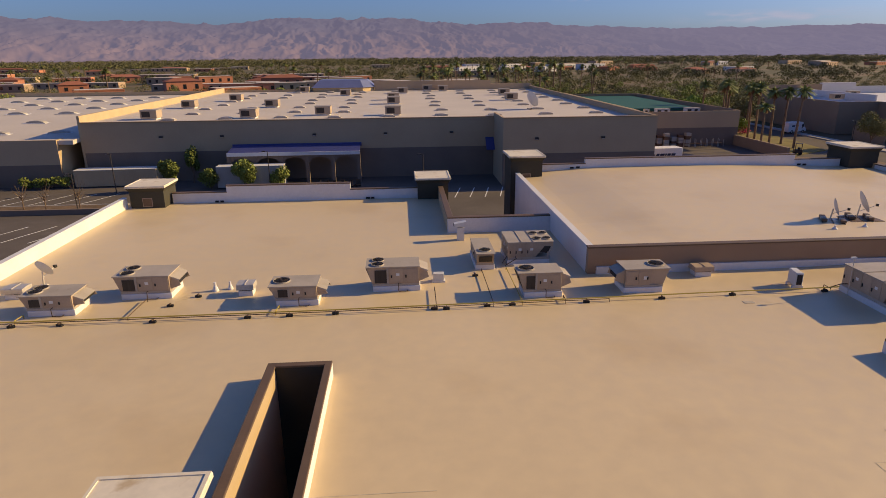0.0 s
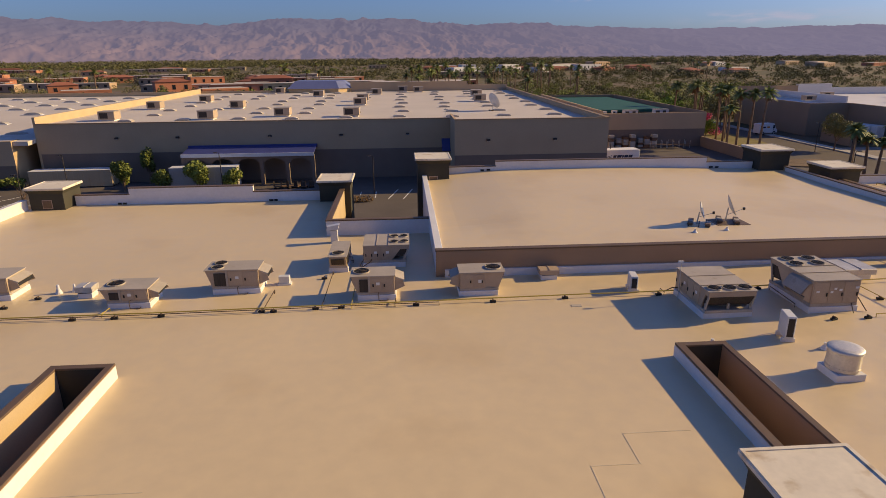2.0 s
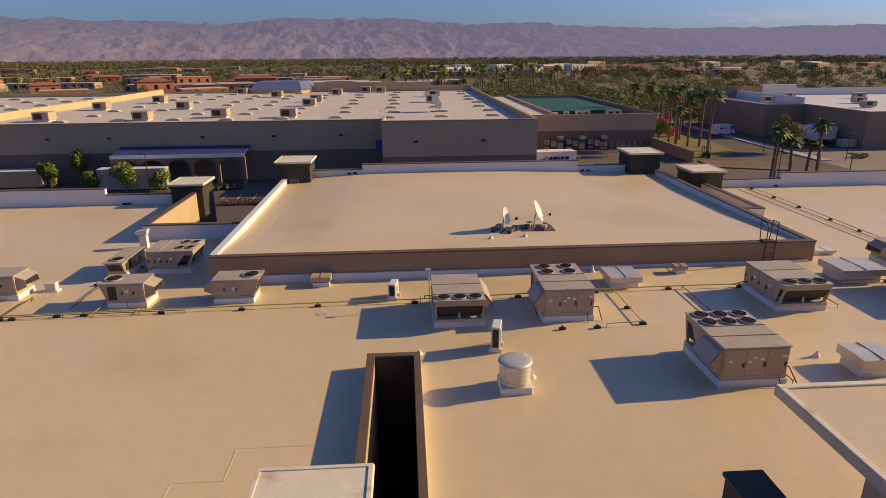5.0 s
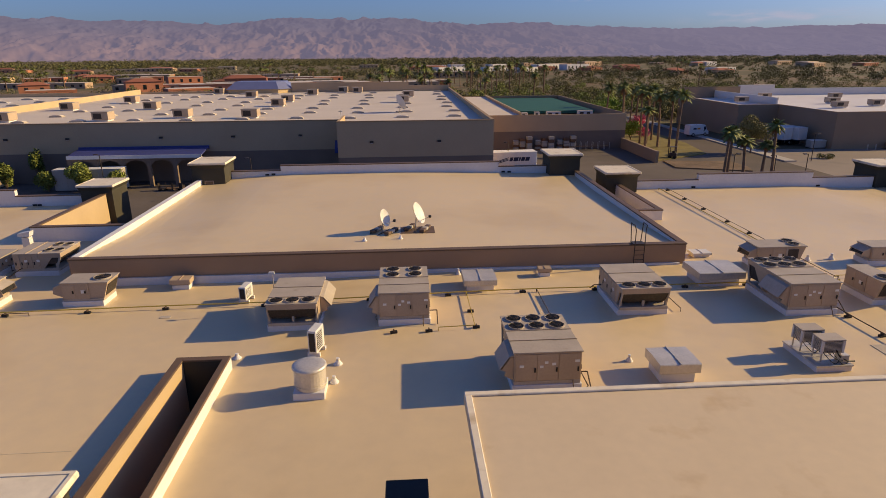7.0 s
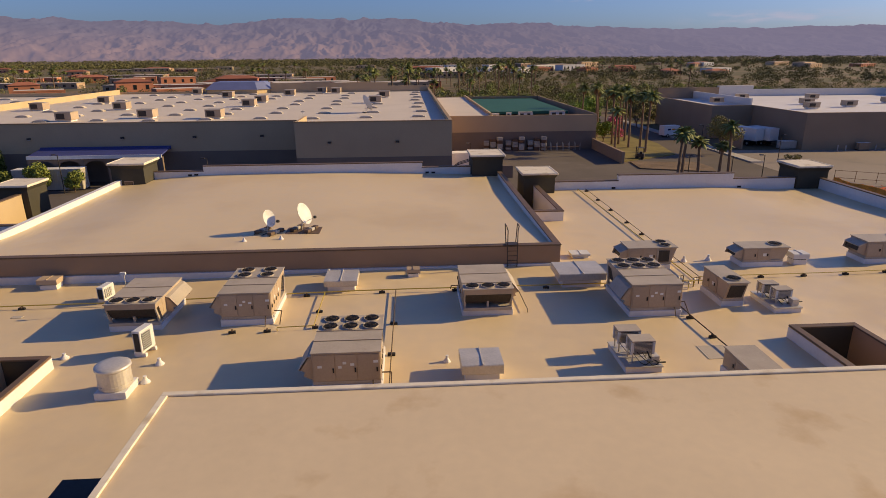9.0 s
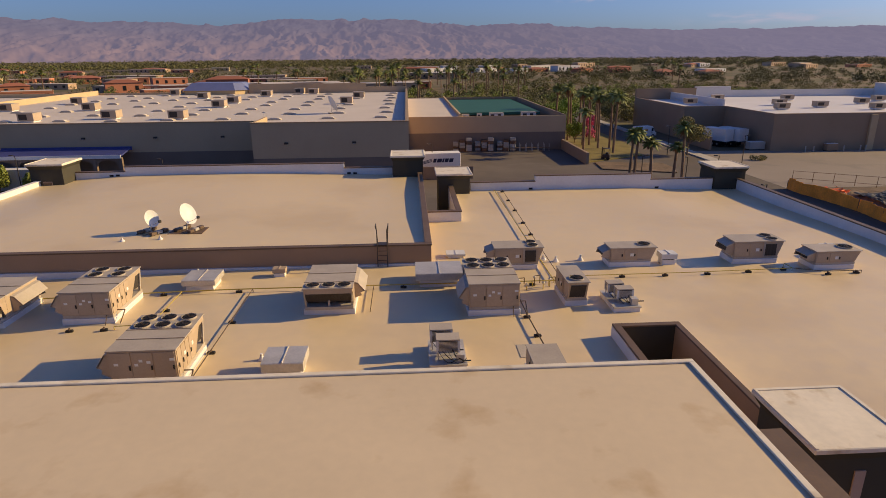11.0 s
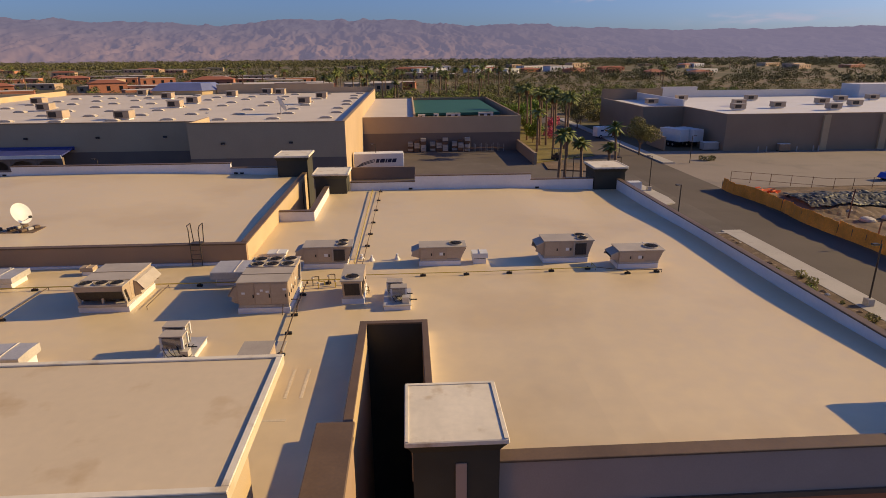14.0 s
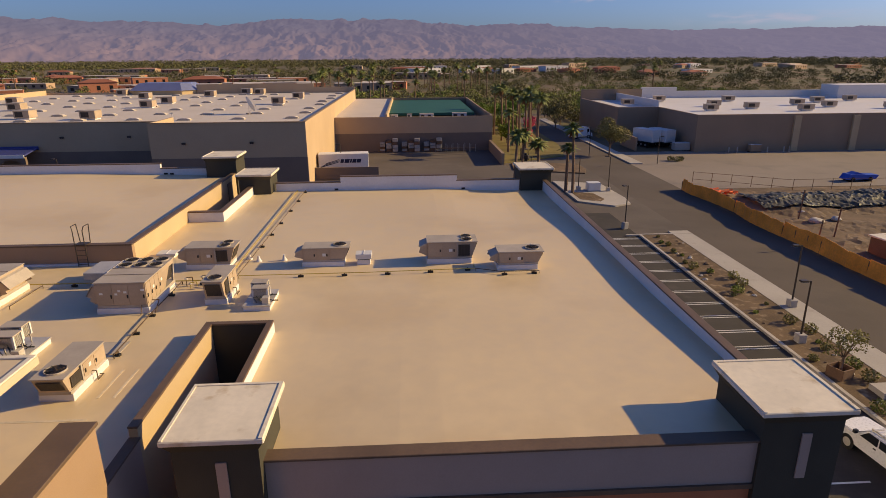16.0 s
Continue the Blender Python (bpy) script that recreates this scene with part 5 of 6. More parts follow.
RB = "grey-beige packaged unit on the store roof"
for x, y in ((-20.4, 101), (-10.6, 86.3), (-20.0, 83.5), (-1.0, 84.8), (-1.1, 104.5), (19.7, 109.5), (-32.9, 84), (-33.5, 101.5), (-29.8, 116), (0.6, 133), (9.6, 139.5), (20.8, 124), (-21.1, 141), (-1.2, 114), (6.2, 141.5), (-11, 128)):
    roof_box(x, y, 0.3, 2.1, 2.0, 1.25, RB)
sk = thing("store_skylight", -30, 82, 0.3, 0, "low beige skylight curb on the store roof", "skylight", "store skylights")
part("kerb", bx(-0.85, 0.85, -0.5, 0.5, -0.03, 0.16), UNITTOP, sk)
part("dome", prism(bmesh.new(), [(-0.75, 0.16), (0.75, 0.16), (0.6, 0.25), (0.3, 0.3), (-0.3, 0.3), (-0.6, 0.25)], "y", -0.42, 0.42), STOREROOF, sk, "pale domed plastic lens")
for i in range(9):
    for j in range(8):
        if i or j:
            copy_thing(sk, pose(-30 + 7.1 * i + (j % 2) * 0.6, 82 + 7.9 * j + (i % 3) * 0.5, 0.3))
ak = thing("arched_skylight", -44, 82, -1.12, 0, "low arched grey skylight on the annex roof", "skylight", "arched skylights")
part("vault", prism(bmesh.new(), [(-1.3, 0), (1.3, 0), (1.1, 0.2), (0.5, 0.34), (-0.5, 0.34), (-1.1, 0.2)], "y", -0.45, 0.45), CONC, ak)
part("kerb", bx(-1.6, 1.6, -0.8, 0.8, -0.03, 0.04), WHITE, ak)
for i in range(5):
    for j in range(7):
        if i or j:
            copy_thing(ak, pose(-44 - 7.5 * i, 82 + 8.8 * j, -0.1 if j > 2 else -1.12 + 0.5 * j))
dish(19.3, 90.2, 0.3, 1.1, 25, -60, "large white satellite dish on the store roof")
mp_ = thing("roof_mast", 11.6, 80.4, 0.3, 0, "thin mast with a sensor on the store roof", "mast")
part("pole", rod(bmesh.new(), (0, 0, -0.02), (0, 0, 1.3), 0.03, seg=6), GALV, mp_)
part("sensor", bx(-0.25, 0.25, -0.05, 0.05, 1.05, 1.15), GALV, mp_)
for a in ((-39.5, 12.0, 78.5, 78.96, 0.48), (11.94, 30.56, 71.1, 71.56, 1.0)):
    structure("store_coping", bx(*a[:4], a[4], a[4] + 0.05), MALLWALL, "tan metal coping on the store parapet", "coping")
structure("store_coping", bx(30.14, 30.56, 71.56, 144.3, 1.0, 1.06), MALLWALL, "tan metal coping on the store parapet", "coping")
# loading canopy with blue fascia and arches
cn = thing("loading_canopy", -13.0, 77.4, G, 0, "long canopy with a blue metal roof edge on arched piers", "canopy")
part("roof", prism(bmesh.new(), [(-2.2, 3.72), (1.0, 4.25), (1.0, 4.4), (-2.3, 3.9)], "x", -8.2, 7.8), BLUE, cn, "blue sloping canopy roof")
part("blue_edge", bx(-8.3, 7.9, 0.92, 1.02, 4.1, 4.55), BLUE, cn, "blue metal ridge band")
part("fascia", bx(-8.25, 7.85, -2.36, -2.26, 3.52, 3.94), TRAILER, cn, "pale canopy fascia")
for k in range(6):
    part("pier", bx(-8.1 + 3.15 * k - 0.22, -8.1 + 3.15 * k + 0.22, -2.2, -1.8, 0, 3.6), STOREBASE, cn)
for k in range(5):
    part("arch", prism(bmesh.new(), [(-7.9 + 3.15 * k, 3.6), (-7.9 + 3.15 * k, 2.6), (-7.4 + 3.15 * k, 3.1), (-6.5 + 3.15 * k, 3.3), (-5.6 + 3.15 * k, 3.1), (-5.15 + 3.15 * k, 2.6), (-5.15 + 3.15 * k, 3.6)], "y", -2.15, -1.9), STOREBASE, cn)
aw = thing("blue_awning", 11.35, 77.8, -3.2, 0, "small blue metal awning in the store corner", "awning")
part("canopy_sheet", prism(bmesh.new(), [(-0.7, -0.35), (0.75, 1.1), (0.75, 0.95), (-0.6, -0.35)], "x", -0.45, 0.62), BLUE, aw)
part("bracket", bx(-0.42, -0.36, -0.6, 0.75, -0.4, -0.34), STEEL, aw)
for x, y in ((-30, 78.57), (-22.5, 78.57), (-11, 78.57), (-2, 78.57), (6.5, 78.57), (16, 71.17), (24, 71.17)):
    w = thing("wall_lamp", x, y - 0.12, -1.4, 0, "small dark wall lamp on the store", "lamp", "store wall lamps")
    part("housing", bx(-0.22, 0.22, -0.12, 0.12, -0.12, 0.12, bevel=0.03), STEEL, w)
    part("lens", bx(-0.16, 0.16, -0.08, 0.08, -0.15, -0.12), LABEL, w)


def container(x, y, rot, L, W, H, material, label, name="storage_container"):
    t = thing(name, x, y, G, rot, label, "container")
    part("body", bx(-L / 2, L / 2, -W / 2, W / 2, 0.12, H, bevel=0.03), material, t)
    part("roof_sheet", bx(-L / 2 - 0.02, L / 2 + 0.02, -W / 2 - 0.02, W / 2 + 0.02, H, H + 0.04), TRAILER, t)
    n = int(L / 0.6)
    for k in range(n):
        xx = -L / 2 + 0.3 + k * (L - 0.6) / max(1, n - 1)
        part("rib", bx(xx - 0.05, xx + 0.05, -W / 2 - 0.03, -W / 2, 0.25, H - 0.15), material, t)
    for s in (-1, 1):
        part("skid", bx(-L / 2, L / 2, s * W * 0.4 - 0.08, s * W * 0.4 + 0.08, 0, 0.12), STEEL, t)
    for s in (-1, 1):
        part("end_door", bx(L / 2, L / 2 + 0.03, min(0.02 * s, s * (W / 2 - 0.06)), max(0.02 * s, s * (W / 2 - 0.06)), 0.2, H - 0.1), material, t)
    return t


container(-35.0, 76.6, 3, 9.6, 2.0, 2.1, TAN, "long tan storage container with a pale roof")
container(-18.2, 74.0, 2, 7.9, 1.7, 2.6, CONC, "grey refuse compactor box with a rusty top")


def semi_trailer(x, y, rot, L, label, mark=True):
    t = thing("semi_trailer", x, y, G, rot, label, "trailer", "parked trailers")
    bd = part("box_body", bx(-L / 2, L / 2, -1.0, 1.0, 0.95, 3.05, bevel=0.03), TRAILER, t)
    for k in range(1, int(L / 1.2)):
        part("side_post", bx(-L / 2 + 1.2 * k - 0.02, -L / 2 + 1.2 * k + 0.02, -1.012, -1.0, 1.0, 3.0), TRAILER, bd)
    part("lower_rail", bx(-L / 2, L / 2, -1.02, 1.02, 0.85, 0.98), STEEL, t)
    for s in (-1, 1):
        part("rear_door", bx(L / 2, L / 2 + 0.03, min(0.02 * s, 0.95 * s), max(0.02 * s, 0.95 * s), 1.0, 3.0), TRAILER, t)
    for xx in (-L / 2 + 1.6, L / 2 - 1.2, L / 2 - 2.2):
        for s in (-1, 1):
            w = part("wheel", rod(bmesh.new(), (xx, s * 0.95, 0.4), (xx, s * 0.62, 0.4), 0.4, seg=18), RUBBER, t)
            part("rim", rod(bmesh.new(), (xx, s * 0.96, 0.4), (xx, s * 0.9, 0.4), 0.2, seg=12), GALV, w)
    part("landing_leg", bx(-L / 2 + 1.9, -L / 2 + 2.05, -0.6, 0.6, 0, 0.9), STEEL, t)
    if mark:                                            # the haulier's mark as plain slanted bars
        for k, (u, wd, hh) in enumerate(((-0.45, 0.42, 0.5), (0.08, 0.62, 0.5), (0.78, 0.24, 0.5), (1.1, 0.5, 0.5), (1.68, 0.55, 0.5))):
            part("mark_bar", prism(bmesh.new(), [(u, 1.85), (u + wd, 1.85), (u + wd + 0.14, 2.35), (u + 0.14, 2.35)], "y", -1.018, -1.003), DARKBLUE, bd)
        for k in range(3):
            part("mark_stripe", prism(bmesh.new(), [(-3.0 + 0.3 * k, 1.3 + 0.22 * k), (-0.6, 1.95 + 0.16 * k), (-0.5, 2.05 + 0.16 * k), (-3.0 + 0.35 * k, 1.42 + 0.22 * k)], "y", -1.018, -1.003), DARKBLUE, bd)
    return t


semi_trailer(34.0, 79.0, 4, 6.6, "white box trailer with a dark blue mark of slanted bars")
semi_trailer(84.4, 101.6, 112, 4.8, "white box trailer in the loading bay", mark=False)
semi_trailer(87.0, 101.4, 106, 4.8, "white box trailer in the loading bay", mark=False)
for k in range(9):
    x = 38.4 + k * 1.05 + (k // 3) * 0.55
    p = thing("pallet_stack", x, 104.2 - (99.0 - 94.6) - (k % 3) * 0.35, G, (k * 13) % 9 - 4, "shrink-wrapped pallet stack in the yard", "pallet", "pallet stacks")
    part("pallet", bx(-0.48, 0.48, -0.48, 0.48, 0, 0.12), WOOD, p)
    hh = 1.5 + 0.35 * ((k * 7) % 3)
    n = 4
    for i in range(n):
        part("layer", bx(-0.44, 0.44, -0.44, 0.44, 0.12 + i * hh / n, 0.12 + (i + 1) * hh / n - 0.04, bevel=0.03), (CONC, WOOD, MATGREY)[(k + i) % 3], p)
for k in range(7):
    p = thing("plant_rack", 47.6 + 1.0 * k, 98.6, G, 0, "thin metal plant rack in the yard", "rack", "plant racks")
    for s in (-1, 1):
        part("upright", bx(s * 0.4 - 0.03, s * 0.4 + 0.03, -0.03, 0.03, 0, 1.2 + 0.2 * (k % 2)), GALV, p)
    part("shelf", bx(-0.42, 0.42, -0.2, 0.2, 0.55, 0.6), WOOD, p)
for x, y, s in ((40.4, 104, 1.2), (45.5, 106, 1.3), (46.7, 106, 1.1), (51.4, 107, 1.4), (52.6, 107, 1.2), (43, 105.5, 0.8)):
    roof_box(x, y, -3.2, s, s, 1.9, "pale plant machine in the sunken deck", WHITEMETAL, "deck_machine", "machine", "deck machines")
for k in range(6):
    b = thing("pallet_cart", -9.4 + 0.8 * k, 72.6 + 0.3 * (k % 2), G, 20 * k, "loose rusty cart beside the loading dock", "cart", "dock carts")
    part("tray", bx(-0.45, 0.45, -0.3, 0.3, 0.2, 0.28), WOOD, b)
    part("handle", bx(-0.45, -0.4, -0.28, 0.28, 0.28, 0.9), STEEL, b)
    for s in (-1, 1):
        part("wheel", rod(bmesh.new(), (s * 0.3, -0.32, 0.1), (s * 0.3, 0.32, 0.1), 0.1, seg=10), RUBBER, b)


# ---- shopping building: roof things and bays ----
for x, y in ((96, 103), (105, 106), (112, 101), (121, 108), (130, 104), (101, 112), (86, 117), (118, 113), (126, 119), (140, 110), (150, 103), (110, 124), (96, 126), (135, 122)):
    roof_box(x, y, -1.05, 2.2, 1.5, 1.1, "beige packaged unit on the white roof", name="mall_roof_unit", grp="mall roof units")
for x in (106, 116, 128, 140):
    structure("mall_pilaster", bx(x, x + 1.1, 94.1, 94.5, G, -1.3), TAN, "lighter tan pilaster on the wall", "pilaster")
sw = structure("screen_wall", bx(80.6, 80.9, 96.5, 104, G, G + 2.2), MALLWALL, "tan block screen wall before the bay", "wall")
container(89.9 - 1.6, 96.3, 0, 2.6, 1.4, 1.3, CONC, "grey steel refuse skip", "refuse_skip")
container(99.5, 93.6, 0, 1.8, 0.9, 1.2, MALLWALL, "tan electrical cabinet by the wall", "electrical_cabinet")
for x in (95.0, 96.4, 101.5, 104.3, 105.2):
    t = thing("bollard", x, 93.2, G, 0, "pale concrete-filled bollard by the wall", "bollard", "loading bollards")
    part("post", rod(bmesh.new(), (0, 0, 0), (0, 0, 0.85), 0.1, seg=10), CONC, t)
    part("cap", lathe(bmesh.new(), [(0.1, 0.85), (0.07, 0.9), (0.01, 0.92)], 10), CONC, t)


# ---- lamps, road edge, building site ----
def lamp_post(x, y, h, base, rot, label):
    t = thing("street_lamp", x, y, G, rot, label, "street lamp", "parking lot lamps")
    if base:
        part("pedestal", bx(-0.24, 0.24, -0.24, 0.24, -0.05, 0.62, bevel=0.03), CONC, t, "square concrete pedestal")
    part("pole", rod(bmesh.new(), (0, 0, 0.5 if base else 0), (0, 0, h), 0.06, 0.045, seg=8), STEEL, t)
    part("arm", rod(bmesh.new(), (0, 0, h - 0.06), (-0.3, 0, h), 0.025, seg=6), STEEL, t)
    hd = part("lamp_head", bx(-0.62, -0.2, -0.13, 0.13, h - 0.05, h + 0.06, bevel=0.02), STEEL, t)
    part("lens", bx(-0.58, -0.26, -0.1, 0.1, h - 0.065, h - 0.05), LABEL, hd)


LP = "dark bronze lamp post with a flat shoebox head"
for x, y, h, b, r in ((64.4, 26.4, 3.75, True, 0), (66.9, 31.2, 4.2, True, 0), (62.7, 50.1, 4.1, True, 20), (66.1, 65.6, 4.2, True, 0), (62.7, 66.2, 4.0, True, 0), (-33.5, 72.0, 4.6, False, 0), (-15.6, 71.6, 4.6, False, 0),
                      (-34.0, 64.0, 3.8, False, 0), (2.4, 68.5, 4.4, False, 0), (56.5, 64.0, 4.6, False, 180), (79.4, 84.0, 4.0, False, 180), (33.6, 79.0, 4.2, False, 0), (71.5, 92.0, 4.6, False, 0)):
    lamp_post(x, y, h, b, r, LP)
eb = thing("electrical_box", 64.4, 66.0, G + 0.15, 0, "pale metal transformer box on a pad", "electrical box")
part("pad", bx(-0.9, 0.9, -0.7, 0.7, -0.03, 0.06), CONC, eb)
part("cabinet", bx(-0.75, 0.75, -0.55, 0.55, 0.06, 1.0, bevel=0.03), WHITEMETAL, eb)
part("cabinet_door", bx(-0.7, -0.02, -0.57, -0.55, 0.12, 0.92), WHITEMETAL, eb)
part("cabinet_door", bx(0.02, 0.7, -0.57, -0.55, 0.12, 0.92), WHITEMETAL, eb)

fence = thing("silt_barrier", 75.0, 34.0, G, 0, "leaning orange silt fence of separate panels along the road", "fence")
random.seed(5)
pts = [(75.2, 66.3), (75.1, 63.5), (75.7, 60.0), (75.9, 55.5), (75.4, 51.5), (75.4, 48.2), (75.7, 45.0), (75.8, 41.8), (75.75, 38.5), (75.9, 34.6), (76.2, 30.0), (76.8, 25.0), (77.6, 20.5)]
for p, q in zip(pts, pts[1:]):
    for k in range(2):
        a = Vector(p).lerp(Vector(q), k / 2)
        b2 = Vector(p).lerp(Vector(q), (k + 1) / 2)
        h0, h1 = 1.3 + random.uniform(-0.12, 0.1), 1.3 + random.uniform(-0.12, 0.1)
        ln = random.uniform(0.05, 0.2)
        bm = bmesh.new()
        nv = Vector((-(b2 - a).y, (b2 - a).x)).normalized()
        rows = []
        for s in range(5):
            u = s / 4
            c = a.lerp(b2, u) + nv * random.uniform(-0.05, 0.05)
            hh = h0 + (h1 - h0) * u + random.uniform(-0.03, 0.03)
            rows.append([bm.verts.new((c.x - 75 + dx, c.y - 34, zz)) for dx, zz in ((0, -0.05), (ln, hh), (ln + 0.03, hh), (0.03, -0.05))])
        for r0, r1 in zip(rows, rows[1:]):
            for m in range(4):
                bm.faces.new((r0[m], r1[m], r1[(m + 1) % 4], r0[(m + 1) % 4]))
        bm.faces.new(rows[0])
        bm.faces.new(rows[-1][::-1])
        bmesh.ops.recalc_face_normals(bm, faces=bm.faces)
        part("panel", bm, BARRIER, fence)
        part("stake", bx(a.x - 75 + 0.06, a.x - 75 + 0.12, a.y - 34 - 0.03, a.y - 34 + 0.03, -0.05, 1.0), WOOD, fence)

mound = bmesh.new()
rows = []
for j in range(73):
    y = 22 + 43.5 * j / 72
    row = []
    for i in range(81):
        x = 76.4 + 40 * i / 80
        e = min(1, i / 6, (80 - i) / 6, j / 6, (72 - j) / 4)
        z = 0.35 * noise.fractal(Vector((x / 5, y / 5, 0)), 1.0, 2.0, 4) + 0.12 * noise.noise(Vector((x * 1.3, y * 1.3, 2))) + 0.09 * noise.noise(Vector((x * 2.9, y * 2.9, 6)))
        z += 1.0 * math.exp(-((y - 58.5) / 3.2) ** 2) * (0.7 + 0.5 * noise.noise(Vector((x / 4, 1.2, 0))))
        row.append(mound.verts.new((x, y, G + max(-0.15, z * e) + 0.03 * e)))
    rows.append(row)
for a, b in zip(rows, rows[1:]):
    for i in range(80):
        mound.faces.new((a[i], a[i + 1], b[i + 1], b[i]))
structure("dirt_mounds", mound, DIRT, "uneven heaps of brown dirt on the building site", "dirt")
tp = bmesh.new()
rows = []
for j in range(29):
    row = []
    for i in range(121):
        x, y = 79 + 28 * i / 120, 55.2 + 5.0 * j / 28
        z = 1.0 * math.exp(-((y - 58.5) / 3.2) ** 2) * (0.7 + 0.5 * noise.noise(Vector((x / 4, 1.2, 0)))) + 0.35 * noise.fractal(Vector((x / 5, y / 5, 0)), 1.0, 2.0, 4)
        row.append(tp.verts.new((x + 0.3 * noise.noise(Vector((x, y, 4))), y + 0.5 * noise.noise(Vector((x / 2, y, 9))), G + z + 0.24 + 0.14 * noise.noise(Vector((x * 2.2, y * 1.5, 7))) + 0.1 * noise.noise(Vector((x * 5.1, y * 2.3, 3))))))
    rows.append(row)
for a, b in zip(rows, rows[1:]):
    for i in range(120):
        tp.faces.new((a[i], a[i + 1], b[i + 1], b[i]))
tagged(part("erosion_sheet", tp, TARP), "crumpled dark erosion sheet draped over the dirt bank", "sheet")
net = bmesh.new()
for k in range(26):
    x, y = 77.4 + random.uniform(0, 2.4), 63.2 + random.uniform(-1.4, 1.0)
    a = random.uniform(0, 6.28)
    s = random.uniform(0.25, 0.6)
    net.faces.new([net.verts.new((x + s * math.cos(a + b), y + s * math.sin(a + b) * 0.7, G + 0.35 + random.uniform(0.0, 0.4))) for b in (0, 1.6, 3.1, 4.7)])
tagged(part("safety_net", net, REDNET), "crumpled bright orange safety netting on the dirt", "netting", kind="stuff")
wire = thing("wire_fence", 90, 66.0, G, 0, "low chain-link site fence on thin posts", "fence")
way = [(-11.5, 4.5), (-2.0, -1.2), (10.0, -1.1), (22.0, -1.0)]
for p, q in zip(way, way[1:]):
    for k in range(5):
        x, y = p[0] + (q[0] - p[0]) * k / 5, p[1] + (q[1] - p[1]) * k / 5
        part("post", rod(bmesh.new(), (x, y, -0.1), (x + 0.05, y, 1.35), 0.035, seg=6), WOOD, wire)
    for zz in (0.4, 1.3):
        part("rail", rod(bmesh.new(), (*p, zz), (*q, zz - 0.05), 0.025, seg=5), WOOD, wire)
for x, y, h in ((80.6, 52.0, 2.9), (80.2, 46.2, 2.6), (76.4, 43.0, 2.4)):
    t = thing("timber_post", x, y, G, 0, "leaning timber post on the building site", "post", "site posts")
    part("shaft", rod(bmesh.new(), (0, 0, -0.1), (0.25, 0.1, h), 0.07, 0.06, seg=7), WOOD, t)
    part("crossbar", rod(bmesh.new(), (-0.1, 0.05, h * 0.92), (0.55, 0.1, h * 0.9), 0.04, seg=6), WOOD, t)
for x, y, s in ((81.5, 50.6, 0.7), (84.0, 51.4, 0.5), (82.3, 54.0, 0.4)):
    b = bmesh.new()
    bmesh.ops.create_icosphere(b, subdivisions=2, radius=s)
    for v in b.verts:
        v.co *= 1 + 0.25 * noise.noise(v.co * 2.1 + Vector((x, y, 0)))
        v.co.z = max(v.co.z * 0.55, -0.1)
    r = tagged(part("concrete_rubble", b, CONC), "pale heap of broken concrete on dirt", "rubble", "rubble heaps")
    r.location = (x, y, G + 0.15)
sh = thing("site_shed", 81.6, 38.6, G, 8, "brown wooden site shed with a pale roof", "shed")
part("wall", bx(-1.6, 1.6, -3.0, 3.0, 0, 1.5), WOOD, sh)
part("roof", bx(-1.75, 1.75, -3.15, 3.15, 1.5, 1.62, bevel=0.02), CAP, sh)
part("door", bx(-1.63, -1.6, -0.5, 0.4, 0, 1.3), COPING, sh)
bt = thing("covered_machine", 99.5, 69.6, G, 4, "low blue-sheeted machine on the concrete lot", "machine")
part("hull", prism(bmesh.new(), [(-2.0, 0.3), (2.0, 0.3), (2.3, 0.8), (-1.6, 0.95)], "y", -0.7, 0.7), BLUEPAINT, bt)
part("sheet_fold", prism(bmesh.new(), [(-1.4, 0.9), (0.6, 0.85), (-0.6, 1.2)], "y", -0.5, 0.5), BLUEPAINT, bt)
for xx in (-1.2, 1.2):
    part("wheel", rod(bmesh.new(), (xx, -0.75, 0.3), (xx, 0.75, 0.3), 0.3, seg=14), RUBBER, bt)


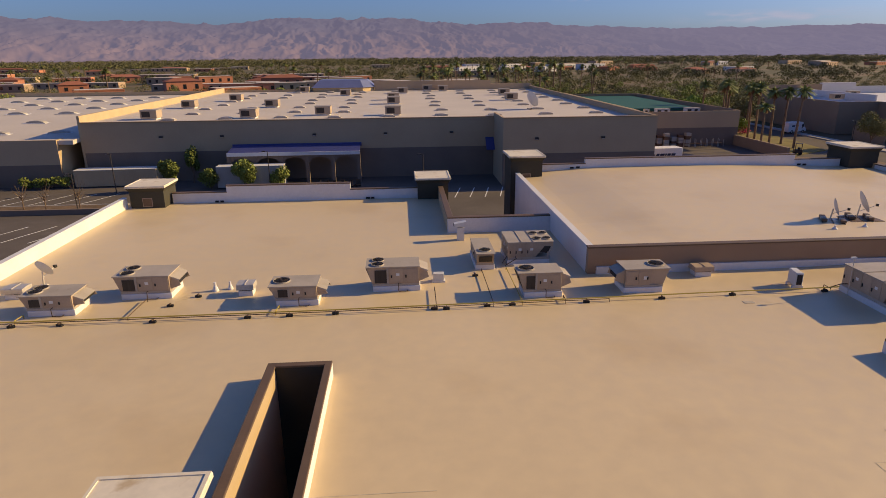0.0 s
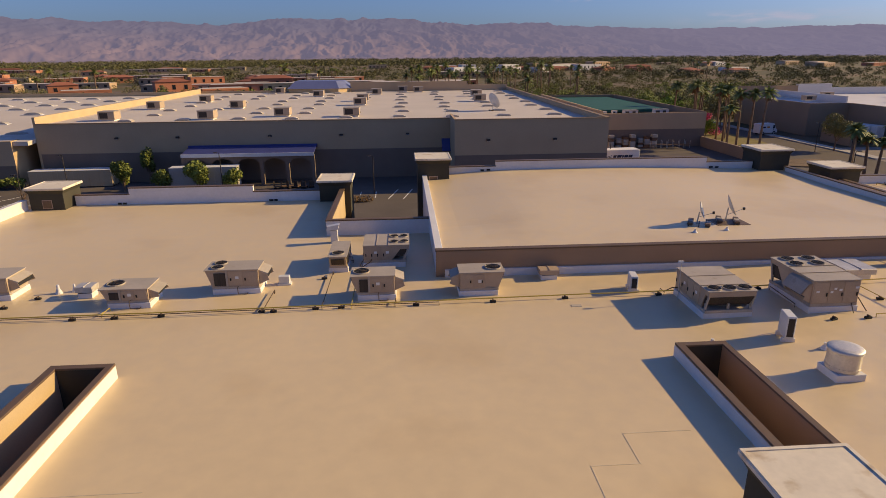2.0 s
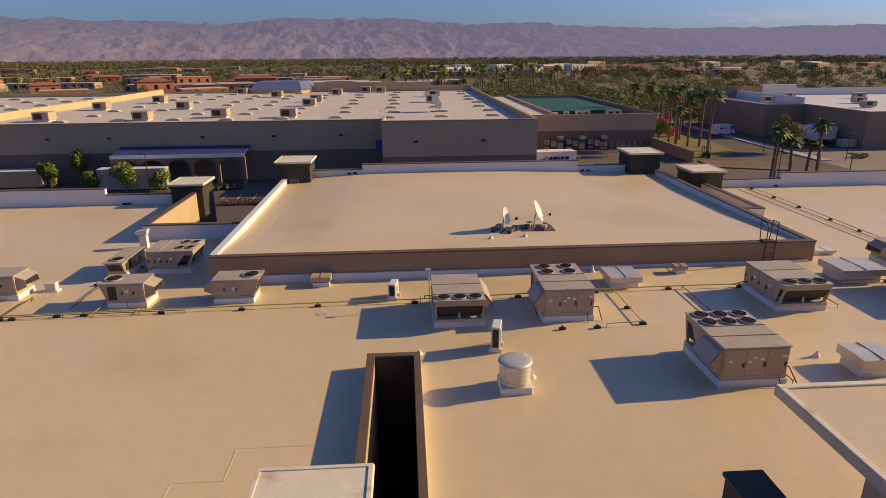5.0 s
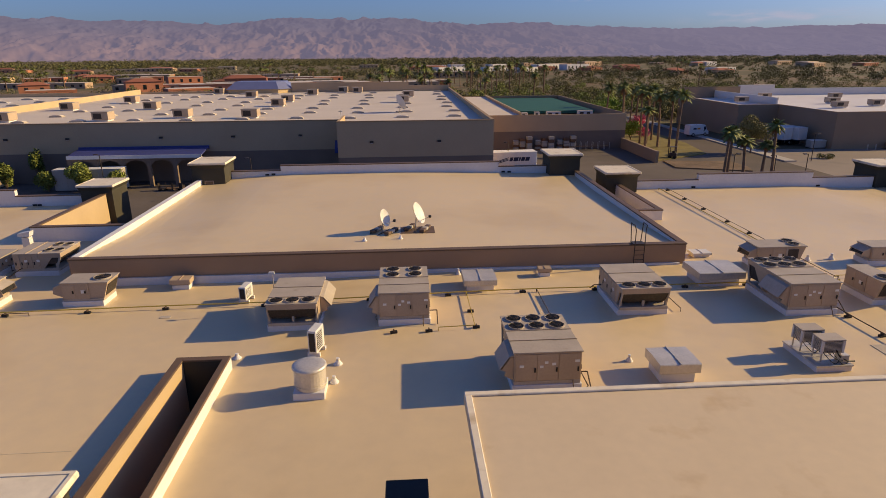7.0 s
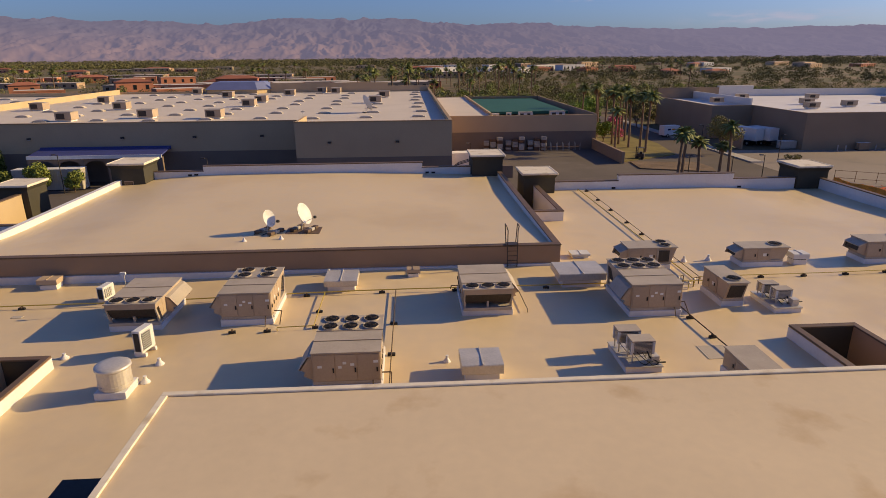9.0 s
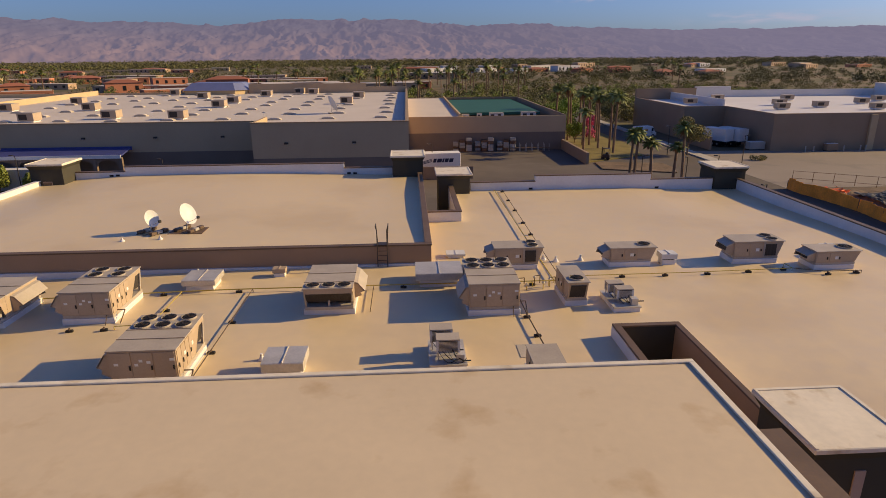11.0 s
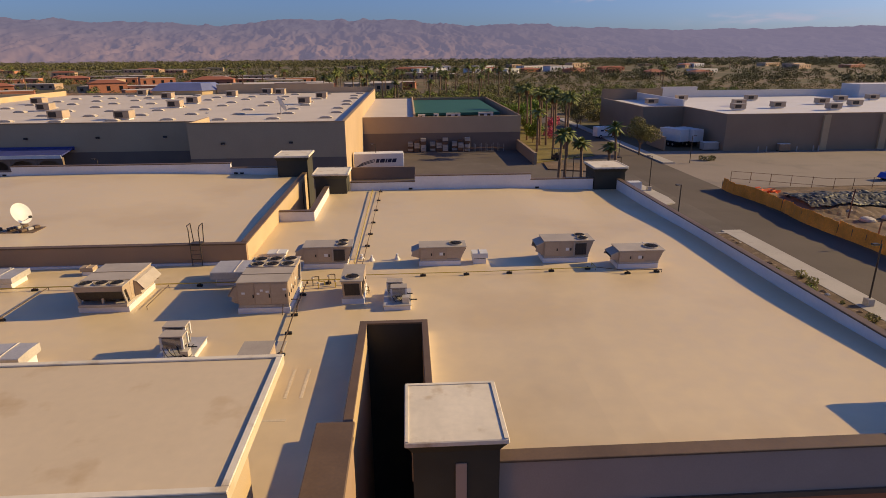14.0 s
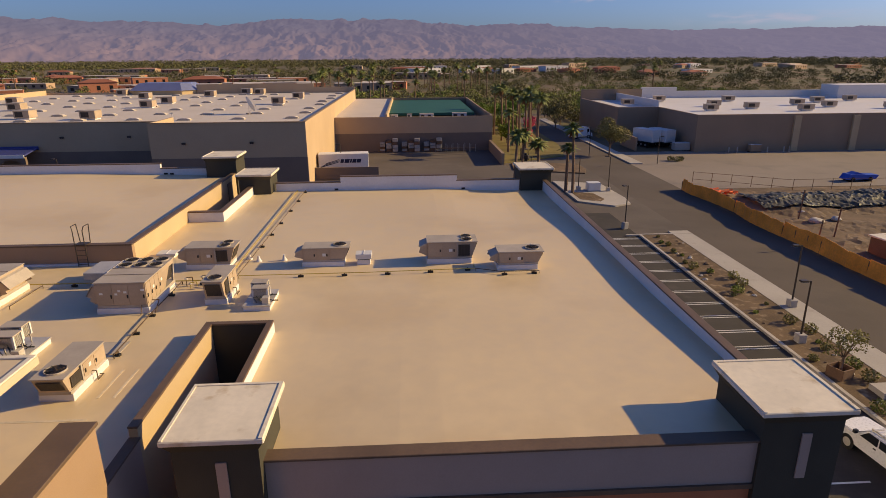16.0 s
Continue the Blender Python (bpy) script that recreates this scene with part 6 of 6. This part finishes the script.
def vehicle(x, y, rot, kind, label):
    """A parked car or van, long along its x, facing +x."""
    t = thing(kind, x, y, G, rot, label, "van" if "van" in kind else "pickup")
    if kind == "delivery_van":
        L, W, prof = 4.4, 1.6, [(-2.2, 0.35), (2.2, 0.35), (2.2, 0.95), (1.75, 1.15), (1.45, 1.9), (1.2, 2.15), (-2.2, 2.15)]
        glass = [(1.50, 1.15, 1.85)]
    else:
        L, W, prof = 4.5, 1.5, [(-2.25, 0.35), (2.25, 0.35), (2.25, 0.78), (2.15, 0.86), (1.15, 0.92), (0.55, 1.36), (-0.75, 1.38), (-1.0, 0.95), (-2.25, 0.9)]
    body = prism(bmesh.new(), prof, "y", -W / 2, W / 2)
    bmesh.ops.bevel(body, geom=body.edges[:], offset=0.06, segments=2, affect="EDGES")
    part("body", body, CARWHITE, t, smooth=False)
    for s in (-1, 1):
        ys = (s * W / 2, s * (W / 2 + 0.008))
        wins = ((0.08, 0.9, 0.95, 1.3), (-0.72, 0.02, 0.97, 1.3)) if kind != "delivery_van" else ((1.0, 1.45, 1.2, 1.8),)
        for a, b, c, d in wins:
            part("side_window", prism(bmesh.new(), [(a, c), (b, c), (b - 0.35 * (1 if b > 0.5 and kind != "delivery_van" else 0), d), (a, d)], "y", min(ys), max(ys)), DARKGLASS, t)
            part("door_handle", bx(a + 0.03, a + 0.15, min(s * W / 2, s * (W / 2 + 0.03)), max(s * W / 2, s * (W / 2 + 0.03)), 0.8, 0.84), BLACK, t)
        for xx in (-L * 0.3, L * 0.31):
            w = part("wheel", rod(bmesh.new(), (xx, s * (W / 2 + 0.02), 0.33), (xx, s * (W / 2 - 0.2), 0.33), 0.33, seg=18), RUBBER, t)
            part("rim", rod(bmesh.new(), (xx, s * (W / 2 + 0.03), 0.33), (xx, s * (W / 2 - 0.02), 0.33), 0.19, seg=12), GALV, w)
        part("wing_mirror", bx(1.0, 1.12, min(s * W / 2, s * (W / 2 + 0.16)), max(s * W / 2, s * (W / 2 + 0.16)), 0.98, 1.12), BLACK, t)
        part("headlight", bx(L / 2 - 0.02, L / 2 + 0.012, s * W * 0.36 - 0.14, s * W * 0.36 + 0.14, 0.6, 0.74), LABEL, t)
    part("bumper", bx(L / 2 - 0.02, L / 2 + 0.06, -W / 2 + 0.05, W / 2 - 0.05, 0.34, 0.5), GALV, t)
    if kind == "delivery_van":
        part("windscreen", prism(bmesh.new(), [(1.76, 1.17), (1.775, 1.175), (1.49, 1.87), (1.47, 1.87)], "y", -W / 2 + 0.12, W / 2 - 0.12), DARKGLASS, t)
        for k in range(2):
            part("side_mark", bx(-1.4 + 0.9 * k, -0.7 + 0.9 * k, -W / 2 - 0.008, -W / 2, 1.3, 1.6), DARKBLUE if k == 0 else BARRIER, t)
    else:
        part("windscreen", prism(bmesh.new(), [(1.1, 0.96), (1.13, 0.96), (0.6, 1.345), (0.57, 1.345)], "y", -W / 2 + 0.1, W / 2 - 0.1), DARKGLASS, t)
        for k in range(4):
            part("roof_rack_bar", bx(-0.65 + 0.35 * k, -0.6 + 0.35 * k, -W / 2 + 0.08, W / 2 - 0.08, 1.44, 1.48), GALV, t)
        for s in (-1, 1):
            part("roof_rack_rail", bx(-0.8, 0.6, s * W * 0.38 - 0.02, s * W * 0.38 + 0.02, 1.38, 1.45), GALV, t)
    return t


vehicle(61.4, 15.9, 96, "pickup_truck", "white pickup truck with a roof rack parked in a bay")
vehicle(76.0, 113.6, 14, "delivery_van", "white delivery van with small blue and orange marks")


# ---- plants ----
def leaves(centres, radii, counts, size, seed):
    """Many small leaf faces in and on the given ellipsoids."""
    g = np.random.default_rng(seed)
    n = int(np.sum(counts))
    ids = np.repeat(np.arange(len(counts)), counts)
    d = g.normal(size=(n, 3))
    d /= np.linalg.norm(d, axis=1)[:, None]
    rad = g.uniform(0.45, 1.06, n) ** 0.6
    c = np.asarray(centres)[ids] + d * np.asarray(radii)[ids] * rad[:, None]
    u = g.normal(size=(n, 3))
    u /= np.linalg.norm(u, axis=1)[:, None]
    v = np.cross(u, d + 0.3 * g.normal(size=(n, 3)))
    v /= np.linalg.norm(v, axis=1)[:, None] + 1e-6
    s = (np.asarray(size)[ids] if np.ndim(size) else np.full(n, size)) * g.uniform(0.6, 1.3, n)
    u, v = u * s[:, None], v * s[:, None] * 0.75
    co = np.stack([c - u, c - v * 0.8, c + u, c + v], axis=1).reshape(-1, 3)
    me = bpy.data.meshes.new("leaves")
    me.from_pydata(co.tolist(), [], np.arange(4 * n).reshape(-1, 4).tolist())
    return me


def tree(x, y, z, h, r, leaf, label, seed, trunk=0.35, n=1100, lsize=0.13, group="trees"):
    t = thing("tree", x, y, z, 0, label, "tree", group)
    g = random.Random(seed)
    b = bmesh.new()
    top = h * trunk
    rod(b, (0, 0, -0.1), (0.04, 0.02, top), 0.05 * h ** 0.6, 0.035 * h ** 0.6, 7)
    cs, rs = [], []
    for k in range(7):
        a, e = 2.4 * k + g.uniform(-0.4, 0.4), g.uniform(0.25, 0.95)
        q = (r * 0.62 * math.cos(a) * e, r * 0.62 * math.sin(a) * e, top + (h - top) * (0.35 + 0.5 * g.random()))
        rod(b, (0.04, 0.02, top * 0.9), q, 0.025 * h ** 0.6, 0.008, 5)
        cs.append(q)
        f = g.uniform(0.36, 0.6)
        rs.append((r * f, r * f, (h - top) * f * 0.62))
    part("trunk", b, BARK, t)
    me = leaves(cs, rs, [n // 7] * 7, lsize, seed)
    me.materials.append(leaf)
    cr = new("crown", me)
    cr.parent = t
    return t


def palm(h, seed, crown=1.25):
    """A fan palm: ringed tapering trunk, dry skirt, arching fronds."""
    g = random.Random(seed)
    t = thing("palm_tree", 0, 0, 0, 0, "tall fan palm with a green crown and dry skirt", "palm tree", "palm trees")
    b = bmesh.new()
    lx, ly = g.uniform(-0.3, 0.3), g.uniform(-0.3, 0.3)
    for k in range(6):
        u, v = k / 6, (k + 1) / 6
        rod(b, (lx * u * u, ly * u * u, h * u - 0.05), (lx * v * v, ly * v * v, h * v), 0.22 - 0.08 * u, 0.2 - 0.08 * v, 8)
    part("trunk", b, BARK, t)

    def fronds(n, lo, hi, length, droop, wd):
        f = bmesh.new()
        for k in range(n):
            a = 2 * math.pi * k / n * 2.618 + g.uniform(-0.2, 0.2)
            el = radians(g.uniform(lo, hi))
            ln = length * g.uniform(0.75, 1.1)
            ca, sa = math.cos(a), math.sin(a)
            prev = None
            for s in range(5):
                u = s / 4
                rr = ln * u * math.cos(el)
                zz = h + ln * u * math.sin(el) - droop * ln * u * u
                w = wd * (0.25, 0.6, 1.0, 0.8, 0.1)[s]
                tri = [f.verts.new((lx + rr * ca - e * w * sa, ly + rr * sa + e * w * ca, zz - abs(e) * w * 0.45)) for e in (-1, 0, 1)]
                if prev:
                    f.faces.new((prev[0], prev[1], tri[1], tri[0]))
                    f.faces.new((prev[1], prev[2], tri[2], tri[1]))
                prev = tri
        return f
    part("dry_skirt", fronds(16, -78, -50, crown * 0.8, 0.1, 0.16), DRYLEAF, t, "brown dead fronds")
    part("crown", fronds(44, -30, 80, crown, 0.42, 0.24), PALMLEAF, t)
    return t


P0 = palm(9.2, 1, 1.75)
P1 = palm(7.3, 2, 1.3)
P2 = palm(10.0, 3, 2.1)
tall = [(61.2, 104.0, 1.0), (62.3, 103.7, 0.97), (62.7, 99.8, 0.95), (64.5, 99.3, 0.96), (63.5, 94.3, 1.0)]
P0.matrix_world = pose(*tall[0][:2], G)
for k, (x, y, s) in enumerate(tall[1:]):
    copy_thing(P0, pose(x, y, G, 0, 0, 57 * k) @ Matrix.Diagonal((1, 1, s, 1)))
short = [(54.3, 61.8, 1), (55.2, 62.8, 1.0), (57.2, 63.0, 0.86), (61.7, 65.0, 1.05), (61.2, 66.2, 0.74)]
P1.matrix_world = pose(*short[0][:2], G)
for k, (x, y, s) in enumerate(short[1:]):
    copy_thing(P1, pose(x, y, G, 0, 0, 71 * k) @ Matrix.Diagonal((1, 1, s, 1)))
g = random.Random(11)
P2.matrix_world = pose(30, 230, G)
for k in range(46):
    y = g.uniform(185, 360)
    x = g.uniform(0.05, 0.27) * y + g.uniform(-10, 10)
    copy_thing(P2 if k % 3 else P0, pose(x, y, G, 0, 0, g.uniform(0, 360)) @ Matrix.Diagonal((1.1, 1.1, g.uniform(0.75, 1.15), 1)))
for k in range(70):
    y = g.uniform(260, 620)
    x = g.uniform(-0.72, 0.62) * y
    copy_thing(P2 if k % 2 else P0, pose(x, y, G, 0, 0, g.uniform(0, 360)) @ Matrix.Diagonal((1.3, 1.3, g.uniform(0.7, 1.0), 1)))

for k, (x, y, q) in enumerate(((60.2, 110.5, 1.05), (61.6, 114.0, 0.98), (64.9, 108.0, 1.0), (66.2, 113.5, 0.92), (60.0, 119.5, 1.0), (67.8, 124.0, 0.95), (64.2, 117.5, 0.9), (59.2, 96.5, 0.72))):
    copy_thing(P0, pose(x, y, G, 0, 0, 43 * k) @ Matrix.Diagonal((1, 1, q, 1)))
LT = "dense round green tree beside the loading yard"
tree(-27.4, 72.6, G, 3.5, 1.35, LEAF, LT, 1, 0.1, 3000, 0.13)
tree(-26.2, 77.2, G, 4.4, 0.95, LEAF, "slim upright green tree beside the loading yard", 2, 0.22, 2200, 0.13)
tree(-22.9, 73.0, G, 2.3, 1.3, LEAF, LT, 3, 0.08, 2000, 0.13)
tree(-18.6, 72.3, G, 3.2, 1.7, LEAF, LT, 4, 0.1, 3600, 0.13)
tree(-14.7, 72.2, G, 2.5, 1.3, LEAF, LT, 5, 0.1, 2200, 0.13)
for k, x in enumerate((-45.6, -44.0, -42.6, -41.2)):
    tree(x, 75.4, G, 1.3, 1.0, LEAF, "low clipped green shrub by the store wall", 60 + k, 0.05, 600, 0.11)
tree(-50.5, 75.2, G, 1.4, 1.3, LEAF, "low rounded green shrub by the wall", 6, 0.05, 500)
tree(67.9, 121.5, G, 3.6, 1.9, PINK, "small tree in deep pink blossom", 7, 0.3, 900, 0.14)
for k, (x, y) in enumerate(((66.4, 117.0), (65.2, 112.6), (68.4, 127.0))):
    tree(x, y, G, 1.7, 1.5, PINK, "low shrub in deep pink blossom", 70 + k, 0.1, 600, 0.12)
for k, (x, y) in enumerate(((60.6, 107.0), (62.4, 122.5), (60.8, 126.0), (64.6, 127.5))):
    tree(x, y, G, 3.4, 2.0, LEAF if k % 2 else LEAF3, "leafy green tree under the palms", 80 + k, 0.15, 1500, 0.15)
tree(74.8, 92.2, G, 5.6, 3.0, LEAF2, "airy olive-green desert tree at the kerb", 8, 0.3, 4200, 0.13)
for k, (x, y, h, r) in enumerate(((62.5, 131, 5.0, 3.2), (66.8, 136, 5.4, 3.0), (59.5, 140, 4.6, 2.6), (74.5, 128, 6.0, 4.0), (78, 138, 6.2, 4.4))):
    tree(x, y, G, h, r, LEAF3 if k < 3 else LEAF2, "bright leafy tree beside the side wall" if k < 3 else "airy olive-green desert tree", 20 + k, 0.2, 1300, 0.2)
tree(64.0, 22.6, G + 0.13, 2.6, 1.25, LEAF2, "wispy desert tree in a timber planter", 12, 0.42, 700, 0.07)
pl = thing("timber_planter", 64.0, 22.6, G + 0.13, 20, "dark timber planter box round a small tree", "planter")
for k in range(4):
    a = pose(0, 0, 0, 0, 0, 90 * k)
    bm = bx(-0.42, 0.42, -0.44, -0.38, -0.02, 0.55)
    bm.transform(a)
    part("side_board", bm, WOOD, pl)
structure("utility_slab", bx(64.6, 66.2, 20.4, 21.4, G + 0.1, G + 0.42), CONC, "low concrete utility vault lid in the bed", "concrete")
for x, y in ((-36.8, 63.4), (-33.6, 63.8), (-39.5, 64.2)):
    t = thing("bare_tree", x, y, G, 0, "leafless young tree in the parking lot", "tree", "bare trees")
    b = bmesh.new()
    rod(b, (0, 0, -0.05), (0, 0, 1.5), 0.07, 0.05, 6)
    gg = random.Random(int(-x * 10))
    for k in range(12):
        a = k * 2.4
        z0 = 0.9 + 0.06 * k
        rod(b, (0, 0, z0), (0.8 * math.cos(a), 0.8 * math.sin(a), z0 + gg.uniform(0.8, 1.6)), 0.03, 0.008, 4)
    part("branch_frame", b, BARK, t)
g = random.Random(21)
for k in range(26):
    y = 15.5 + 31 * k / 25 + g.uniform(-0.5, 0.5)
    x = g.uniform(63.7, 65.9)
    s = g.choice((0.14, 0.2, 0.26, 0.42))
    me = leaves([(0, 0, s * 0.6)], [(s, s, s * 0.75)], [int(90 + 260 * s)], 0.07, 100 + k)
    me.materials.append(LEAF2 if k % 3 else LEAF)
    ob = tagged(new("desert_shrub", me), "small dry desert shrub in the gravel bed", "shrub", "bed shrubs")
    ob.location = (x, y, G + 0.12)
for k in range(30):
    s = g.uniform(0.08, 0.26)
    b = bmesh.new()
    bmesh.ops.create_icosphere(b, subdivisions=1, radius=s)
    for v in b.verts:
        v.co *= 1 + 0.3 * noise.noise(v.co * 6 + Vector((k, 0, 0)))
        v.co.z *= 0.65
    ob = tagged(part("boulder", b, CONC if k % 2 else DIRT), "rough tan boulder in the gravel bed", "boulder", "bed boulders")
    ob.location = (g.uniform(63.7, 65.9), g.uniform(15, 46), G + 0.13)
for x, y in ((82.4, 86.4), (83.1, 85.7), (83.9, 86.2)):
    me = leaves([(0, 0, 0.35)], [(0.55, 0.55, 0.4)], [220], 0.09, int(x * 10))
    me.materials.append(LEAF2)
    ob = tagged(new("desert_shrub", me), "round brown-green shrub on the lot corner", "shrub", "lot shrubs")
    ob.location = (x, y, G)


# ---- the town and woods as far as the hills ----
def house(x, y, rot, w, d, h, pitch, wall_m, roof_m, label):
    t = thing("house", x, y, G, rot, label, "house", "distant houses")
    part("wall", bx(-w / 2, w / 2, -d / 2, d / 2, -0.2, h), wall_m, t)
    if pitch:
        b = bmesh.new()
        e, k = 0.5, min(w, d) / 2
        lo = [b.verts.new(p) for p in ((-w / 2 - e, -d / 2 - e, h), (w / 2 + e, -d / 2 - e, h), (w / 2 + e, d / 2 + e, h), (-w / 2 - e, d / 2 + e, h))]
        hi = [b.verts.new(p) for p in ((-w / 2 + k, 0, h + pitch), (w / 2 - k, 0, h + pitch))] if w > d else [b.verts.new(p) for p in ((0, -d / 2 + k, h + pitch), (0, d / 2 - k, h + pitch))]
        if w > d:
            for f in ((lo[0], lo[1], hi[1], hi[0]), (lo[1], lo[2], hi[1]), (lo[2], lo[3], hi[0], hi[1]), (lo[3], lo[0], hi[0])):
                b.faces.new(f)
        else:
            for f in ((lo[0], lo[1], hi[0]), (lo[1], lo[2], hi[1], hi[0]), (lo[2], lo[3], hi[1]), (lo[3], lo[0], hi[0], hi[1])):
                b.faces.new(f)
        b.faces.new(lo[::-1])
        part("roof", b, roof_m, t)
    else:
        part("roof", bx(-w / 2 + 0.3, w / 2 - 0.3, -d / 2 + 0.3, d / 2 - 0.3, h - 0.3, h + 0.05), STOREROOF, t)
        part("parapet_band", bx(-w / 2 - 0.1, w / 2 + 0.1, -d / 2 - 0.1, d / 2 + 0.1, h - 0.5, h), wall_m, t)
    n = max(2, int(w / 4))
    for k in range(n):
        u = -w / 2 + (k + 0.5) * w / n
        part("window", bx(u - 0.7, u + 0.7, -d / 2 - 0.06, -d / 2, h * 0.3, h * 0.72), DARKGLASS, t)
    return t


g = random.Random(31)
for k in range(34):                                   # long low blocks and walls of the town
    y = 270 * (2.9 ** g.random())
    x = g.uniform(-0.80, 0.12) * y
    house(x, y, g.uniform(-6, 14), g.uniform(16, 46), g.uniform(8, 12), g.uniform(2.4, 4.0), g.choice((0, 0, 0, 1.3)), (HOUSE, TERRA, TERRA, HOUSE, TAN)[k % 5], CLAY, ("long low tan stucco building", "long low building with orange walls")[k % 5 in (1, 2)])
for k in range(20):
    y = g.uniform(240, 420)
    house(g.uniform(-0.74, 0.0) * y, y, g.uniform(5, 35), g.uniform(8, 20), g.uniform(7, 10), g.uniform(3.2, 5.0), g.choice((0, 0, 1.4)), TERRA, CLAY, "orange stucco building among palms")
for k in range(18):
    y = 420 * (2.7 ** g.random())
    x = g.uniform(0.08, 0.80) * y
    house(x, y, g.uniform(0, 40), g.uniform(12, 28), g.uniform(8, 14), g.uniform(2.4, 3.6), g.choice((0, 1.2, 1.4)), (HOUSE, TERRA, TERRA, HOUSE)[k % 4], CLAY, "far stucco house with a clay tile roof" if k % 4 else "far tan flat-roofed building")
for k in range(12):
    y = g.uniform(480, 800)
    house(g.uniform(0.07, 0.36) * y, y, g.uniform(14, 38), g.uniform(12, 34), 12, g.uniform(3, 5.5), 0, (WHITE, HOUSE, MALLROOF)[k % 3], CLAY, "far pale commercial block among trees")
for k in range(6):
    y = g.uniform(420, 800)
    house(g.uniform(0.45, 0.75) * y, y, g.uniform(14, 38), g.uniform(16, 30), 12, g.uniform(3, 5), 0, (WHITE, HOUSE)[k % 2], CLAY, "far pale commercial block among trees")


def woods(name, n, near, far, hmin, hmax, wide, per, lsize, seed, leaf, label, lo=-0.92, hi=0.92):
    g2 = np.random.default_rng(seed)
    r = 1 / g2.uniform(1 / far, 1 / near, n)
    az = g2.uniform(lo, hi, n)
    x, y = 20 + r * np.sin(az), r * np.cos(az)
    keep = ~((x > -88) & (x < 60) & (y < 168)) & ~((x > 56) & (x < 80) & (y < 172)) & ~((x > 79) & (x < 178) & (y < 140))
    x, y = x[keep], y[keep]
    m = len(x)
    h = g2.uniform(hmin, hmax, m) * g2.uniform(0.7, 1.0, m)
    wd = h * g2.uniform(0.6, 1.0, m) * wide
    me = leaves(np.stack([x, y, G + h * 0.48], 1), np.stack([wd, wd, h * 0.52], 1), np.full(m, per), h * lsize, seed)
    me.materials.append(leaf)
    return tagged(new(name, me), label, "woods", kind="stuff")


woods("green_bushes", 520, 172, 300, 1.8, 3.8, 0.95, 190, 0.10, 41, LEAF, "rounded green bushes beyond the stores")
woods("olive_scrub", 1500, 150, 420, 1.2, 3.2, 1.2, 110, 0.10, 44, LEAF2, "dense olive-green desert scrub behind the shopping building", 0.10, 0.80)
woods("near_woods", 800, 190, 480, 1.6, 4.2, 1.0, 140, 0.09, 45, FARLEAF, "mixed trees and scrub beyond the stores")
woods("town_trees", 2000, 400, 1200, 2.4, 5.4, 1.1, 80, 0.12, 42, FARLEAF, "trees between the far houses")
woods("far_tree_belt", 4800, 900, 3300, 4.0, 7.6, 1.8, 44, 0.17, 43, FARLEAF, "dark belt of trees at the foot of the hills")

# low dry hedge and bay lines behind the gap between the roofs
me = leaves([(-5.5 + 0.5 * k, 64.6, 0.3) for k in range(16)], [(0.5, 0.6, 0.4)] * 16, [110] * 16, 0.09, 77)
me.materials.append(DRYLEAF)
ob = tagged(new("hedge", me), "low dry brown hedge beside the parking bays", "hedge")
ob.location = (0, 0, G)
for k in range(6):
    structure("bay_line", bx(-6.2 + 1.75 * k, -6.1 + 1.75 * k, 66.2, 69.6, G + 0.004, G + 0.014), PAINT, "white painted parking bay line", "road marking")


def forklift(x, y, rot):
    t = thing("forklift", x, y, G, rot, "small dark forklift parked in the yard", "forklift")
    part("body", bx(-0.75, 0.35, -0.4, 0.4, 0.3, 0.85, bevel=0.06), STEEL, t)
    part("seat", bx(-0.45, -0.05, -0.22, 0.22, 0.85, 1.15, bevel=0.05), BLACK, t)
    for sx in (-0.6, 0.25):
        for sy in (-0.36, 0.36):
            part("guard_post", rod(bmesh.new(), (sx, sy, 0.8), (sx, sy, 1.75), 0.03, seg=6), STEEL, t)
    part("guard_roof", bx(-0.68, 0.33, -0.42, 0.42, 1.73, 1.78), STEEL, t)
    for sy in (-0.22, 0.22):
        part("mast_rail", bx(0.45, 0.53, sy - 0.04, sy + 0.04, 0.1, 1.9), STEEL, t)
        part("fork", bx(0.53, 1.3, sy - 0.05, sy + 0.05, 0.06, 0.11), GALV, t)
    for sx in (-0.5, 0.25):
        for sy in (-1, 1):
            part("wheel", rod(bmesh.new(), (sx, sy * 0.42, 0.24), (sx, sy * 0.26, 0.24), 0.24, seg=14), RUBBER, t)


forklift(60.4, 88.7, 150)

# one unit of the plan above is 1.27 m
for me in bpy.data.meshes:
    me.transform(Matrix.Scale(UNIT_M, 4))
for ob in scene.objects:
    if ob.type in ("MESH", "EMPTY"):
        ob.location = ob.location * UNIT_M
